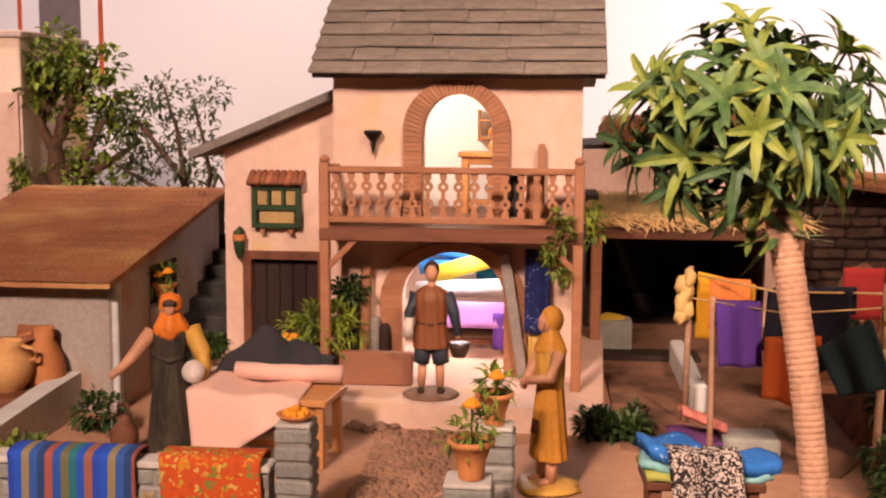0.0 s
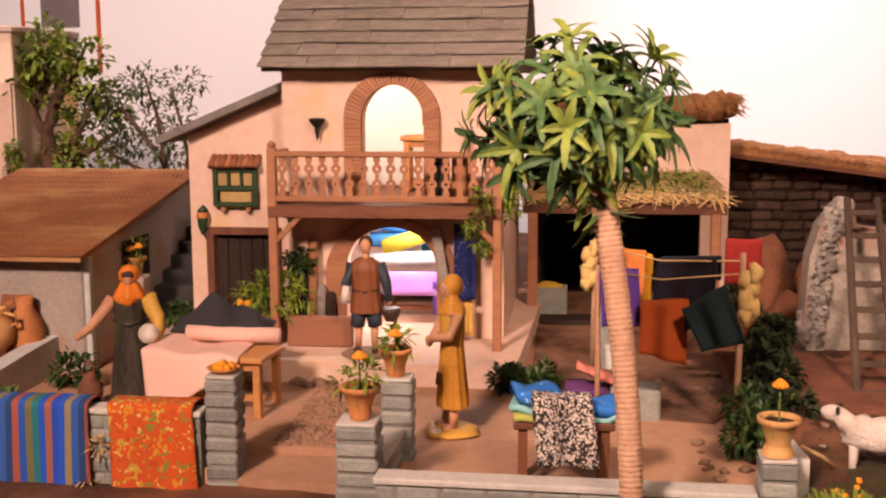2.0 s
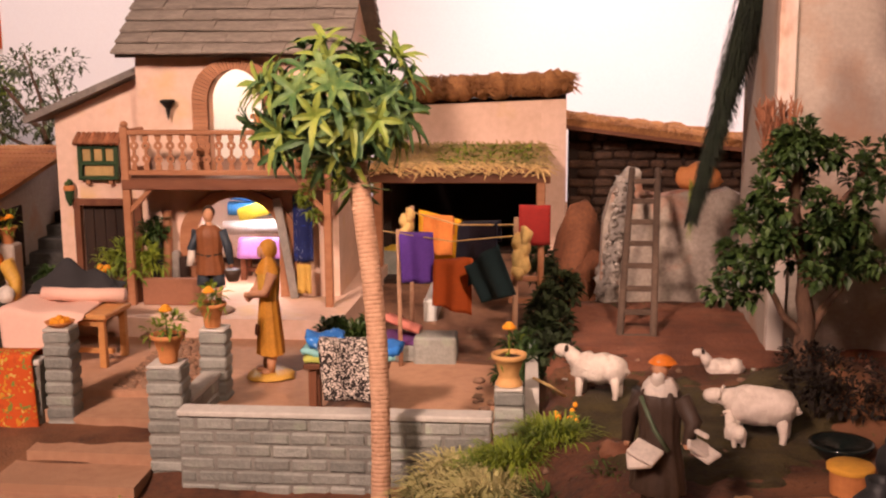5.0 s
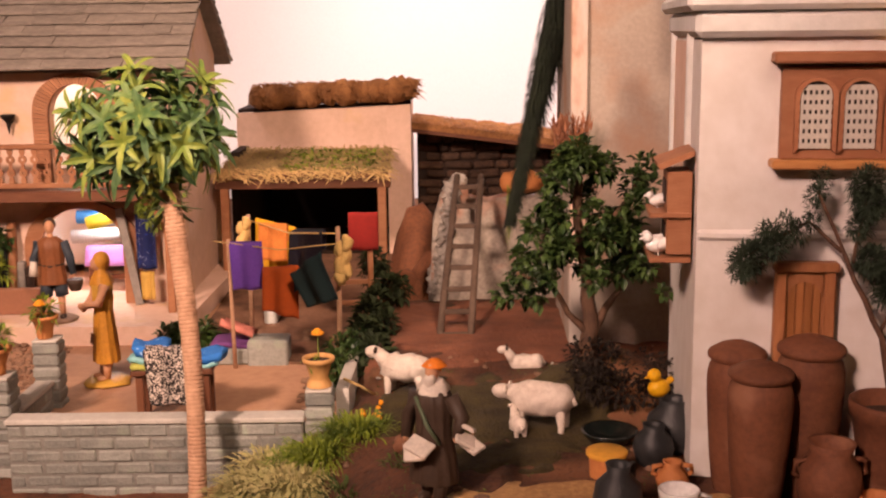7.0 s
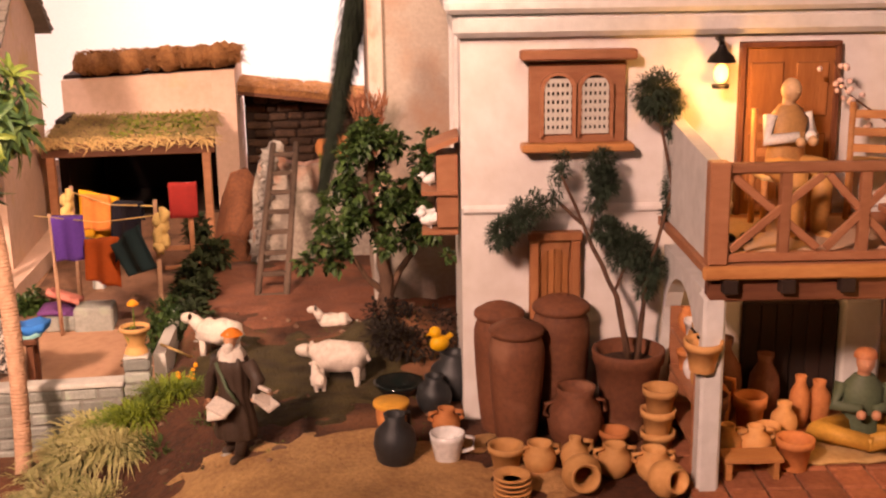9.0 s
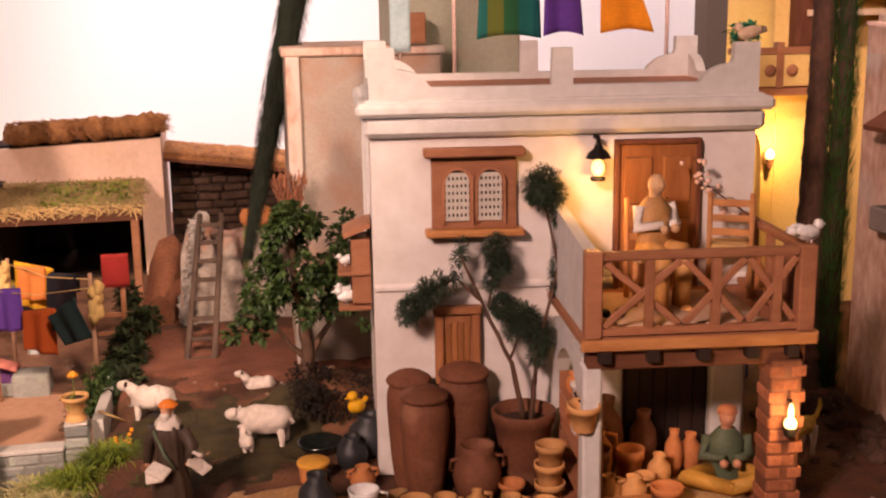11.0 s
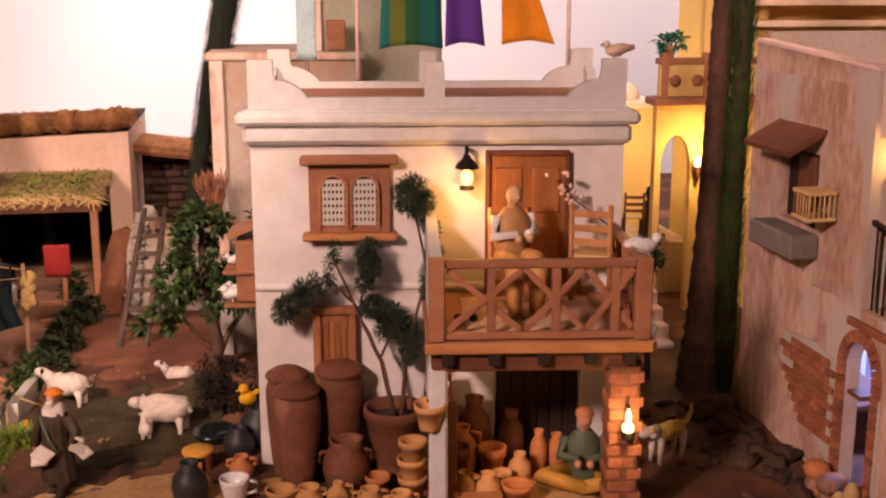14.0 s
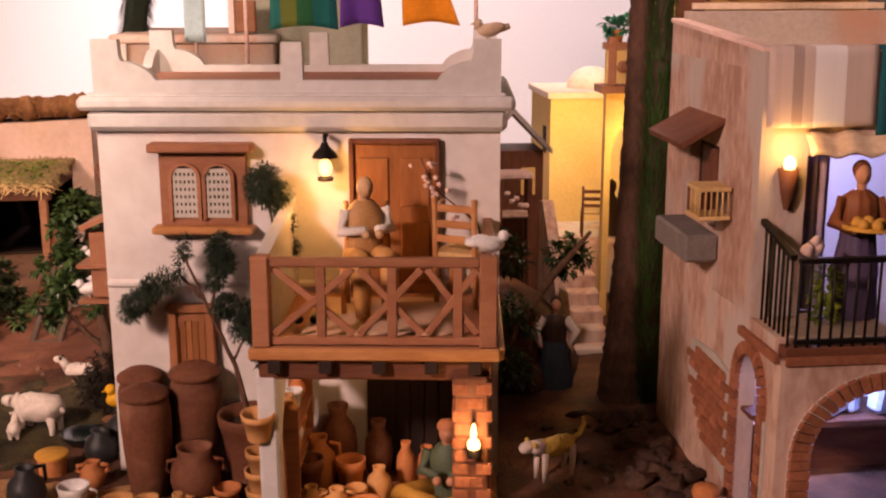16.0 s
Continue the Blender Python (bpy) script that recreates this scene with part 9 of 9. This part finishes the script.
seated("seated old man figurine in beige clothes on a chair", wpos(0.332, -0.093, BZ), 16, 0.172, [paint("painted_pale_skin", (0.66, 0.42, 0.22)), paint("painted_tan_vest", (0.50, 0.27, 0.10)), paint("painted_tan_trousers", (0.58, 0.30, 0.09)), paint("painted_white_shirt", (0.82, 0.76, 0.68)), F_bei])
seated("cross-legged potter figurine in green tunic and russet cap", wpos(0.427, -0.105, Zp + 0.004), -14, 0.175, [F_skin, F_grn, F_och, F_grn, paint("painted_russet", (0.50, 0.20, 0.09))], bald=False, cross=True)
figurine("female figurine in dark bodice and blue apron in the back lane", (1.512, 0.900, 0.088), -8, 0.150, [F_skin, F_hair, F_blu, F_wht],
         [(0.19, 0.0, 2), (0.185, 0.2, 2), (0.15, 0.42, 2), (0.11, 0.54, 1), (0.12, 0.7, 1), (0.12, 0.78, 1), (0.05, 0.83, 1)], hood=1, arms=[([(-0.1, 0, 0.77), (-0.21, -0.04, 0.64), (-0.16, -0.14, 0.52)], (0.06, 0.055, 0.03), 3, 0), ([(0.1, 0, 0.77), (0.21, -0.04, 0.64), (0.15, -0.15, 0.53)], (0.06, 0.055, 0.03), 3, 0)])
F_vio = paint("painted_violet", (0.10, 0.07, 0.13))


def ex_tray(g, h):
    g.lathe([(0.06 * h, 0.0), (0.16 * h, 0.02 * h), (0.16 * h, 0.03 * h), (0.001, 0.03 * h)], 16, (0, -0.20 * h, 0.60 * h), mi=3)
    for k in range(5):
        g.ball((0.07 * h * math.cos(k * 1.3), -0.20 * h + 0.07 * h * math.sin(k * 1.3), 0.65 * h), 0.04 * h, n=8, mi=3)


figurine("female figurine in violet dress holding a tray of fruit", (1.752, 0.415, 0.345), -8, 0.175, [F_skin, F_vio, F_brn, F_och],
         [(0.15, 0.0, 1), (0.14, 0.3, 1), (0.105, 0.55, 2), (0.12, 0.7, 2), (0.115, 0.78, 2), (0.05, 0.83, 2)], hood=2, arms=[([(-0.1, 0, 0.77), (-0.17, -0.04, 0.62), (-0.08, -0.18, 0.60)], (0.05, 0.045, 0.028), 2, 0), ([(0.1, 0, 0.77), (0.17, -0.04, 0.62), (0.08, -0.18, 0.60)], (0.05, 0.045, 0.028), 2, 0)], extra=ex_tray)


# ---- toy animals ----
def toy_beast(label, at, rz, L, mats, leg=0.55, tail="short", ears_m=0, limb_m=0, head_up=0.25, body=0.26, name="toy_sheep", category="toy sheep"):
    g = G()
    zb = leg * L
    g.ball((0, 0, zb + body * L * 0.55), body * L, (1.72, 0.98, 0.95), 22, lump=0.30)
    g.ball((-0.24 * L, 0, zb + body * L * 0.62), body * L, (0.95, 0.98, 0.92), 16, lump=0.22)
    g.ball((0.22 * L, 0, zb + body * L * 0.58), body * L, (0.95, 0.9, 0.9), 16, lump=0.22)
    g.tube([(0.33 * L, 0, zb + body * L * 0.75), (0.55 * L, 0, zb + body * L + head_up * L)], [0.17 * L, 0.11 * L], 12, mi=limb_m)
    g.ball((0.62 * L, 0, zb + body * L + head_up * L), 0.125 * L, (1.45, 0.9, 0.95), 12, lump=0.1, mi=limb_m)
    for s in (-1, 1):
        g.ball((0.54 * L, s * 0.12 * L, zb + body * L + (head_up + 0.07) * L), 0.055 * L, (0.6, 1.3, 1.2), 8, mi=ears_m)
        g.tube([(0.30 * L, s * 0.13 * L, zb + 0.06 * L), (0.31 * L, s * 0.13 * L, 0)], [0.075 * L, 0.045 * L], 8, mi=limb_m)
        g.tube([(-0.30 * L, s * 0.13 * L, zb + 0.10 * L), (-0.34 * L, s * 0.13 * L, zb * 0.5), (-0.31 * L, s * 0.13 * L, 0)], [0.095 * L, 0.055 * L, 0.042 * L], 8, mi=limb_m)
    if tail == "short":
        g.tube([(-0.42 * L, 0, zb + body * L * 0.8), (-0.52 * L, 0, zb + body * L * 0.4)], [0.06 * L, 0.04 * L], 8)
    else:
        g.tube([(-0.42 * L, 0, zb + body * L * 0.9), (-0.58 * L, 0, zb + body * L * 1.2), (-0.68 * L, 0, zb + body * L * 2.2), (-0.66 * L, 0, zb + body * L * 2.9)], [0.06 * L, 0.05 * L, 0.045 * L, 0.03 * L], 8, mi=min(1, len(mats) - 1))
    return single(name, g, mats, label, category, at, rz, "toy sheep" if "sheep" in name else "")


random.seed(170)
toy_beast("white toy sheep with dark ears looking back", (0.592, 0.925, 0.086), 160, 0.069, [M_wool, F_hair], ears_m=1, head_up=0.14, leg=0.48, body=0.27)
toy_beast("white toy sheep grazing with its head low", (0.752, 0.792, 0.084), 158, 0.077, [M_wool, F_wht], head_up=-0.06, leg=0.44, body=0.28)
toy_beast("little white toy lamb under the sheep", (0.722, 0.768, 0.084), 100, 0.036, [M_wool, F_wht], name="toy_lamb", category="toy lamb")
toy_beast("pale toy lamb lying with dark ears", (0.755, 1.035, 0.084), 175, 0.050, [M_wool, F_hair], ears_m=1, leg=0.2, name="toy_lamb", category="toy lamb")
F_yel = paint("painted_straw_yellow", (0.60, 0.42, 0.08))
toy_beast("small yellow and white toy cat with raised tail", (1.444, 0.560, 0.098), 205, 0.068, [F_yel, F_yel, F_wht], limb_m=2, tail="long", leg=0.5, body=0.19, head_up=0.02, name="toy_cat", category="toy cat")
g = G().ball((0, 0, 0.012), 0.011, (1.2, 0.9, 0.95), 12).ball((-0.006, 0, 0.027), 0.0075, n=12).tube([(-0.012, 0, 0.026), (-0.018, 0, 0.025)], [0.0025, 0.0006], 6).box((0.012, 0, 0.018), (0.012, 0.006, 0.005), rot=(0, -35, 0))
single("toy_chick", g, paint("painted_chick_yellow", (0.75, 0.40, 0.01)), "bright yellow toy chick perched on a dark pot", "toy chick", (0.872, 0.722, 0.152), 20)
